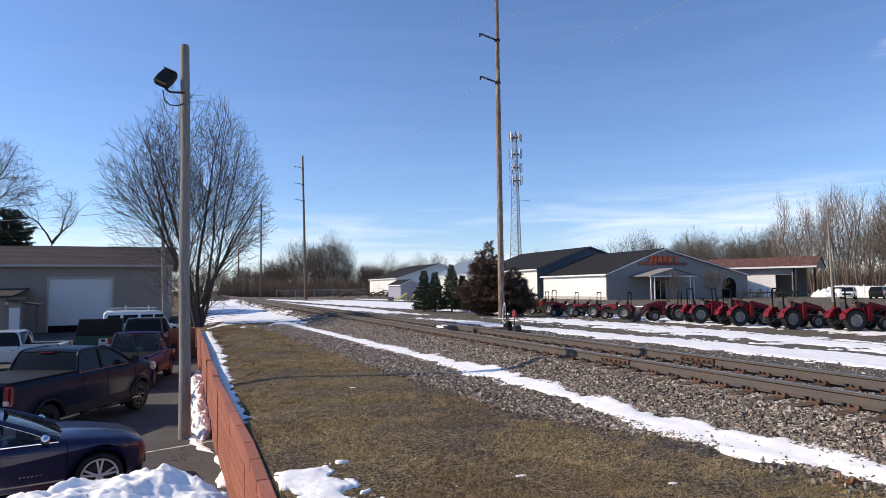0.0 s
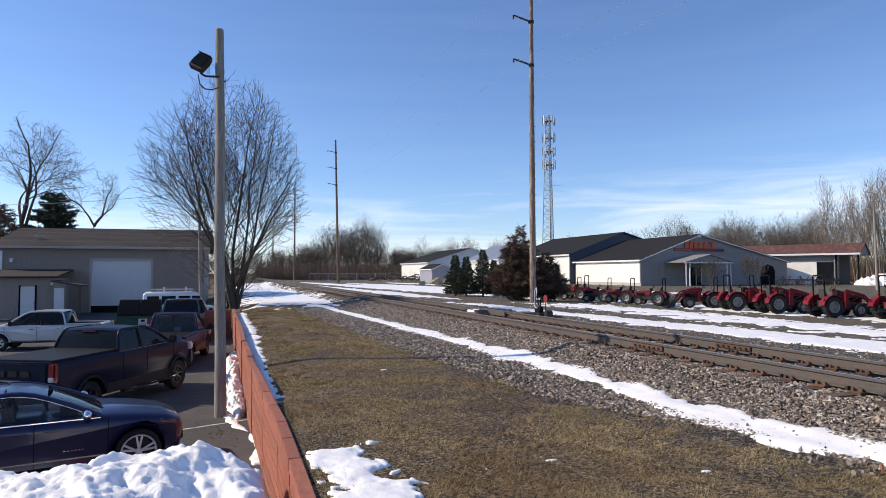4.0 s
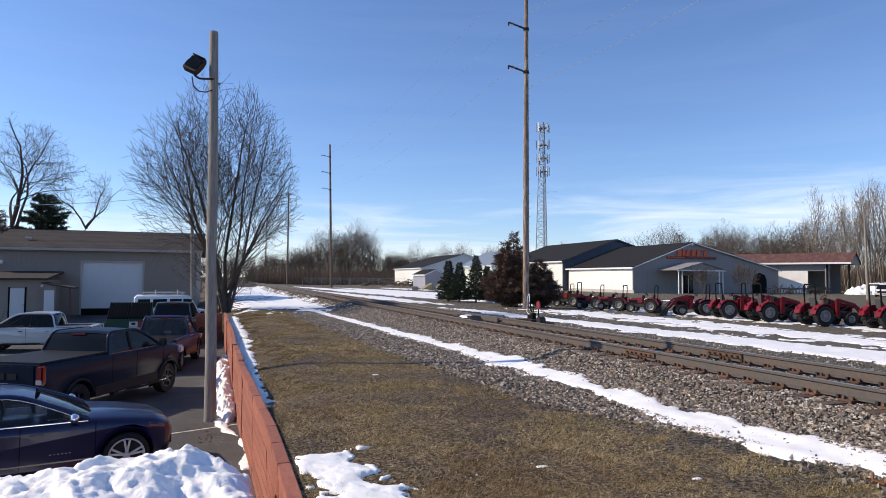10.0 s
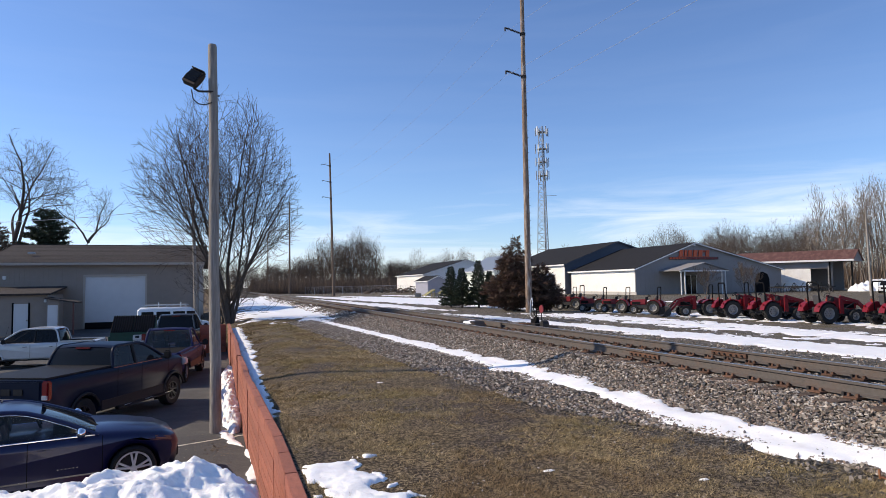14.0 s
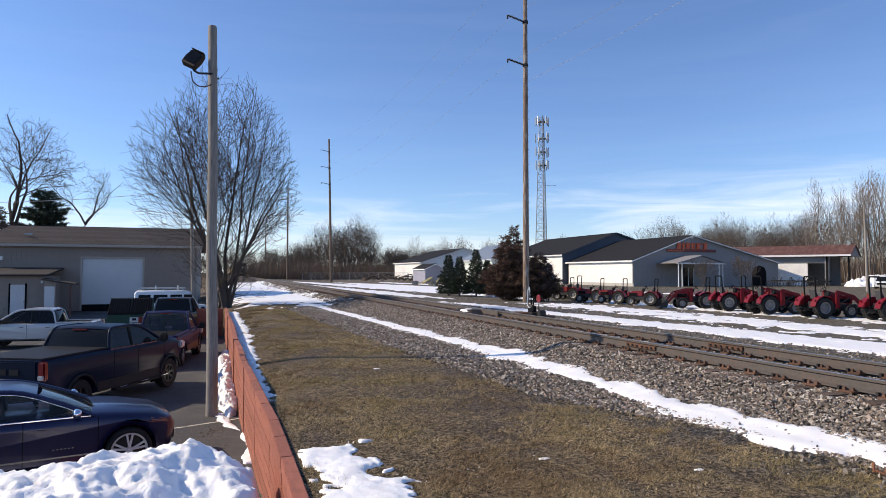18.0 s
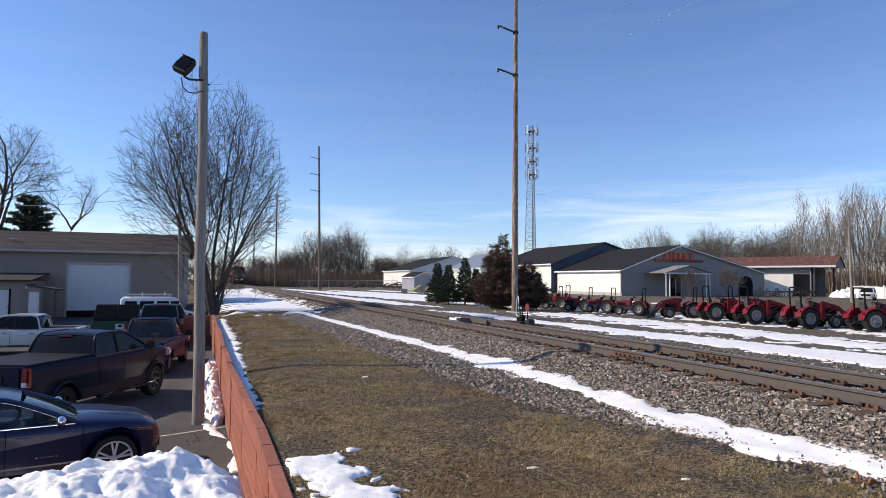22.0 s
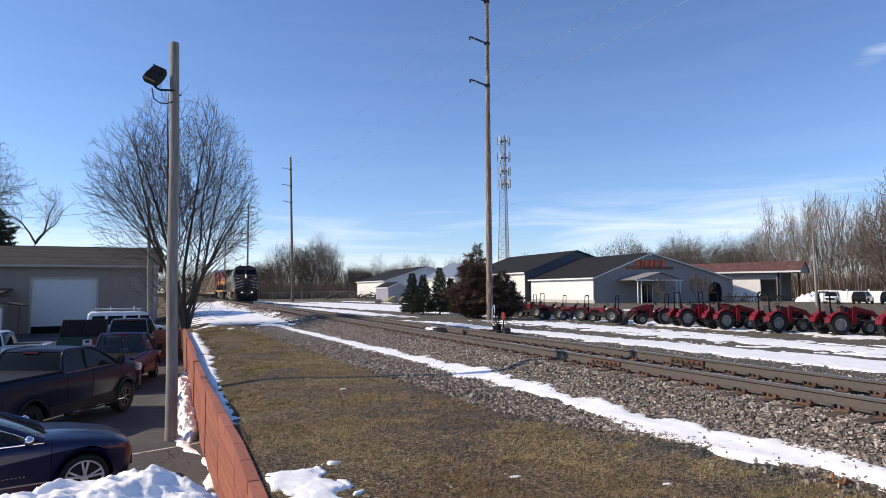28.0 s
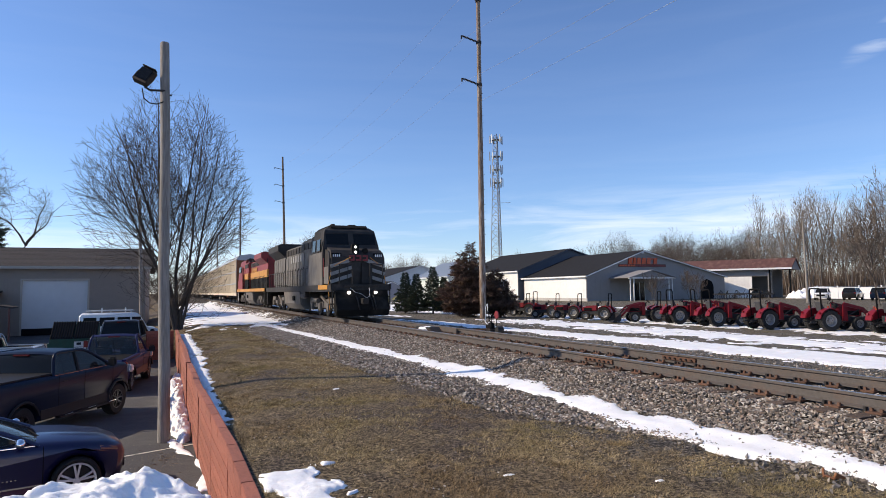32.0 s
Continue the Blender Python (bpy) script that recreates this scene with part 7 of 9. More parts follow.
# ---- tractors ----
def tractor_wheel(parent, x, y, r, w, lugs):
    tyre = bmesh.new()
    rr = r * 0.56
    turned(tyre, [(rr, -w * 0.4), (r * 0.9, -w * 0.5), (r * 0.95, -w * 0.38), (r * 0.95, w * 0.38), (r * 0.9, w * 0.5), (rr, w * 0.42), (rr, -w * 0.4)], 24, "Y", caps=False)
    for k in range(lugs):
        for s in (-1, 1):
            a = 2 * math.pi * (k + (0.5 if s > 0 else 0)) / lugs
            rot = Euler((0, -a, 0)).to_quaternion() @ Euler((s * 0.0, 0, 0)).to_quaternion() @ Euler((0.0, 0, 0)).to_quaternion()
            m = Matrix.Translation((0.955 * r * math.cos(a), s * w * 0.22, 0.955 * r * math.sin(a))) @ rot.to_matrix().to_4x4() @ Euler((s * 0.7, 0, 0)).to_matrix().to_4x4() @ Matrix.Diagonal((0.09 * r, w * 0.56, 0.07 * r, 1))
            bmesh.ops.create_cube(tyre, size=1, matrix=m)
    bmesh.ops.translate(tyre, verts=tyre.verts, vec=(x, y, r))
    wh = part("wheel", tyre, "rubber", parent, "lugged black tyre")
    s = 1 if y > 0 else -1
    bm = bmesh.new()
    turned(bm, [(rr * 1.0, s * w * 0.42), (rr * 0.9, s * w * 0.38), (rr * 0.8, s * w * 0.05), (rr * 0.35, s * w * 0.1), (rr * 0.3, s * w * 0.2), (0.01, s * w * 0.2)], 20, "Y", (x, y, r), False)
    rim = part("rim", bm, "rim_grey", wh, "pale grey rim")
    for k in range(6):
        a = 2 * math.pi * k / 6
        part("bolt", R((x + 0.45 * rr * math.cos(a), y + s * w * 0.02, r + 0.45 * rr * math.sin(a)), (x + 0.45 * rr * math.cos(a), y + s * w * 0.14, r + 0.45 * rr * math.sin(a)), 0.02, seg=6), "iron", rim)


def tractor(m, label, loader=True, cover=False, k=1.0):
    """x forward, origin on the ground between the axles."""
    t = thing("tractor", m, label, "tractor", "row of parked tractors")
    R1, R2 = 0.60, 0.40
    part("chassis", PR([(-1.1, 0.5), (1.15, 0.45), (1.25, 0.75), (0.2, 0.85), (-1.15, 0.95)], -0.2, 0.2, bevel=0.03), "tractor_frame", t)
    part("rear_axle", R((-0.85, -0.62, R1), (-0.85, 0.62, R1), 0.13, seg=10), "tractor_frame", t)
    part("front_axle", B((0.95, 0, R2 + 0.05), (0.14, 1.2, 0.14), bevel=0.02), "tractor_frame", t)
    hood = part("hood", PR([(-0.02, 0.82), (1.36, 0.80), (1.44, 0.98), (1.36, 1.18), (0.9, 1.27), (-0.02, 1.34)], -0.27, 0.27, top=0.8, zref=1.1, bevel=0.05), "tractor_red", t, "red bonnet")
    part("grille", B((1.43, 0, 0.98), (0.03, 0.42, 0.32), bevel=0.01), "dark", hood)
    for s in (-1, 1):
        part("headlamp", B((1.40, s * 0.17, 1.17), (0.05, 0.13, 0.07), bevel=0.01), "lamp_clear", hood)
        part("side_screen", B((0.85, s * 0.272, 0.98), (0.75, 0.02, 0.24)), "dark", hood)
        tractor_wheel(t, -0.85, s * 0.66, R1, 0.38, 14)
        tractor_wheel(t, 0.95, s * 0.60, R2, 0.26, 12)
        rim_a = [radians(a) for a in (172, 150, 126, 102, 80, 58, 38)]
        fpts = [(-0.85 + 0.70 * math.cos(a), R1 + 0.70 * math.sin(a)) for a in rim_a] + [(-0.85 + 0.65 * math.cos(a), R1 + 0.65 * math.sin(a)) for a in reversed(rim_a)]
        f = part("fender", PR(fpts, s * 0.64 - 0.2, s * 0.64 + 0.22), "tractor_red", t, "red mudguard")
        part("fender_side", PR([(-0.85 + 0.66 * math.cos(a), R1 + 0.66 * math.sin(a)) for a in rim_a], s * 0.43 - 0.015, s * 0.43 + 0.015), "tractor_red", f)
        part("tail_lamp", B((-1.47, s * 0.72, 1.02), (0.05, 0.14, 0.12), bevel=0.01), "lamp_red", f)
        part("indicator", B((-1.0, s * 0.80, 1.36), (0.05, 0.12, 0.1), bevel=0.01), "lamp_amber", f)
        part("footplate", B((-0.1, s * 0.42, 0.55), (0.6, 0.34, 0.03)), "tractor_frame", t)
    part("seat", PR([(-0.95, 1.1), (-0.45, 1.08), (-0.45, 1.16), (-0.82, 1.2), (-0.95, 1.62), (-1.05, 1.6)], -0.24, 0.24, bevel=0.03), "seat", t)
    part("dash", B((-0.02, 0, 1.38), (0.18, 0.36, 0.3), bevel=0.04), "plastic", t)
    part("steering_column", R((-0.05, 0, 1.4), (-0.28, 0, 1.62), 0.03), "plastic", t)
    pts = [(-0.28 + 0.12 * math.cos(a), 0.17 * math.sin(a), 1.62 + 0.12 * math.cos(a)) for a in [2 * math.pi * i / 12 for i in range(13)]]
    part("steering_wheel", pipe(bmesh.new(), pts, 0.018, 5), "dark", t)
    roll = bmesh.new()
    pipe(roll, [(-1.12, -0.44, 0.8), (-1.18, -0.44, 2.25), (-1.19, -0.36, 2.38), (-1.19, 0.36, 2.38), (-1.18, 0.44, 2.25), (-1.12, 0.44, 0.8)], 0.042, 8)
    part("roll_bar", roll, "dark", t, "black upright roll bar")
    part("slow_sign", PR([(-0.08, 0), (0.08, 0), (0, 0.14)], -0.01, 0.01), "lamp_amber", t, "orange-red slow-vehicle triangle").matrix_basis = pose(-1.3, 0.35, 1.25, 0, 0, 90)
    for s in (-1, 1):
        part("lift_arm", B((-1.35, s * 0.28, 0.55), (0.75, 0.05, 0.08), Euler((0, -0.1, 0))), "tractor_frame", t)
    part("drawbar", B((-1.35, 0, 0.42), (0.5, 0.1, 0.06)), "tractor_frame", t)
    part("exhaust", R((0.5, -0.34, 0.9), (0.3, -0.34, 0.6), 0.04), "rust", t)
    if loader:
        for s in (-1, 1):
            y = s * 0.48
            part("loader_post", PR([(0.1, 0.55), (0.36, 0.55), (0.32, 1.5), (0.12, 1.5)], y - 0.05, y + 0.05), "tractor_red", t)
            arm = part("loader_arm", PR([(0.1, 1.5), (0.2, 1.6), (1.35, 1.3), (2.15, 0.42), (2.05, 0.32), (1.25, 1.14), (0.2, 1.42)], y - 0.05, y + 0.05, bevel=0.01), "tractor_red", t, "red loader arm")
            part("ram", R((0.3, y, 0.8), (1.1, y, 1.18), 0.035, seg=8), "iron", arm)
            part("ram", R((1.3, y, 1.3), (2.0, y, 0.75), 0.03, seg=8), "iron", arm)
        part("cross_tube", R((1.5, -0.48, 1.05), (1.5, 0.48, 1.05), 0.05, seg=8), "tractor_red", t)
        b = part("bucket", PR([(2.1, 0.75), (2.05, 0.30), (2.15, 0.08), (2.75, 0.03), (2.75, 0.06), (2.2, 0.13), (2.12, 0.3), (2.16, 0.72)], -0.8, 0.8), "tractor_frame", t, "dark loader bucket")
        for s in (-1, 1):
            part("bucket_side", PR([(2.1, 0.72), (2.07, 0.28), (2.17, 0.06), (2.72, 0.05), (2.4, 0.5)], s * 0.8 - 0.015, s * 0.8 + 0.015), "tractor_frame", b)
    if cover:
        part("seat_cover", B((-0.4, 0, 1.5), (0.5, 0.55, 0.6), bevel=0.12), "galv", t, "grey plastic seat wrap")
    return t


yard = lambda x, y, az: pose(x, y, float(gz(x, y)) + 0.02, 0, 0, 90 - az)
BIG, SMALL = Matrix.Diagonal((1.06, 1.06, 1.06, 1)), Matrix.Diagonal((0.92, 0.92, 0.92, 1))
T_LEFT = tractor(yard(29.96, 50.2, -32) @ SMALL, "red compact tractor with upright roll bar on the yard", False)
T_LOAD = tractor(yard(31.36, 35.96, -65) @ Matrix.Diagonal((0.9, 0.9, 0.9, 1)), "red tractor with front loader bucket lowered on the yard", True)
for x, y, az in ((29.6, 46.0, -36), (30.1, 43.5, -30), (30.55, 40.3, -34), (31.6, 54.0, -32)):
    copy_thing(T_LEFT, yard(x, y, az) @ SMALL)
for x, y, az in ((32.0, 32.7, 106), (31.75, 29.4, 102), (31.95, 26.0, 100), (33.2, 23.1, 108), (33.4, 19.7, 106), (33.4, 16.3, 108), (33.9, 32.4, 118)):
    copy_thing(T_LOAD, yard(x, y, az) @ BIG)


# ---- the train ----
def train_wheel(parent, x, r=0.5):
    for s in (-1, 1):
        bm = bmesh.new()
        turned(bm, [(r * 0.3, 0.0), (r * 0.75, 0.01), (r * 0.82, 0.05), (r, 0.05), (r, 0.0), (r + 0.025, -0.02), (r + 0.025, -0.05), (0.1, -0.05)], 20, "Y")
        if s < 0:
            bmesh.ops.scale(bm, verts=bm.verts, vec=(1, -1, 1))
        bmesh.ops.translate(bm, verts=bm.verts, vec=(x, s * 0.74, r))
        part("wheel", bm, "iron", parent)
    part("axle", R((x, -0.74, r), (x, 0.74, r), 0.09), "iron", parent)


def six_wheel_truck(body, cx):
    tr = part("truck_frame", PR([(-2.9, 0.75), (-2.6, 0.5), (2.6, 0.5), (2.9, 0.75), (2.7, 1.02), (1.2, 0.95), (0.9, 0.8), (-0.9, 0.8), (-1.2, 0.95), (-2.7, 1.02)], -1.15, -0.95),
              "tank", body, "dusty steel bogie frame")
    tr.location = (cx, 0, 0)
    part("side_frame", PR([(-2.9, 0.75), (-2.6, 0.5), (2.6, 0.5), (2.9, 0.75), (2.7, 1.02), (1.2, 0.95), (0.9, 0.8), (-0.9, 0.8), (-1.2, 0.95), (-2.7, 1.02)], 0.95, 1.15), "tank", tr)
    for dx in (-1.9, 0, 1.9):
        train_wheel(tr, dx, 0.52)
        for s in (-1, 1):
            part("journal_box", B((dx, s * 1.2, 0.55), (0.42, 0.16, 0.42), bevel=0.04), "tank", tr)
            part("spring", R((dx + 0.55, s * 1.08, 0.55), (dx + 0.55, s * 1.08, 1.0), 0.12, seg=8), "iron", tr)
    for s in (-1, 1):
        part("brake_cylinder", R((-0.95, s * 1.22, 0.85), (-0.3, s * 1.22, 0.85), 0.13, seg=10), "tank", tr)
        part("strut", B((0.95, s * 1.2, 0.9), (1.5, 0.08, 0.1), Euler((0, 0.25, 0))), "tank", tr)
    part("bolster", B((0, 0, 0.95), (1.2, 1.8, 0.35)), "iron", tr)


def locomotive(name, label, scheme):
    """Wide-nosed diesel; x runs forward, 0 at the front coupler, z from the rail top."""
    body_m, nose_m, low_m = scheme["body"], scheme["nose"], scheme["low"]
    L = thing(name, pose(0, 0, 0), label, "locomotive", "train")
    frame_p = part("underframe", PR([(-0.55, 1.35), (-22.0, 1.35), (-22.0, 1.68), (-0.55, 1.68)], -1.5, 1.5), low_m, L)
    for s in (-1, 1):
        part("sill_stripe", B((-11.2, s * 1.51, 1.55), (21.4, 0.03, 0.26)), scheme["sill"], frame_p, "stripe along the walkway edge")
    # nose and cab
    nose = part("nose", PR([(-1.25, 1.68), (-1.12, 2.4), (-1.15, 3.05), (-1.45, 3.40), (-2.6, 3.66), (-2.6, 1.68)], -1.46, 1.46, top=0.94, zref=2.7, bevel=0.10, seg=3), nose_m, L,
                "broad dark nose with pale slanting stripes")
    cab = part("cab", PR([(-2.2, 1.68), (-2.3, 3.6), (-2.62, 4.5), (-2.9, 4.68), (-5.9, 4.68), (-5.9, 1.68)], -1.5, 1.5, top=0.76, zref=4.38, bevel=0.04), nose_m, L)
    part("cab_side", B((-4.1, -1.5, 2.5), (3.4, 0.03, 1.7)), body_m, cab)
    part("cab_side", B((-4.1, 1.5, 2.5), (3.4, 0.03, 1.7)), body_m, cab)
    part("cab_roof", PR([(-2.75, 4.66), (-2.95, 4.80), (-5.8, 4.80), (-6.0, 4.66)], -1.02, 1.02, bevel=0.05), "loco_black", cab)
    part("air_horn", B((-4.2, 0.5, 4.88), (0.5, 0.4, 0.16), bevel=0.03), "iron", cab)
    part("antenna_dome", R((-3.9, -0.6, 4.80), (-3.9, -0.6, 4.96), 0.16, 0.1, 10), "iron", cab)
    part("roof_hatch", B((-4.6, 0.0, 4.84), (0.9, 0.9, 0.1), bevel=0.03), "loco_black", cab)
    tilt = Euler((0, -0.34, 0))
    for s in (-1, 1):
        w = part("windshield", B((-2.45, s * 0.72, 4.03), (0.03, 1.16, 0.60), tilt, 0.01), "glass", cab, "dark windscreen pane")
        part("window_gasket", B((-2.57, s * 0.72, 4.36), (0.04, 1.2, 0.05), tilt), "iron", w)
        for xa in (-3.2, -4.3):
            sw = part("side_window", B((xa, s * 1.50, 3.75), (0.75, 0.05, 0.62), Euler((s * 0.06, 0, 0)), 0.02), "glass", cab)
            part("window_gasket", B((xa, s * 1.515, 3.41), (0.85, 0.05, 0.05)), "iron", sw)
    # pale stripes on the nose, rising to its middle
    for k, z in enumerate((1.98, 2.36, 2.74)):
        for s in (-1, 1):
            part("nose_stripe", B((-1.115, s * 0.86, z), (0.05, 1.12, 0.17), Euler((-s * 0.30, 0, 0))), scheme["stripe"], nose)
    part("crest_panel", B((-1.10, 0.02, 3.0), (0.06, 1.0, 0.36), bevel=0.02), scheme["crest"], nose, "dark crest panel")
    for k, y in enumerate((0.36, 0.02, -0.32)):
        part("letter_block", PR([(-0.13, -0.14), (0.13, -0.14), (0.13, -0.06), (-0.05, -0.06), (-0.05, 0.06), (0.13, 0.06), (0.13, 0.14), (-0.13, 0.14)], -0.015, 0.015), "sign_red", nose).matrix_basis = pose(-1.06, y, 3.0, 0, 0, -90)
    for s in (-1, 1):
        part("side_plate", B((-2.35, s * 1.475, 2.55), (0.26, 0.02, 0.95)), "sign_red", nose, "faded red upright lettering plate")
        part("sill_patch", B((-2.2, s * 1.53, 1.56), (2.0, 0.02, 0.22)), "loco_yellow", frame_p, "yellow sill end")
    part("bell_ring", R((-1.42, 0.42, 3.38), (-1.22, 0.42, 3.36), 0.14, seg=14), "loco_black", nose)
    part("headlight_box", B((-1.42, -0.08, 3.42), (0.3, 0.36, 0.62), bevel=0.05), "loco_black", nose)
    for z in (3.56, 3.30):
        part("headlight", R((-1.30, -0.08, z), (-1.24, -0.08, z), 0.058, seg=14), scheme["lamp"], nose, "lit headlight")
    for s in (-1, 1):
        nb = part("number_board", B((-1.22, s * 1.08, 3.12), (0.08, 0.5, 0.24), Euler((0, -0.15, 0)), 0.01), "dark", nose)
        for k in range(4):
            part("digit_bar", B((-1.17, s * 1.08 + 0.15 - 0.1 * k, 3.12), (0.02, 0.055, 0.13), Euler((0, -0.15, 0))), "trim", nb)
        d = part("ditch_light", R((-0.42, s * 0.67, 1.28), (-0.30, s * 0.67, 1.28), 0.068, seg=14), scheme["lamp"], L, "lit ditch light")
        part("light_hood", R((-0.62, s * 0.67, 1.28), (-0.40, s * 0.67, 1.28), 0.13, seg=14), "iron", d)
    for s in (-1, 1):
        part("nose_side", B((-2.2, s * 1.455, 2.15), (1.9, 0.03, 0.85)), body_m, nose)
        part("hand_hold", pipe(bmesh.new(), [(-1.02, s * 0.55, 1.9), (-0.98, s * 0.55, 2.6), (-1.05, s * 0.55, 2.65)], 0.02, 5), "iron", nose)
    part("anticlimber", B((-0.62, 0, 1.6), (0.3, 1.7, 0.10), bevel=0.02), "iron", L)
    part("nose_door", B((-1.10, 0.45, 2.2), (0.04, 0.6, 1.0), bevel=0.02), nose_m, nose)
    # pilot
    pil = part("pilot", PR([(-0.25, 0.15), (-0.10, 0.45), (-0.42, 1.05), (-0.42, 1.40), (-0.75, 1.40), (-0.75, 0.15)], -1.32, 1.32, bevel=0.05), "loco_black", L, "black snowplough pilot")
    part("coupler", PR([(0.25, 0.72), (0.28, 1.0), (-0.6, 1.0), (-0.6, 0.72)], -0.16, 0.16, bevel=0.04), "iron", L)
    for y in (-0.32, 0.38, 0.52):
        part("air_hose", pipe(bmesh.new(), [(-0.4, y, 1.12), (-0.12, y + 0.02, 0.9), (-0.05, y + 0.06, 0.62), (-0.12, y + 0.12, 0.45)], 0.035, 6), "iron", pil)
    part("cable_loop", pipe(bmesh.new(), [(-0.36, 0.35, 1.5), (-0.1, 0.3, 1.1), (-0.08, 0.12, 1.02), (-0.1, -0.1, 1.2), (-0.1, -0.45, 1.3), (-0.36, -0.6, 1.5)], 0.011, 6), "galv", pil, "pale hanging cable")
    for s in (-1, 1):
        for k in range(4):
            part("step", B((-0.95, s * 1.35, 0.4 + 0.33 * k), (0.5, 0.28, 0.05)), "loco_yellow" if k == 3 else "loco_black", L)
        rails = pipe(bmesh.new(), [(-1.22, s * 1.4, 0.45), (-1.22, s * 1.48, 1.7), (-1.15, s * 1.3, 2.55), (-0.7, s * 0.5, 3.0)], 0.018, 6)
        part("grab_rail", rails, "loco_yellow" if scheme["stripe"] == "loco_pale" else "trim", L, "pale bent grab rail")
        part("grab_rail", pipe(bmesh.new(), [(-0.5, s * 1.45, 0.4), (-0.5, s * 1.45, 1.7)], 0.028, 6), "iron", L)
    part("front_rail", pipe(bmesh.new(), [(-0.55, 1.1, 1.68), (-0.55, 1.1, 2.65), (-0.55, 0.45, 2.7), (-0.55, 0.45, 1.68)], 0.025, 6), "iron", L)
    part("front_rail", pipe(bmesh.new(), [(-0.55, -1.1, 1.68), (-0.55, -1.1, 2.65), (-0.55, -0.45, 2.7), (-0.55, -0.45, 1.68)], 0.025, 6), "iron", L)
    # hood
    hood_prof = lambda a, b, top: [(a, 1.68), (a, top), (b, top), (b, 1.68)]
    seg = [(-5.92, -8.9, 4.35, 1.25), (-8.92, -15.7, 4.28, 1.0), (-15.72, -20.6, 4.30, 1.05)]
    for k, (a, b, top, w) in enumerate(seg):
        h = part("hood", PR(hood_prof(a, b, top), -w, w, bevel=0.07), body_m, L)
        if scheme["upper"]:
            part("hood_band", PR(hood_prof(a - 0.02, b + 0.02, 2.62), -w - 0.02, w + 0.02), "loco_black", h)
            part("hood_band", B(((a + b) / 2, 0, 2.92), (a - b - 0.02, 2 * w + 0.14, 0.62)), "loco_yellow", h, "yellow band")
        n = int((a - b) / 0.85)
        for i in range(n):
            x = a - (i + 0.5) * (a - b) / n
            for s in (-1, 1):
                zc, zh = (2.12, 0.85) if scheme["upper"] else (2.75, 1.85)
                d = part("hood_door", B((x, s * (w + 0.025), zc), ((a - b) / n - 0.08, 0.05, zh), bevel=0.012), scheme["door"], h)
                part("latch", B((x + 0.25, s * (w + 0.06), zc), (0.05, 0.04, 0.16)), "iron", d)
        for i in range(n):
            x = a - (i + 0.5) * (a - b) / n
            for s in (-1, 1):
                part("louvre", B((x, s * (w + 0.02), 3.98), ((a - b) / n - 0.2, 0.04, 0.36)), "loco_dark", h)
    part("radiator", PR([(-1.05, 3.75), (1.05, 3.75), (1.58, 4.22), (1.58, 4.62), (1.4, 4.72), (-1.4, 4.72), (-1.58, 4.62), (-1.58, 4.22)], -2.3, 2.3, bevel=0.03),
         scheme["wing"], L, "overhanging radiator housing").matrix_basis = pose(-18.1, 0, 0, 0, 0, 90)
    part("exhaust_stack", B((-11.6, 0, 4.5), (1.1, 0.7, 0.5), bevel=0.06), "loco_black", L)
    part("blower_hatch", B((-8.0, 0.3, 4.48), (1.2, 0.9, 0.3), bevel=0.08), "loco_black", L)
    part("dynamic_brake", B((-6.7, 0, 4.42), (1.2, 2.0, 0.2), bevel=0.05), "loco_dark", L)
    for s in (-1, 1):
        for i in range(19):
            x = -5.9 - i * 0.84
            part("stanchion", R((x, s * 1.46, 1.68), (x, s * 1.46, 2.66), 0.018, seg=5), scheme["rail"], L)
        part("handrail", R((-5.6, s * 1.46, 2.66), (-21.6, s * 1.46, 2.66), 0.02, seg=6), scheme["rail"], L)
        part("end_steps", B((-21.6, s * 1.35, 0.85), (0.5, 0.28, 0.9)), "loco_black", L)
    # tank and trucks
    tank = part("fuel_tank", PR([(-1.42, 0.62), (-1.15, 0.28), (1.15, 0.28), (1.42, 0.62), (1.48, 1.34), (-1.48, 1.34)], -2.75, 2.75, bevel=0.06), "tank", L, "dusty grey fuel tank")
    tank.matrix_basis = pose(-11.2, 0, 0, 0, 0, 90)
    for s in (-1, 1):
        part("air_tank", R((-8.2, s * 1.3, 1.12), (-5.3 - 2.0, s * 1.3, 1.12), 0.2, seg=10), "tank", L)
        part("tank_fitting", B((-10.3, s * 1.5, 0.95), (0.5, 0.1, 0.3), bevel=0.03), "loco_black", L)
        for k in range(5):
            part("letter_block", B((-10.2 - 0.8 * k, s * 1.075, 3.45), (0.5, 0.02, 0.42)), "loco_pale" if not scheme["upper"] else "loco_yellow", L)
        part("battery_box", B((-7.6, s * 1.36, 1.2), (1.4, 0.22, 0.36), bevel=0.03), low_m, L)
    six_wheel_truck(L, -4.2)
    six_wheel_truck(L, -18.1)
    part("rear_pilot", B((-21.9, 0, 0.85), (0.25, 2.9, 1.1), bevel=0.03), "loco_black", L)
    part("rear_coupler", B((-22.2, 0, 0.86), (0.6, 0.32, 0.3), bevel=0.05), "rust", L)
    return L


LEAD = locomotive("locomotive", "dusty grey wide-nosed diesel locomotive with lit headlights",
                  dict(body="loco_grey", nose="loco_dark", low="loco_dark", sill="loco_dark", stripe="loco_pale", crest="loco_dark", door="loco_grey", upper=False, wing="loco_dark",
                       rail="iron", lamp="headlight"))
SECOND = locomotive("locomotive", "red, yellow and black diesel locomotive coupled behind the leader",
                    dict(body="loco_red", nose="loco_red", low="loco_black", sill="loco_yellow", stripe="loco_yellow", crest="loco_red", door="loco_black", upper=True, wing="loco_red",
                         rail="iron", lamp="lamp_clear"))


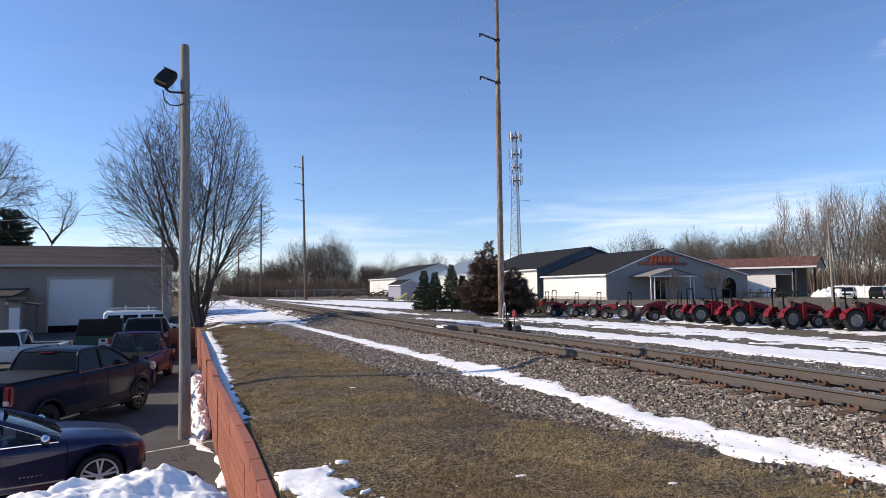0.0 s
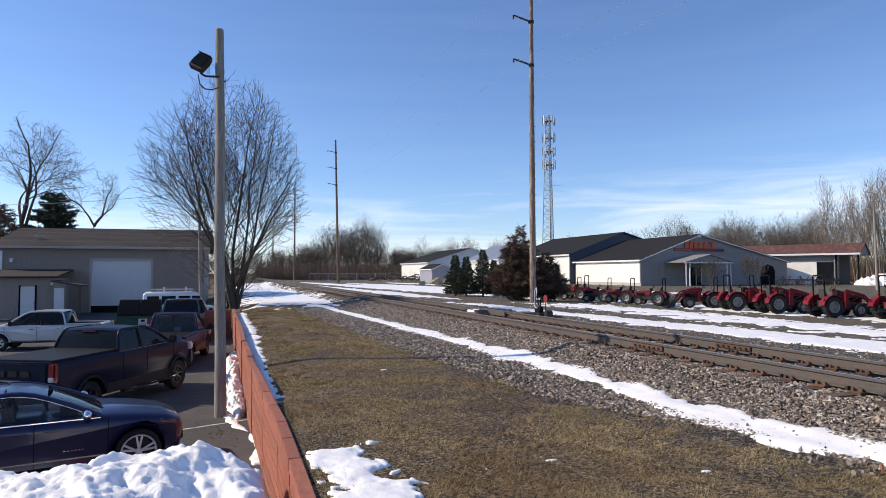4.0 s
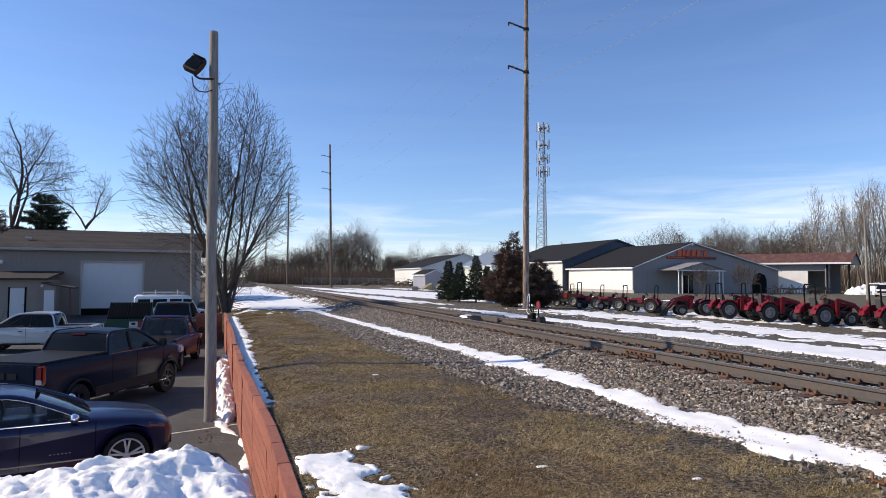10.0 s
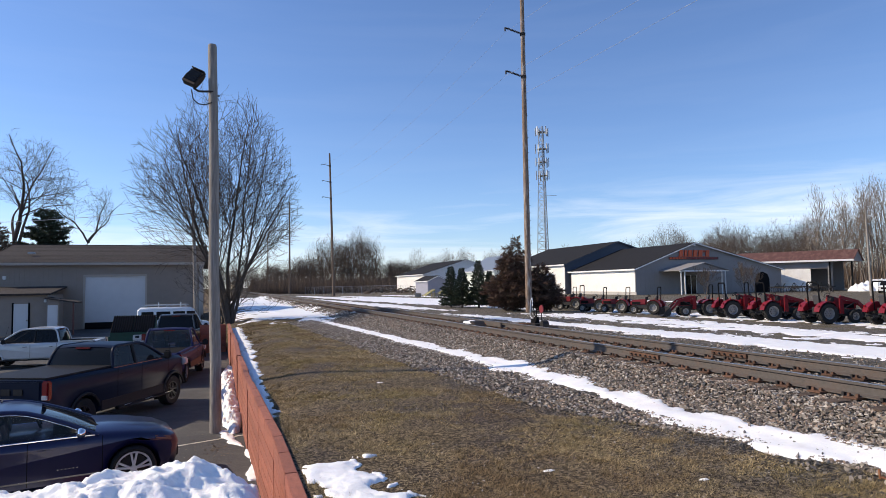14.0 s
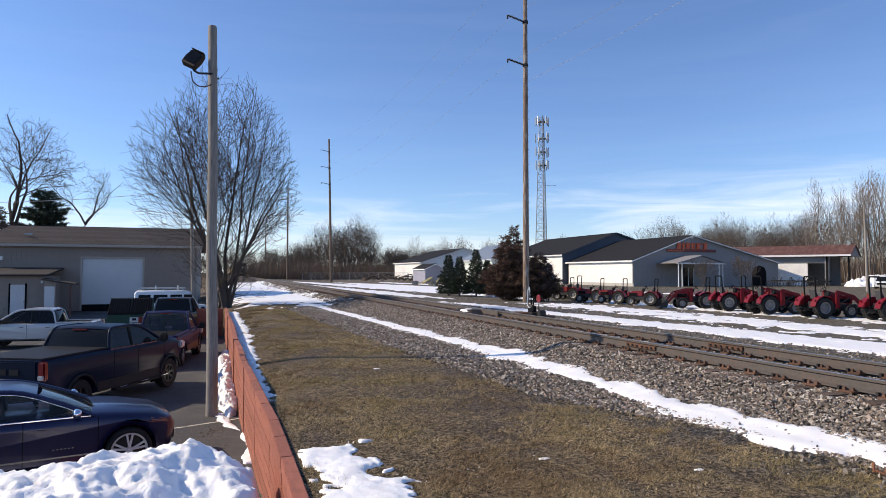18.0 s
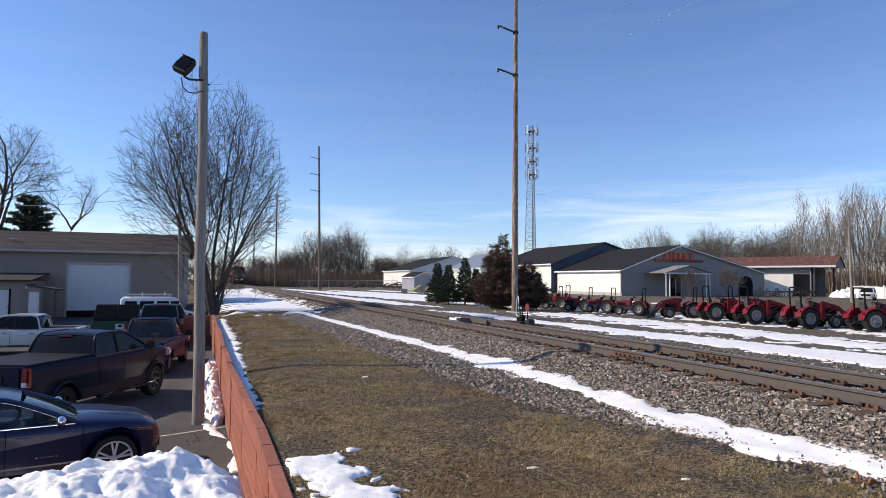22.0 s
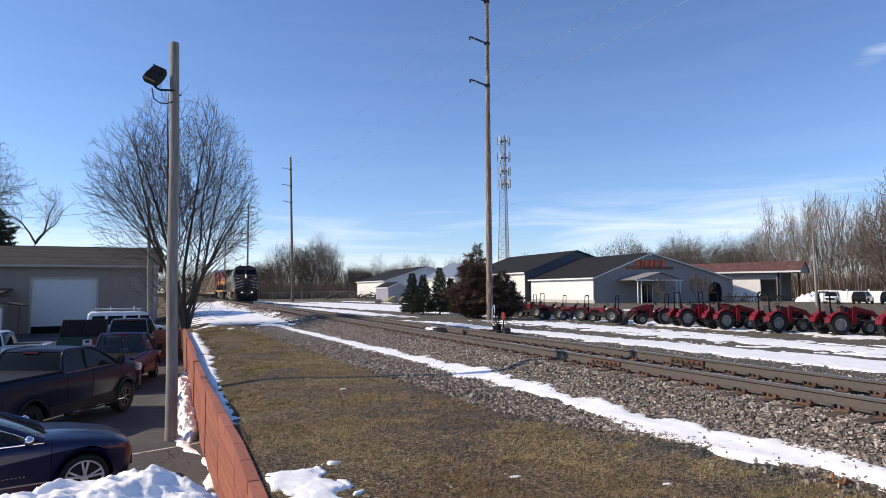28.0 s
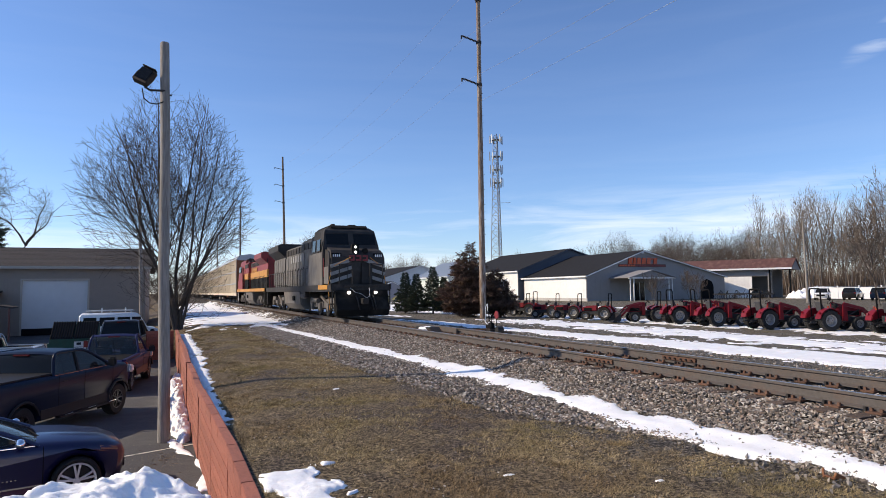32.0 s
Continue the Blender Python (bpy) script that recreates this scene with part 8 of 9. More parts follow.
def auto_rack():
    L = thing("auto_rack_wagon", pose(0, 0, 0), "tall enclosed beige car-carrier wagon with slatted sides", "wagon", "train")
    n = 27.6
    part("deck", B((-n / 2, 0, 1.15), (n - 1.2, 2.9, 0.3)), "rust", L, "rusty underframe")
    part("side_wall", B((-n / 2, -1.45, 3.2), (n - 1.4, 0.06, 3.9)), "rack", L)
    part("side_wall", B((-n / 2, 1.45, 3.2), (n - 1.4, 0.06, 3.9)), "rack", L)
    part("roof", PR([(-1.52, 5.1), (-1.2, 5.55), (0, 5.72), (1.2, 5.55), (1.52, 5.1), (1.2, 5.0), (-1.2, 5.0)], -n / 2 + 0.6, n / 2 - 0.6), "galv", L, "corrugated grey roof").matrix_basis = pose(-n / 2, 0, 0, 0, 0, 90)
    k = 22
    for s in (-1, 1):
        for i in range(k + 1):
            part("upright", B((-0.75 - (n - 1.5) * i / k, s * 1.51, 3.2), (0.12, 0.08, 3.9)), "rack", L)
        for z in (2.35, 3.75):
            part("rail_strip", B((-n / 2, s * 1.5, z), (n - 1.4, 0.05, 0.14)), "galv", L)
        part("sill", B((-n / 2, s * 1.47, 1.15), (n - 1.0, 0.08, 0.34)), "rack", L)
    for x in (-0.72, -n + 0.72):
        part("end_door", B((x, 0, 3.2), (0.08, 2.9, 3.9)), "rust", L, "rust-brown end doors")
        part("ladder", B((x + (0.06 if x > -5 else -0.06), 1.2, 3.0), (0.04, 0.4, 3.2)), "galv", L)
    for cx in (-2.6, -n + 2.6):
        tr = part("truck_frame", B((cx, -1.0, 0.55), (2.4, 0.16, 0.3), bevel=0.05), "tank", L)
        part("side_frame", B((cx, 1.0, 0.55), (2.4, 0.16, 0.3), bevel=0.05), "tank", tr)
        for dx in (-0.87, 0.87):
            train_wheel(tr, cx + dx, 0.42)
    part("coupler", B((0.0, 0, 0.86), (1.2, 0.3, 0.28)), "rust", L)
    return L


RACKS = [auto_rack()]
for k in range(6):
    RACKS.append(copy_thing(RACKS[0], pose(0, 0, 0)))


# ---- yard details ----
def switch_stand():
    s = thing("switch_stand", pose(11.35, 21.6, 1.2), "rusty iron switch stand beside the far rail", "switch stand", kind="")
    part("base", B((0, 0, 0.12), (0.55, 0.8, 0.12), bevel=0.02), "iron", s)
    for y in (-0.27, 0.27):
        part("head_block", B((-0.35, y, -0.05), (2.1, 0.23, 0.24), bevel=0.015), "tie", s, "long dark timber under the stand")
    part("stand", PR([(-0.11, 0.15), (0.11, 0.15), (0.05, 0.42), (-0.05, 0.42)], -0.10, 0.10, bevel=0.02), "dark", s)
    part("target_mast", R((0, 0, 0.4), (0, 0, 0.7), 0.02), "dark", s)
    part("target", R((-0.02, -0.42, 0.72), (0.02, -0.42, 0.72), 0.15, seg=14), "sign_red", s, "small red target disc")
    part("target_rod", R((0, -0.42, 0.15), (0, -0.42, 0.6), 0.018, seg=6), "dark", s)
    part("lever", pipe(bmesh.new(), [(0, -0.1, 0.25), (0, 0.18, 0.5), (0, 0.24, 0.95)], 0.022, 6), "dark", s, "black throw lever")
    part("latch_box", B((0, 0.15, 0.25), (0.2, 0.3, 0.16), bevel=0.02), "dark", s)
    part("hoop", pipe(bmesh.new(), [(0.05, 0.30, 0.25), (0.05, 0.62, 0.42), (0.05, 0.56, 1.0), (0.05, 0.42, 1.12), (0.05, 0.36, 0.8)], 0.016, 6), "trim", s, "pale bent bar")
    part("rod", R((-1.9, 0.0, 0.16), (0, 0, 0.16), 0.025, seg=6), "rust", s)
    part("counter_sheave", R((-0.12, -0.62, 0.16), (0.12, -0.62, 0.16), 0.14, seg=14), "iron", s)


switch_stand()


def frog():
    """Bolted casting between the rails, packed with old snow."""
    y = 22.4
    f = part("frog", PR([(-0.9, 0.0), (0.9, 0.0), (0.7, 0.16), (-0.6, 0.17)], -0.22, 0.22, bevel=0.02), "iron", TRACK, "dark bolted rail casting")
    f.matrix_basis = pose(9.05, y, RAIL_Z - 0.19, 0, 0, 90)
    for k in range(8):
        part("bolt", R((-0.75 + 0.2 * k, -0.27, 0.09), (-0.75 + 0.2 * k, -0.20, 0.09), 0.03, seg=6), "rust", f)
    for x, ln in ((RAIL_X[0] + 0.14, 4.2), (RAIL_X[1] - 0.14, 4.2)):
        part("guard_rail", B((x, y, RAIL_Z - 0.09), (0.06, ln, 0.16), bevel=0.012), "rail", TRACK, "short guard rail")
    snow_sheet("snow_patch", lambda x, yy: 0.24 - math.hypot((x - 9.0) * 1.2, (yy - y) * 0.5), 8.5, 9.42, y - 0.9, y + 0.9, 0.04, 0.06, "lump of old snow on the rail casting", 2.2, 0.10, 0.04, lambda x, yy: RAIL_Z - 0.07)


frog()


def chain_fence(x0, y0, x1, y1, h, step, label, material="galv", mesh=True):
    a, b = Vector((x0, y0, 0)), Vector((x1, y1, 0))
    f = thing("chain_link_fence", pose(0, 0, 0), label, "fence")
    n = max(1, int((b - a).length / step))
    for i in range(n + 1):
        p = a.lerp(b, i / n)
        z = float(gz(p.x, p.y))
        part("post", R((p.x, p.y, z), (p.x, p.y, z + h), 0.04, seg=6), material, f)
    za, zb = float(gz(x0, y0)), float(gz(x1, y1))
    part("top_rail", R((x0, y0, za + h), (x1, y1, zb + h), 0.03, seg=6), material, f)
    if mesh:
        segs = []
        ln = (b - a).length
        k = int(ln / 0.45)
        for i in range(k):
            for s in (0, 1):
                p, q = a.lerp(b, i / k), a.lerp(b, min(1, (i + h / 0.45) / k))
                if s:
                    p, q = q, p
                segs.append((p.x, p.y, za + 0.05, q.x, q.y, za + h, 0.010, 0.010))
        v, qd = tubes(segs, 3)
        bulk("mesh_wire", v, qd, material, f, "grey wire mesh")["kind"] = "stuff"


chain_fence(24.5, 196, 58, 176, 2.2, 3.0, "long chain-link fence in front of the woods")
chain_fence(96, 70, 112, 58, 1.9, 3.5, "short chain-link fence before the shed")


def white_fence():
    f = thing("white_fence", pose(0, 0, 0), "white vinyl privacy fence beyond the parked cars", "fence")
    a, b = Vector((95.4, 69.0, 0)), Vector((101, 36, 0))
    n = 11
    ang = math.atan2(b.y - a.y, b.x - a.x)
    for i in range(n + 1):
        p = a.lerp(b, i / n)
        part("post", B((p.x, p.y, 1.75), (0.16, 0.16, 2.1), bevel=0.02), "fence_white", f)
        if i < n:
            q = a.lerp(b, (i + 0.5) / n)
            part("panel", B((q.x, q.y, 1.65), ((b - a).length / n - 0.16, 0.06, 1.75), Euler((0, 0, ang))), "fence_white", f)


white_fence()
heap("snow_mound", 103, 74, 6.5, 3.0, 1.9, "big dirty snow pile ploughed up by the shed", 0.2, 4.4, 0.7, 0.22)


def junk(x, y, z, kind, label, seed):
    rng = random.Random(seed)
    if kind == "log":
        t = thing("log_pile", pose(x, y, z), label, "log pile")
        for i in range(70):
            x0 = rng.uniform(-6, 6)
            top = 1.9 * (1 - (x0 / 6.5) ** 2)
            z0, a = rng.uniform(0.15, max(0.3, top)), rng.uniform(0, 6.28)
            d = Vector((math.cos(a), math.sin(a) * 0.5, rng.uniform(-0.25, 0.35))) * rng.uniform(0.5, 1.6)
            c = Vector((x0, rng.uniform(-0.7, 0.7), z0))
            part("log", R(c - d * 0.5, c + d * 0.5, rng.uniform(.06, .2), seg=6), "pole_dark" if i % 3 else "bark", t)
    elif kind == "crate":
        t = thing("pallet_stack", pose(x, y, z, 0, 0, rng.uniform(-30, 30)), label, "pallet stack")
        for i in range(5):
            pl = part("pallet", B((0, 0, 0.1 + 0.15 * i), (1.2, 1.0, 0.03)), "pole_wood", t)
            for k in (-0.45, 0, 0.45):
                part("runner", B((0, k, 0.03 + 0.15 * i), (1.2, 0.09, 0.1)), "pole_wood", pl)
    elif kind == "ramp":
        t = thing("timber_ramp", pose(x, y, z, 0, 0, rng.uniform(-40, 40)), label, "ramp")
        for s in (-1, 1):
            part("rail", B((0, s * 0.6, 0.75), (2.4, 0.12, 0.16), Euler((0, -0.5, 0)), 0.01), "olive_wood", t)
            part("post", B((0.95, s * 0.6, 0.6), (0.12, 0.12, 1.2), bevel=0.01), "olive_wood", t)
        for k in range(7):
            part("plank", B((-0.9 + 0.3 * k, 0, 0.32 + 0.165 * k), (0.22, 1.3, 0.05), Euler((0, -0.5, 0))), "olive_wood", t)
    elif kind == "implement":
        t = thing("farm_implement", pose(x, y, z, 0, 0, rng.uniform(0, 180)), label, "farm implement")
        for i in range(7):
            part("tine", pipe(bmesh.new(), [(-1.5 + 0.5 * i, 0, 0.9), (-1.5 + 0.5 * i, 0.35, 0.6), (-1.5 + 0.5 * i, 0.15, 0.05)], 0.035, 5), "iron", t)
        part("toolbar", B((0, 0, 0.9), (3.6, 0.14, 0.14)), "iron", t)
        part("hitch", pipe(bmesh.new(), [(-0.5, 0, 0.9), (0, -0.7, 0.7), (0.5, 0, 0.9), (0, 0, 1.5), (0, -0.7, 0.7)], 0.04, 5), "iron", t)
    return t


junk(43, 168, 0.7, "log", "long heap of dark logs and brush by the fence", 1)
junk(49, 158, 0.7, "log", "heap of dark logs and old posts", 2)
for i, (x, y) in enumerate(((36.6, 112), (38.6, 114.5), (40.4, 117), (35.4, 115), (41.8, 119.5))):
    junk(x, y, 0.62, "ramp" if i % 2 == 0 else "crate", "old olive timber ramp standing by the small shed" if i % 2 == 0 else "stack of old pallets by the small shed", i + 5)
for i in range(5):
    junk(86 + 0.9 * i, 78 - 0.9 * i, 0.78, "implement", "folded farm implement parked before the shed", 20 + i)
for i in range(4):
    junk(80.5 + 1.6 * i, 74.5 - 1.5 * i, 0.78, "implement", "dark farm implement standing on the yard", 40 + i)


def small_bare(x, y, z, h, seed, label):
    t = thing("bare_sapling", pose(x, y, z), label, "tree")
    tree_mesh("bare_sapling", grow(np.random.default_rng(seed), h, 0.5, 4, 3, (7, 5, 3), 0.05, 0.2, 0.4, 0.3, 0.1), "bark_far", t, 3, 0.015)


small_bare(68.2, 76, 0.75, 4.6, 61, "bare ornamental tree before the shop porch")
small_bare(77.5, 78, 0.75, 5.2, 62, "bare ornamental tree before the shop")
small_bare(80.5, 79, 0.75, 4.6, 63, "bare ornamental tree before the shop")
bare_tree(62, 27, 0.6, 14, 71, "bare tree with drooping boughs at the yard's far end", 1, 0.25, 0.6, 0.012)


def rusty_scrap():
    s = thing("rusty_scrap", pose(5.87, 4.27, float(gz(5.87, 4.27)) - 0.01), "small rusted iron scrap lying on the gravel", "scrap metal")
    part("plate", B((0, 0, 0.035), (0.16, 0.09, 0.012), Euler((0.3, 0.2, 0.5)), 0.003), "rust", s)
    part("plate", B((0.09, -0.03, 0.03), (0.10, 0.03, 0.05), Euler((0.1, 0.4, -0.4)), 0.003), "rust", s)
    part("bolt", R((-0.05, 0.03, 0.03), (-0.02, 0.06, 0.11), 0.012, seg=6), "rust", s)


rusty_scrap()


# ---- sleepers, spikes, stones and grass last ----
def make_ties():
    me = bpy.data.meshes.new("sleeper")
    bm = B((0, 0, 0), (2.6, 0.23, 0.18), bevel=0.015)
    bm.to_mesh(me)
    bm.free()
    me.materials.append(M["tie"])
    pm = bpy.data.meshes.new("tie_plate")
    bm = B((0, 0, 0), (0.36, 0.20, 0.025), bevel=0.004)
    for dx in (-0.11, 0.11):
        for dy in (-0.06, 0.06):
            box(bm, (dx, dy, 0.03), (0.035, 0.035, 0.045))
    bm.to_mesh(pm)
    bm.free()
    pm.materials.append(M["plate"])
    am = bpy.data.meshes.new("rail_anchor")
    bm = B((0, 0, 0), (0.17, 0.03, 0.035), bevel=0.008)
    box(bm, (-0.08, 0, 0.0), (0.03, 0.035, 0.05))
    bm.to_mesh(am)
    bm.free()
    am.materials.append(M["iron"])
    rng = random.Random(8)
    xc = sum(RAIL_X) / 2
    top = RAIL_Z - 0.205
    far = bmesh.new()
    for k in range(330):
        y = -4 + 0.53 * k
        m = pose(xc + rng.uniform(-0.05, 0.05), y + rng.uniform(-0.03, 0.03), top - 0.09 + rng.uniform(-0.008, 0.004), 0, 0, rng.uniform(-1.2, 1.2))
        if k < 110:
            t = new("sleeper", me)
            t.parent = TRACK
            t.matrix_basis = m
            for x in RAIL_X:
                p = new("tie_plate", pm)
                p.parent = t
                p.matrix_basis = m.inverted() @ pose(x, y, top + 0.012)
            if 0 < k < 80:
                for x in RAIL_X:
                    a = new("rail_anchor", am)
                    a.parent = t
                    a.matrix_basis = m.inverted() @ pose(x - 0.02, y + 0.15, top + 0.04)
        else:
            box(far, m.translation, (2.6, 0.23, 0.18))
    o = part("far_sleepers", far, "tie", TRACK)
    o["kind"] = "stuff"


make_ties()


def stone_variants(rng, n=16):
    out = []
    for k in range(n):
        # a sharp broken chip: the hull of a few points
        bm = bmesh.new()
        pts = rng.normal(size=(7, 3))
        pts /= np.linalg.norm(pts, axis=1, keepdims=True)
        pts *= (0.65 + 0.5 * rng.random((7, 1))) * (0.7 + 0.6 * rng.random(3)) * np.array([1.15, 1, 0.8])
        hv = [bm.verts.new(p) for p in pts]
        bmesh.ops.convex_hull(bm, input=hv)
        bmesh.ops.delete(bm, geom=[v for v in bm.verts if not v.link_faces], context="VERTS")
        bmesh.ops.triangulate(bm, faces=bm.faces)
        bmesh.ops.recalc_face_normals(bm, faces=bm.faces)
        bm.verts.index_update()
        co = np.array([v.co[:] for v in bm.verts])
        fc = np.array([[v.index for v in f.verts] for f in bm.faces])
        bm.free()
        out.append((co, fc))
    return out


def scatter_stones():
    rng = np.random.default_rng(21)
    kinds = stone_variants(rng)

    def batch(xy, size, material, name, label, sink=0.25, pieces=0):
        n = len(xy)
        z = gz(xy[:, 0], xy[:, 1])
        which = rng.integers(len(kinds), size=n)
        vs, fs, off = [], [], 0
        for k in range(len(kinds)):
            idx = np.where(which == k)[0]
            co, fc = kinds[k]
            m = len(idx)
            if not m:
                continue
            a = rng.random(m) * 2 * np.pi
            b = rng.normal(0, 0.6, m)
            ca, sa, cb, sb = np.cos(a), np.sin(a), np.cos(b), np.sin(b)
            rz_ = np.zeros((m, 3, 3))
            rz_[:, 0, 0], rz_[:, 0, 1], rz_[:, 1, 0], rz_[:, 1, 1], rz_[:, 2, 2] = ca, -sa, sa, ca, 1
            rx_ = np.zeros((m, 3, 3))
            rx_[:, 0, 0], rx_[:, 1, 1], rx_[:, 1, 2], rx_[:, 2, 1], rx_[:, 2, 2] = 1, cb, -sb, sb, cb
            rot = rz_ @ rx_
            s = size[idx]
            p = np.einsum("mij,vj->mvi", rot, co) * s[:, None, None]
            p[:, :, 0] += xy[idx, 0][:, None]
            p[:, :, 1] += xy[idx, 1][:, None]
            p[:, :, 2] += (z[idx] + s * (0.6 - sink))[:, None]
            vs.append(p.reshape(-1, 3))
            fs.append((fc[None] + (np.arange(m) * len(co))[:, None, None] + off).reshape(-1, 3))
            off += m * len(co)
        ob = bulk(name, np.concatenate(vs), np.concatenate(fs), material)
        ob.data.shade_flat()
        return ob

    # bank of ballast on the near side, thinning into the lawn
    n = 84000
    y = 1.5 + 34 * rng.random(n) ** 1.55
    strip = np.interp(y, (3, 5, 8, 12, 15, 20, 31, 42), (6.38, 6.25, 6.08, 6.2, 6.15, 5.93, 5.4, 5.1))
    spill = np.interp(y, (3, 5.5, 7, 9, 14, 34), (0.25, 0.35, 0.8, 1.5, 1.9, 1.9))
    x = np.where(rng.random(n) < 0.62, strip + 0.15 + (7.9 - strip - 0.15) * rng.random(n), strip - spill * rng.random(n) ** 1.5)
    keep = (np.abs(x - strip) > 0.25) | (rng.random(n) < 0.03)
    tied = ((y + 4) / 0.53 + 0.24) % 1 < 0.48
    keep &= ~((x > 7.35) & tied & (rng.random(len(x)) < 0.9))
    xy = np.stack([x, y], axis=1)[keep]
    size = 0.017 + 0.019 * rng.random(len(xy)) ** 1.5 + 0.0006 * xy[:, 1]
    tagged(batch(xy, size, "stone", "ballast", ""), "grey crushed-stone ballast along the track", "ballast", kind="stuff")
    # between and beyond the rails
    n = 28000
    y = 2 + 34 * rng.random(n) ** 1.5
    x = np.where(rng.random(n) < 0.5, 8.05 + 1.25 * rng.random(n), 9.6 + 2.0 * rng.random(n))
    on_tie = (np.abs(((y + 4) / 0.53) % 1 - 0.0) < 0.24) | (np.abs(((y + 4) / 0.53) % 1 - 1.0) < 0.24)
    keep = ~(on_tie & (x < 10.0) & (rng.random(n) < 0.92))
    xy = np.stack([x, y], axis=1)[keep]
    size = 0.017 + 0.022 * rng.random(len(xy)) + 0.0006 * xy[:, 1]
    tagged(batch(xy, size, "stone", "ballast", ""), "grey crushed-stone ballast between and beyond the rails", "ballast", kind="stuff")
    n = 16000
    y = 33 + 70 * rng.random(n) ** 1.4
    x = 6.3 + 5.0 * rng.random(n)
    xy = np.stack([x, y], axis=1)[(x < 7.3) | (x > 10.1)]
    size = 0.05 + 0.04 * rng.random(len(xy))
    tagged(batch(xy, size, "stone", "ballast", ""), "grey ballast further down the line", "ballast", kind="stuff")
    # coarse gravel of the yard
    n = 12000
    xy = np.stack([10.9 + 9 * rng.random(n) ** 1.3, 6 + 36 * rng.random(n)], axis=1)
    tagged(batch(xy, 0.016 + 0.034 * rng.random(n) ** 2, "stone", "yard_gravel", "", 0.3), "loose gravel on the yard beside the line", "gravel", kind="stuff")
    # small pebbles and crumbs strewn over the lawn and the car park's edge
    n = 5000
    y = 3 + 26 * rng.random(n) ** 1.8
    xy = np.stack([1.0 + 4.6 * rng.random(n) ** 0.7, y], axis=1)
    tagged(batch(xy, (0.005 + 0.008 * rng.random(n) ** 2) * (1 + 0.04 * y), "stone", "pebbles", "", 0.2), "small pebbles strewn over the dead lawn", "gravel", kind="stuff")
    n = 1100
    a, q = rng.random(n) * 2 * np.pi, np.abs(rng.normal(0, 0.55, n))
    xy = np.stack([-0.05 + q * np.cos(a) * 0.8, 13.9 + 1.5 * q * np.sin(a)], axis=1)
    xy = xy[xy[:, 0] < 0.5]
    crumbs = batch(xy, 0.008 + 0.02 * rng.random(len(xy)) ** 2, "soil_crumb", "soil_crumbs", "", 0.2)
    crumbs.location.z = 0.045
    tagged(crumbs, "crumbs of dark soil and grit round the pole's foot", "soil", kind="stuff")
    # the nearest stones, each one for itself
    meshes = []
    for co, fc in kinds[:8]:
        me = bpy.data.meshes.new("stone")
        me.from_pydata([tuple(map(float, c)) for c in co], [], [tuple(map(int, f)) for f in fc])
        me.materials.append(M["stone_piece"])
        meshes.append(me)
    bank = thing("ballast_bank", pose(0, 0, 0), "nearest loose stones of the ballast bank", "ballast", kind="structure")
    for k in range(300):
        x, y = 5.5 + 1.6 * rng.random(), 3.6 + 3.6 * rng.random()
        s = 0.02 + 0.022 * rng.random()
        o = new("stone", meshes[k % 8])
        o.parent = bank
        o.matrix_basis = Matrix.LocRotScale((x, y, float(gz(x, y)) + s * 0.55), Euler(tuple(rng.normal(0, 1.2, 3))), (s, s, s))


scatter_stones()


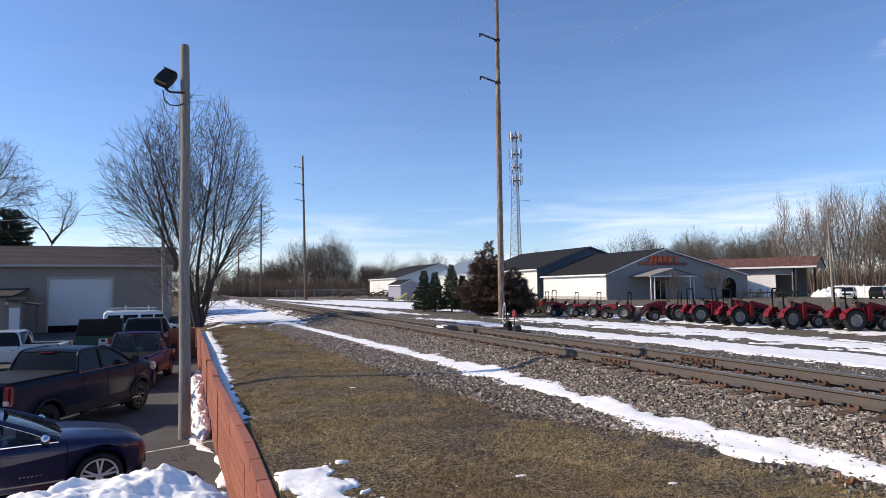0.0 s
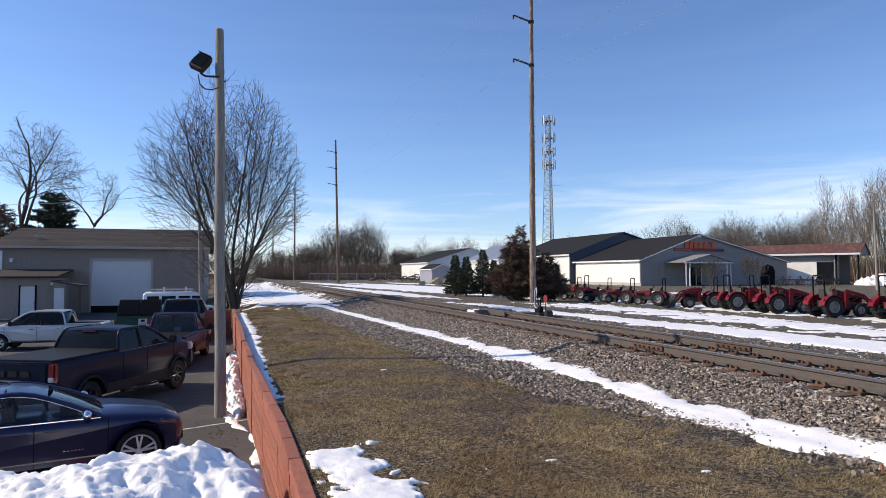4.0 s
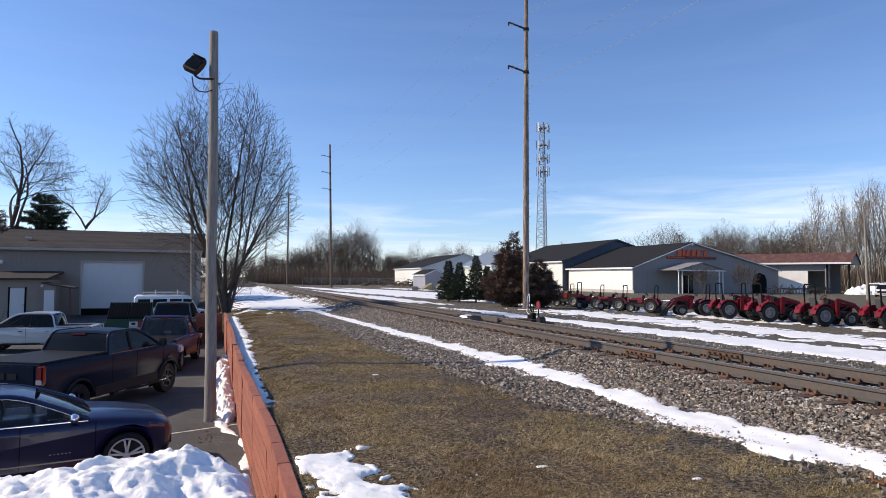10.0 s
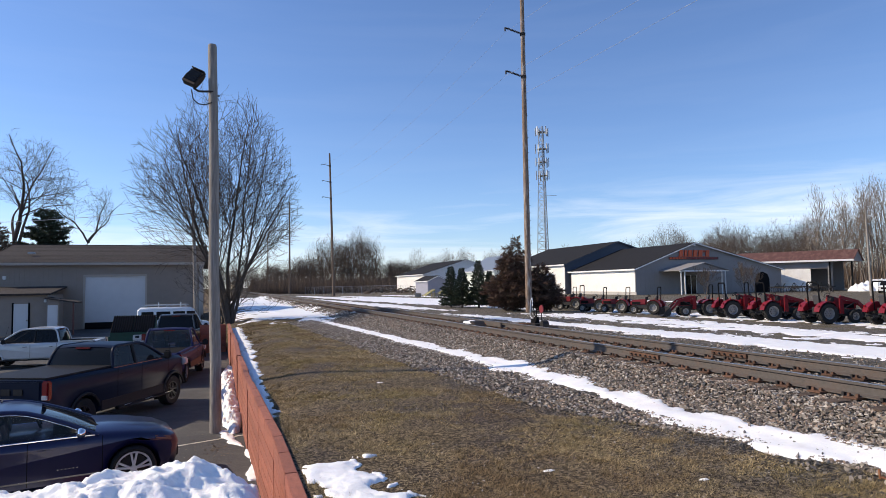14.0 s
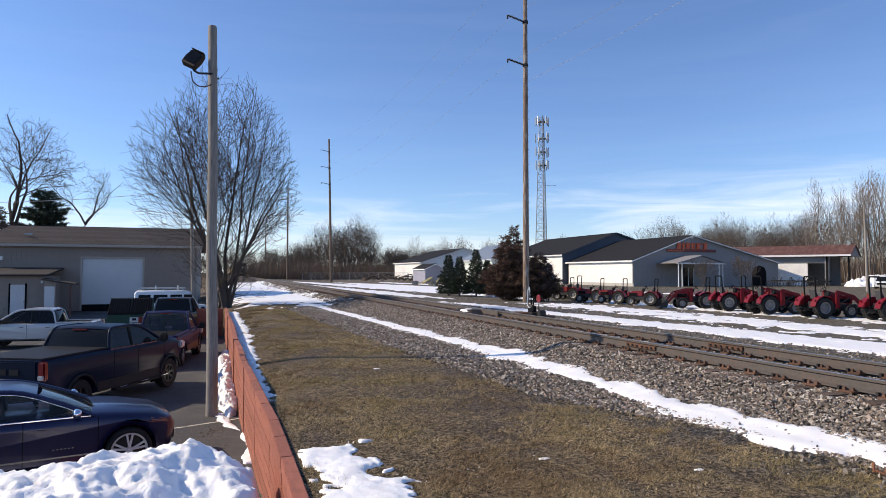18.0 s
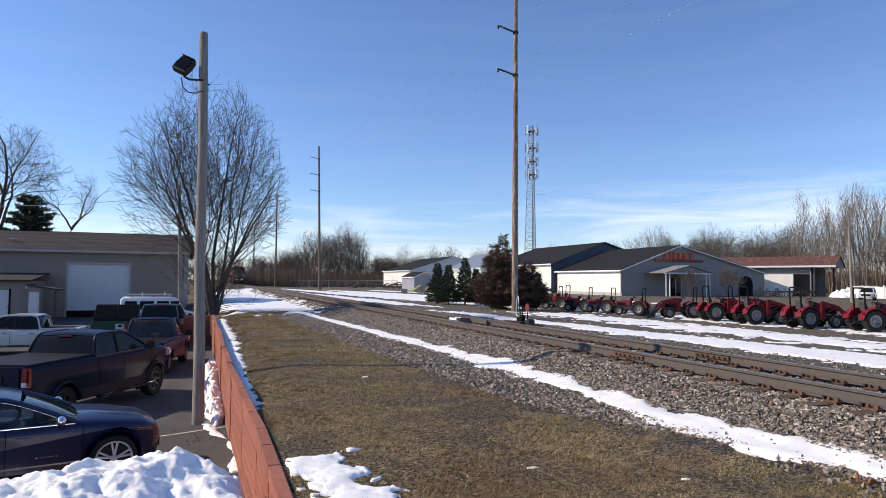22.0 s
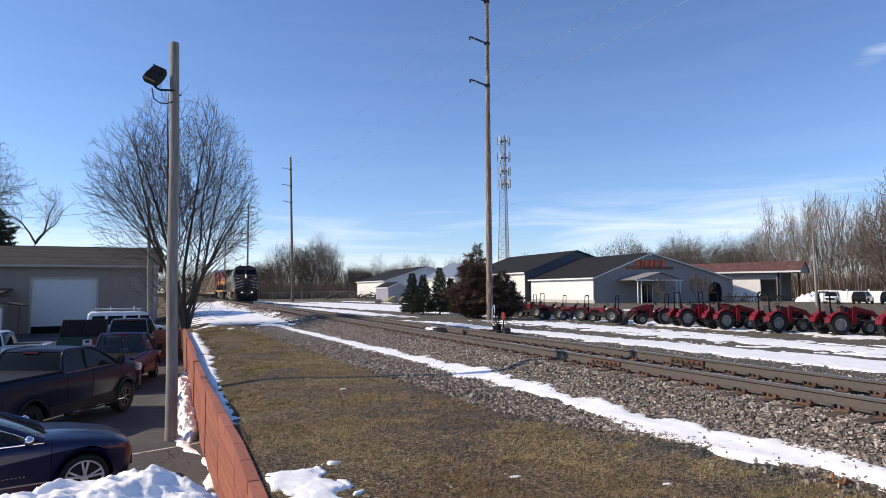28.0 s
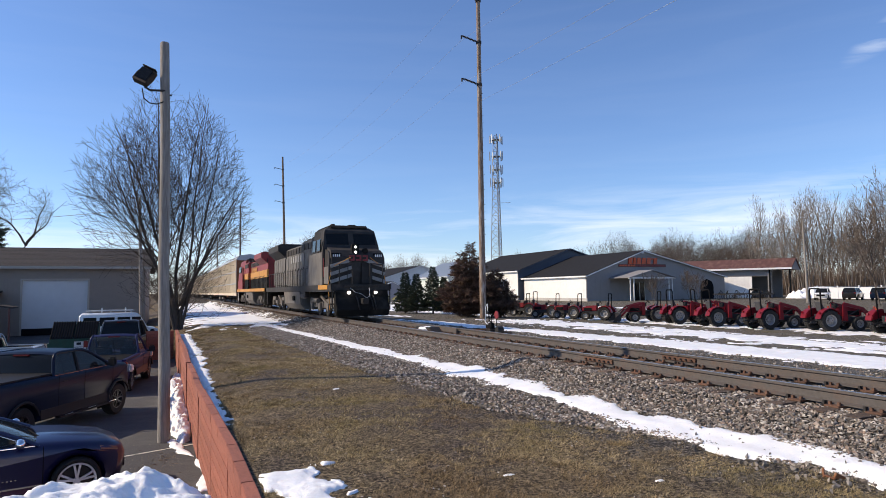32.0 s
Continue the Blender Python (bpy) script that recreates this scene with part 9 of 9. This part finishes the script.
def scatter_grass():
    """Matted dead grass: short leaning blades, thinner on the bare patches and towards the gravel, taller in tufts."""
    rng = np.random.default_rng(33)
    n = 1250000
    y = 2.8 + 35 * rng.random(n) ** 2.3
    x = 0.82 + 5.6 * rng.random(n)

    def field(k, seed):
        gx, gy = np.meshgrid(np.arange(0, 8, 0.1), np.arange(0, 40, 0.1), indexing="ij")
        f = np.array([[noise.noise(Vector((a * k, b * k, seed))) for b in gy[0]] for a in gx[:, 0]])
        return f[np.clip((x * 10).astype(int), 0, 79), np.clip((y * 10).astype(int), 0, 399)]

    clump = field(0.8, 3.0) + 0.5 * field(2.7, 8.0)
    edge = np.interp(y, (3, 5.5, 7, 9, 14, 36), (6.6, 6.3, 5.7, 5.0, 4.6, 4.1))
    keep = rng.random(n) < np.clip(0.6 + 1.3 * clump, 0.1, 1) * np.clip((edge + 0.5 * clump - x) / 0.9, 0.05, 1)
    keep &= ~((x < 1.7) & (y < 7.0) & (x > 0.95) & (rng.random(n) < 0.9))
    x, y, clump = x[keep], y[keep], clump[keep]
    n = len(x)
    m = n * 25 // 100
    centre = rng.integers(m, n, size=m // 30)
    pick = centre[rng.integers(len(centre), size=m)]
    x[:m], y[:m], clump[:m] = x[pick] + rng.normal(0, 0.03, m), y[pick] + rng.normal(0, 0.03, m), clump[pick]
    tuft = np.arange(n) < m
    z = gz(x, y) - 0.004
    ln = (0.024 + 0.038 * rng.random(n) ** 1.5 + 0.03 * np.clip(clump, 0, 1)) * (1 + 0.015 * y)
    rise = np.where(tuft, 0.45 + 0.45 * rng.random(n), 0.08 + 0.5 * rng.random(n) ** 1.5)
    a = rng.random(n) * 2 * np.pi
    w = (0.0010 + 0.0012 * rng.random(n)) * (1 + 0.10 * y)
    base = np.stack([x, y, z], axis=1)
    flat = np.sqrt(np.maximum(0.0, 1 - rise ** 2))
    tip = base + np.stack([np.cos(a) * flat, np.sin(a) * flat, rise], axis=1) * ln[:, None]
    side = np.stack([-np.sin(a) * w, np.cos(a) * w, 0.3 * w], axis=1)
    verts = np.stack([base - side, base + side, tip], axis=1).reshape(-1, 3)
    tagged(bulk("dead_grass", verts, np.arange(3 * n).reshape(-1, 3), "blade"), "short matted dead grass, straw-brown with grey-green tinges", "grass", kind="stuff")


scatter_grass()


# ---- what moves ----
def motions():
    """The train rolls down the line towards the camera, slowing a little."""
    xc = (RAIL_X[0] + RAIL_X[1]) / 2

    def front(t):
        u = 32.0 - t
        return 29.5 + 13.6 * u + 0.12 * min(u, 9.0) ** 2 + (2.16 * (u - 9.0) if u > 9 else 0)

    times = [0, 6, 12, 16, 19, 21, 22, 23, 24, 25, 26, 27, 28, 29, 30, 31, 32]
    walk(LEAD, [(t, pose(xc, front(t), RAIL_Z, 0, 0, -90)) for t in times])
    walk(SECOND, [(t, pose(xc, front(t) + 44.9, RAIL_Z, 0, 0, 90)) for t in times])
    for k, car in enumerate(RACKS):
        walk(car, [(t, pose(xc, front(t) + 45.0 + 28.0 * k, RAIL_Z, 0, 0, -90)) for t in times])


motions()
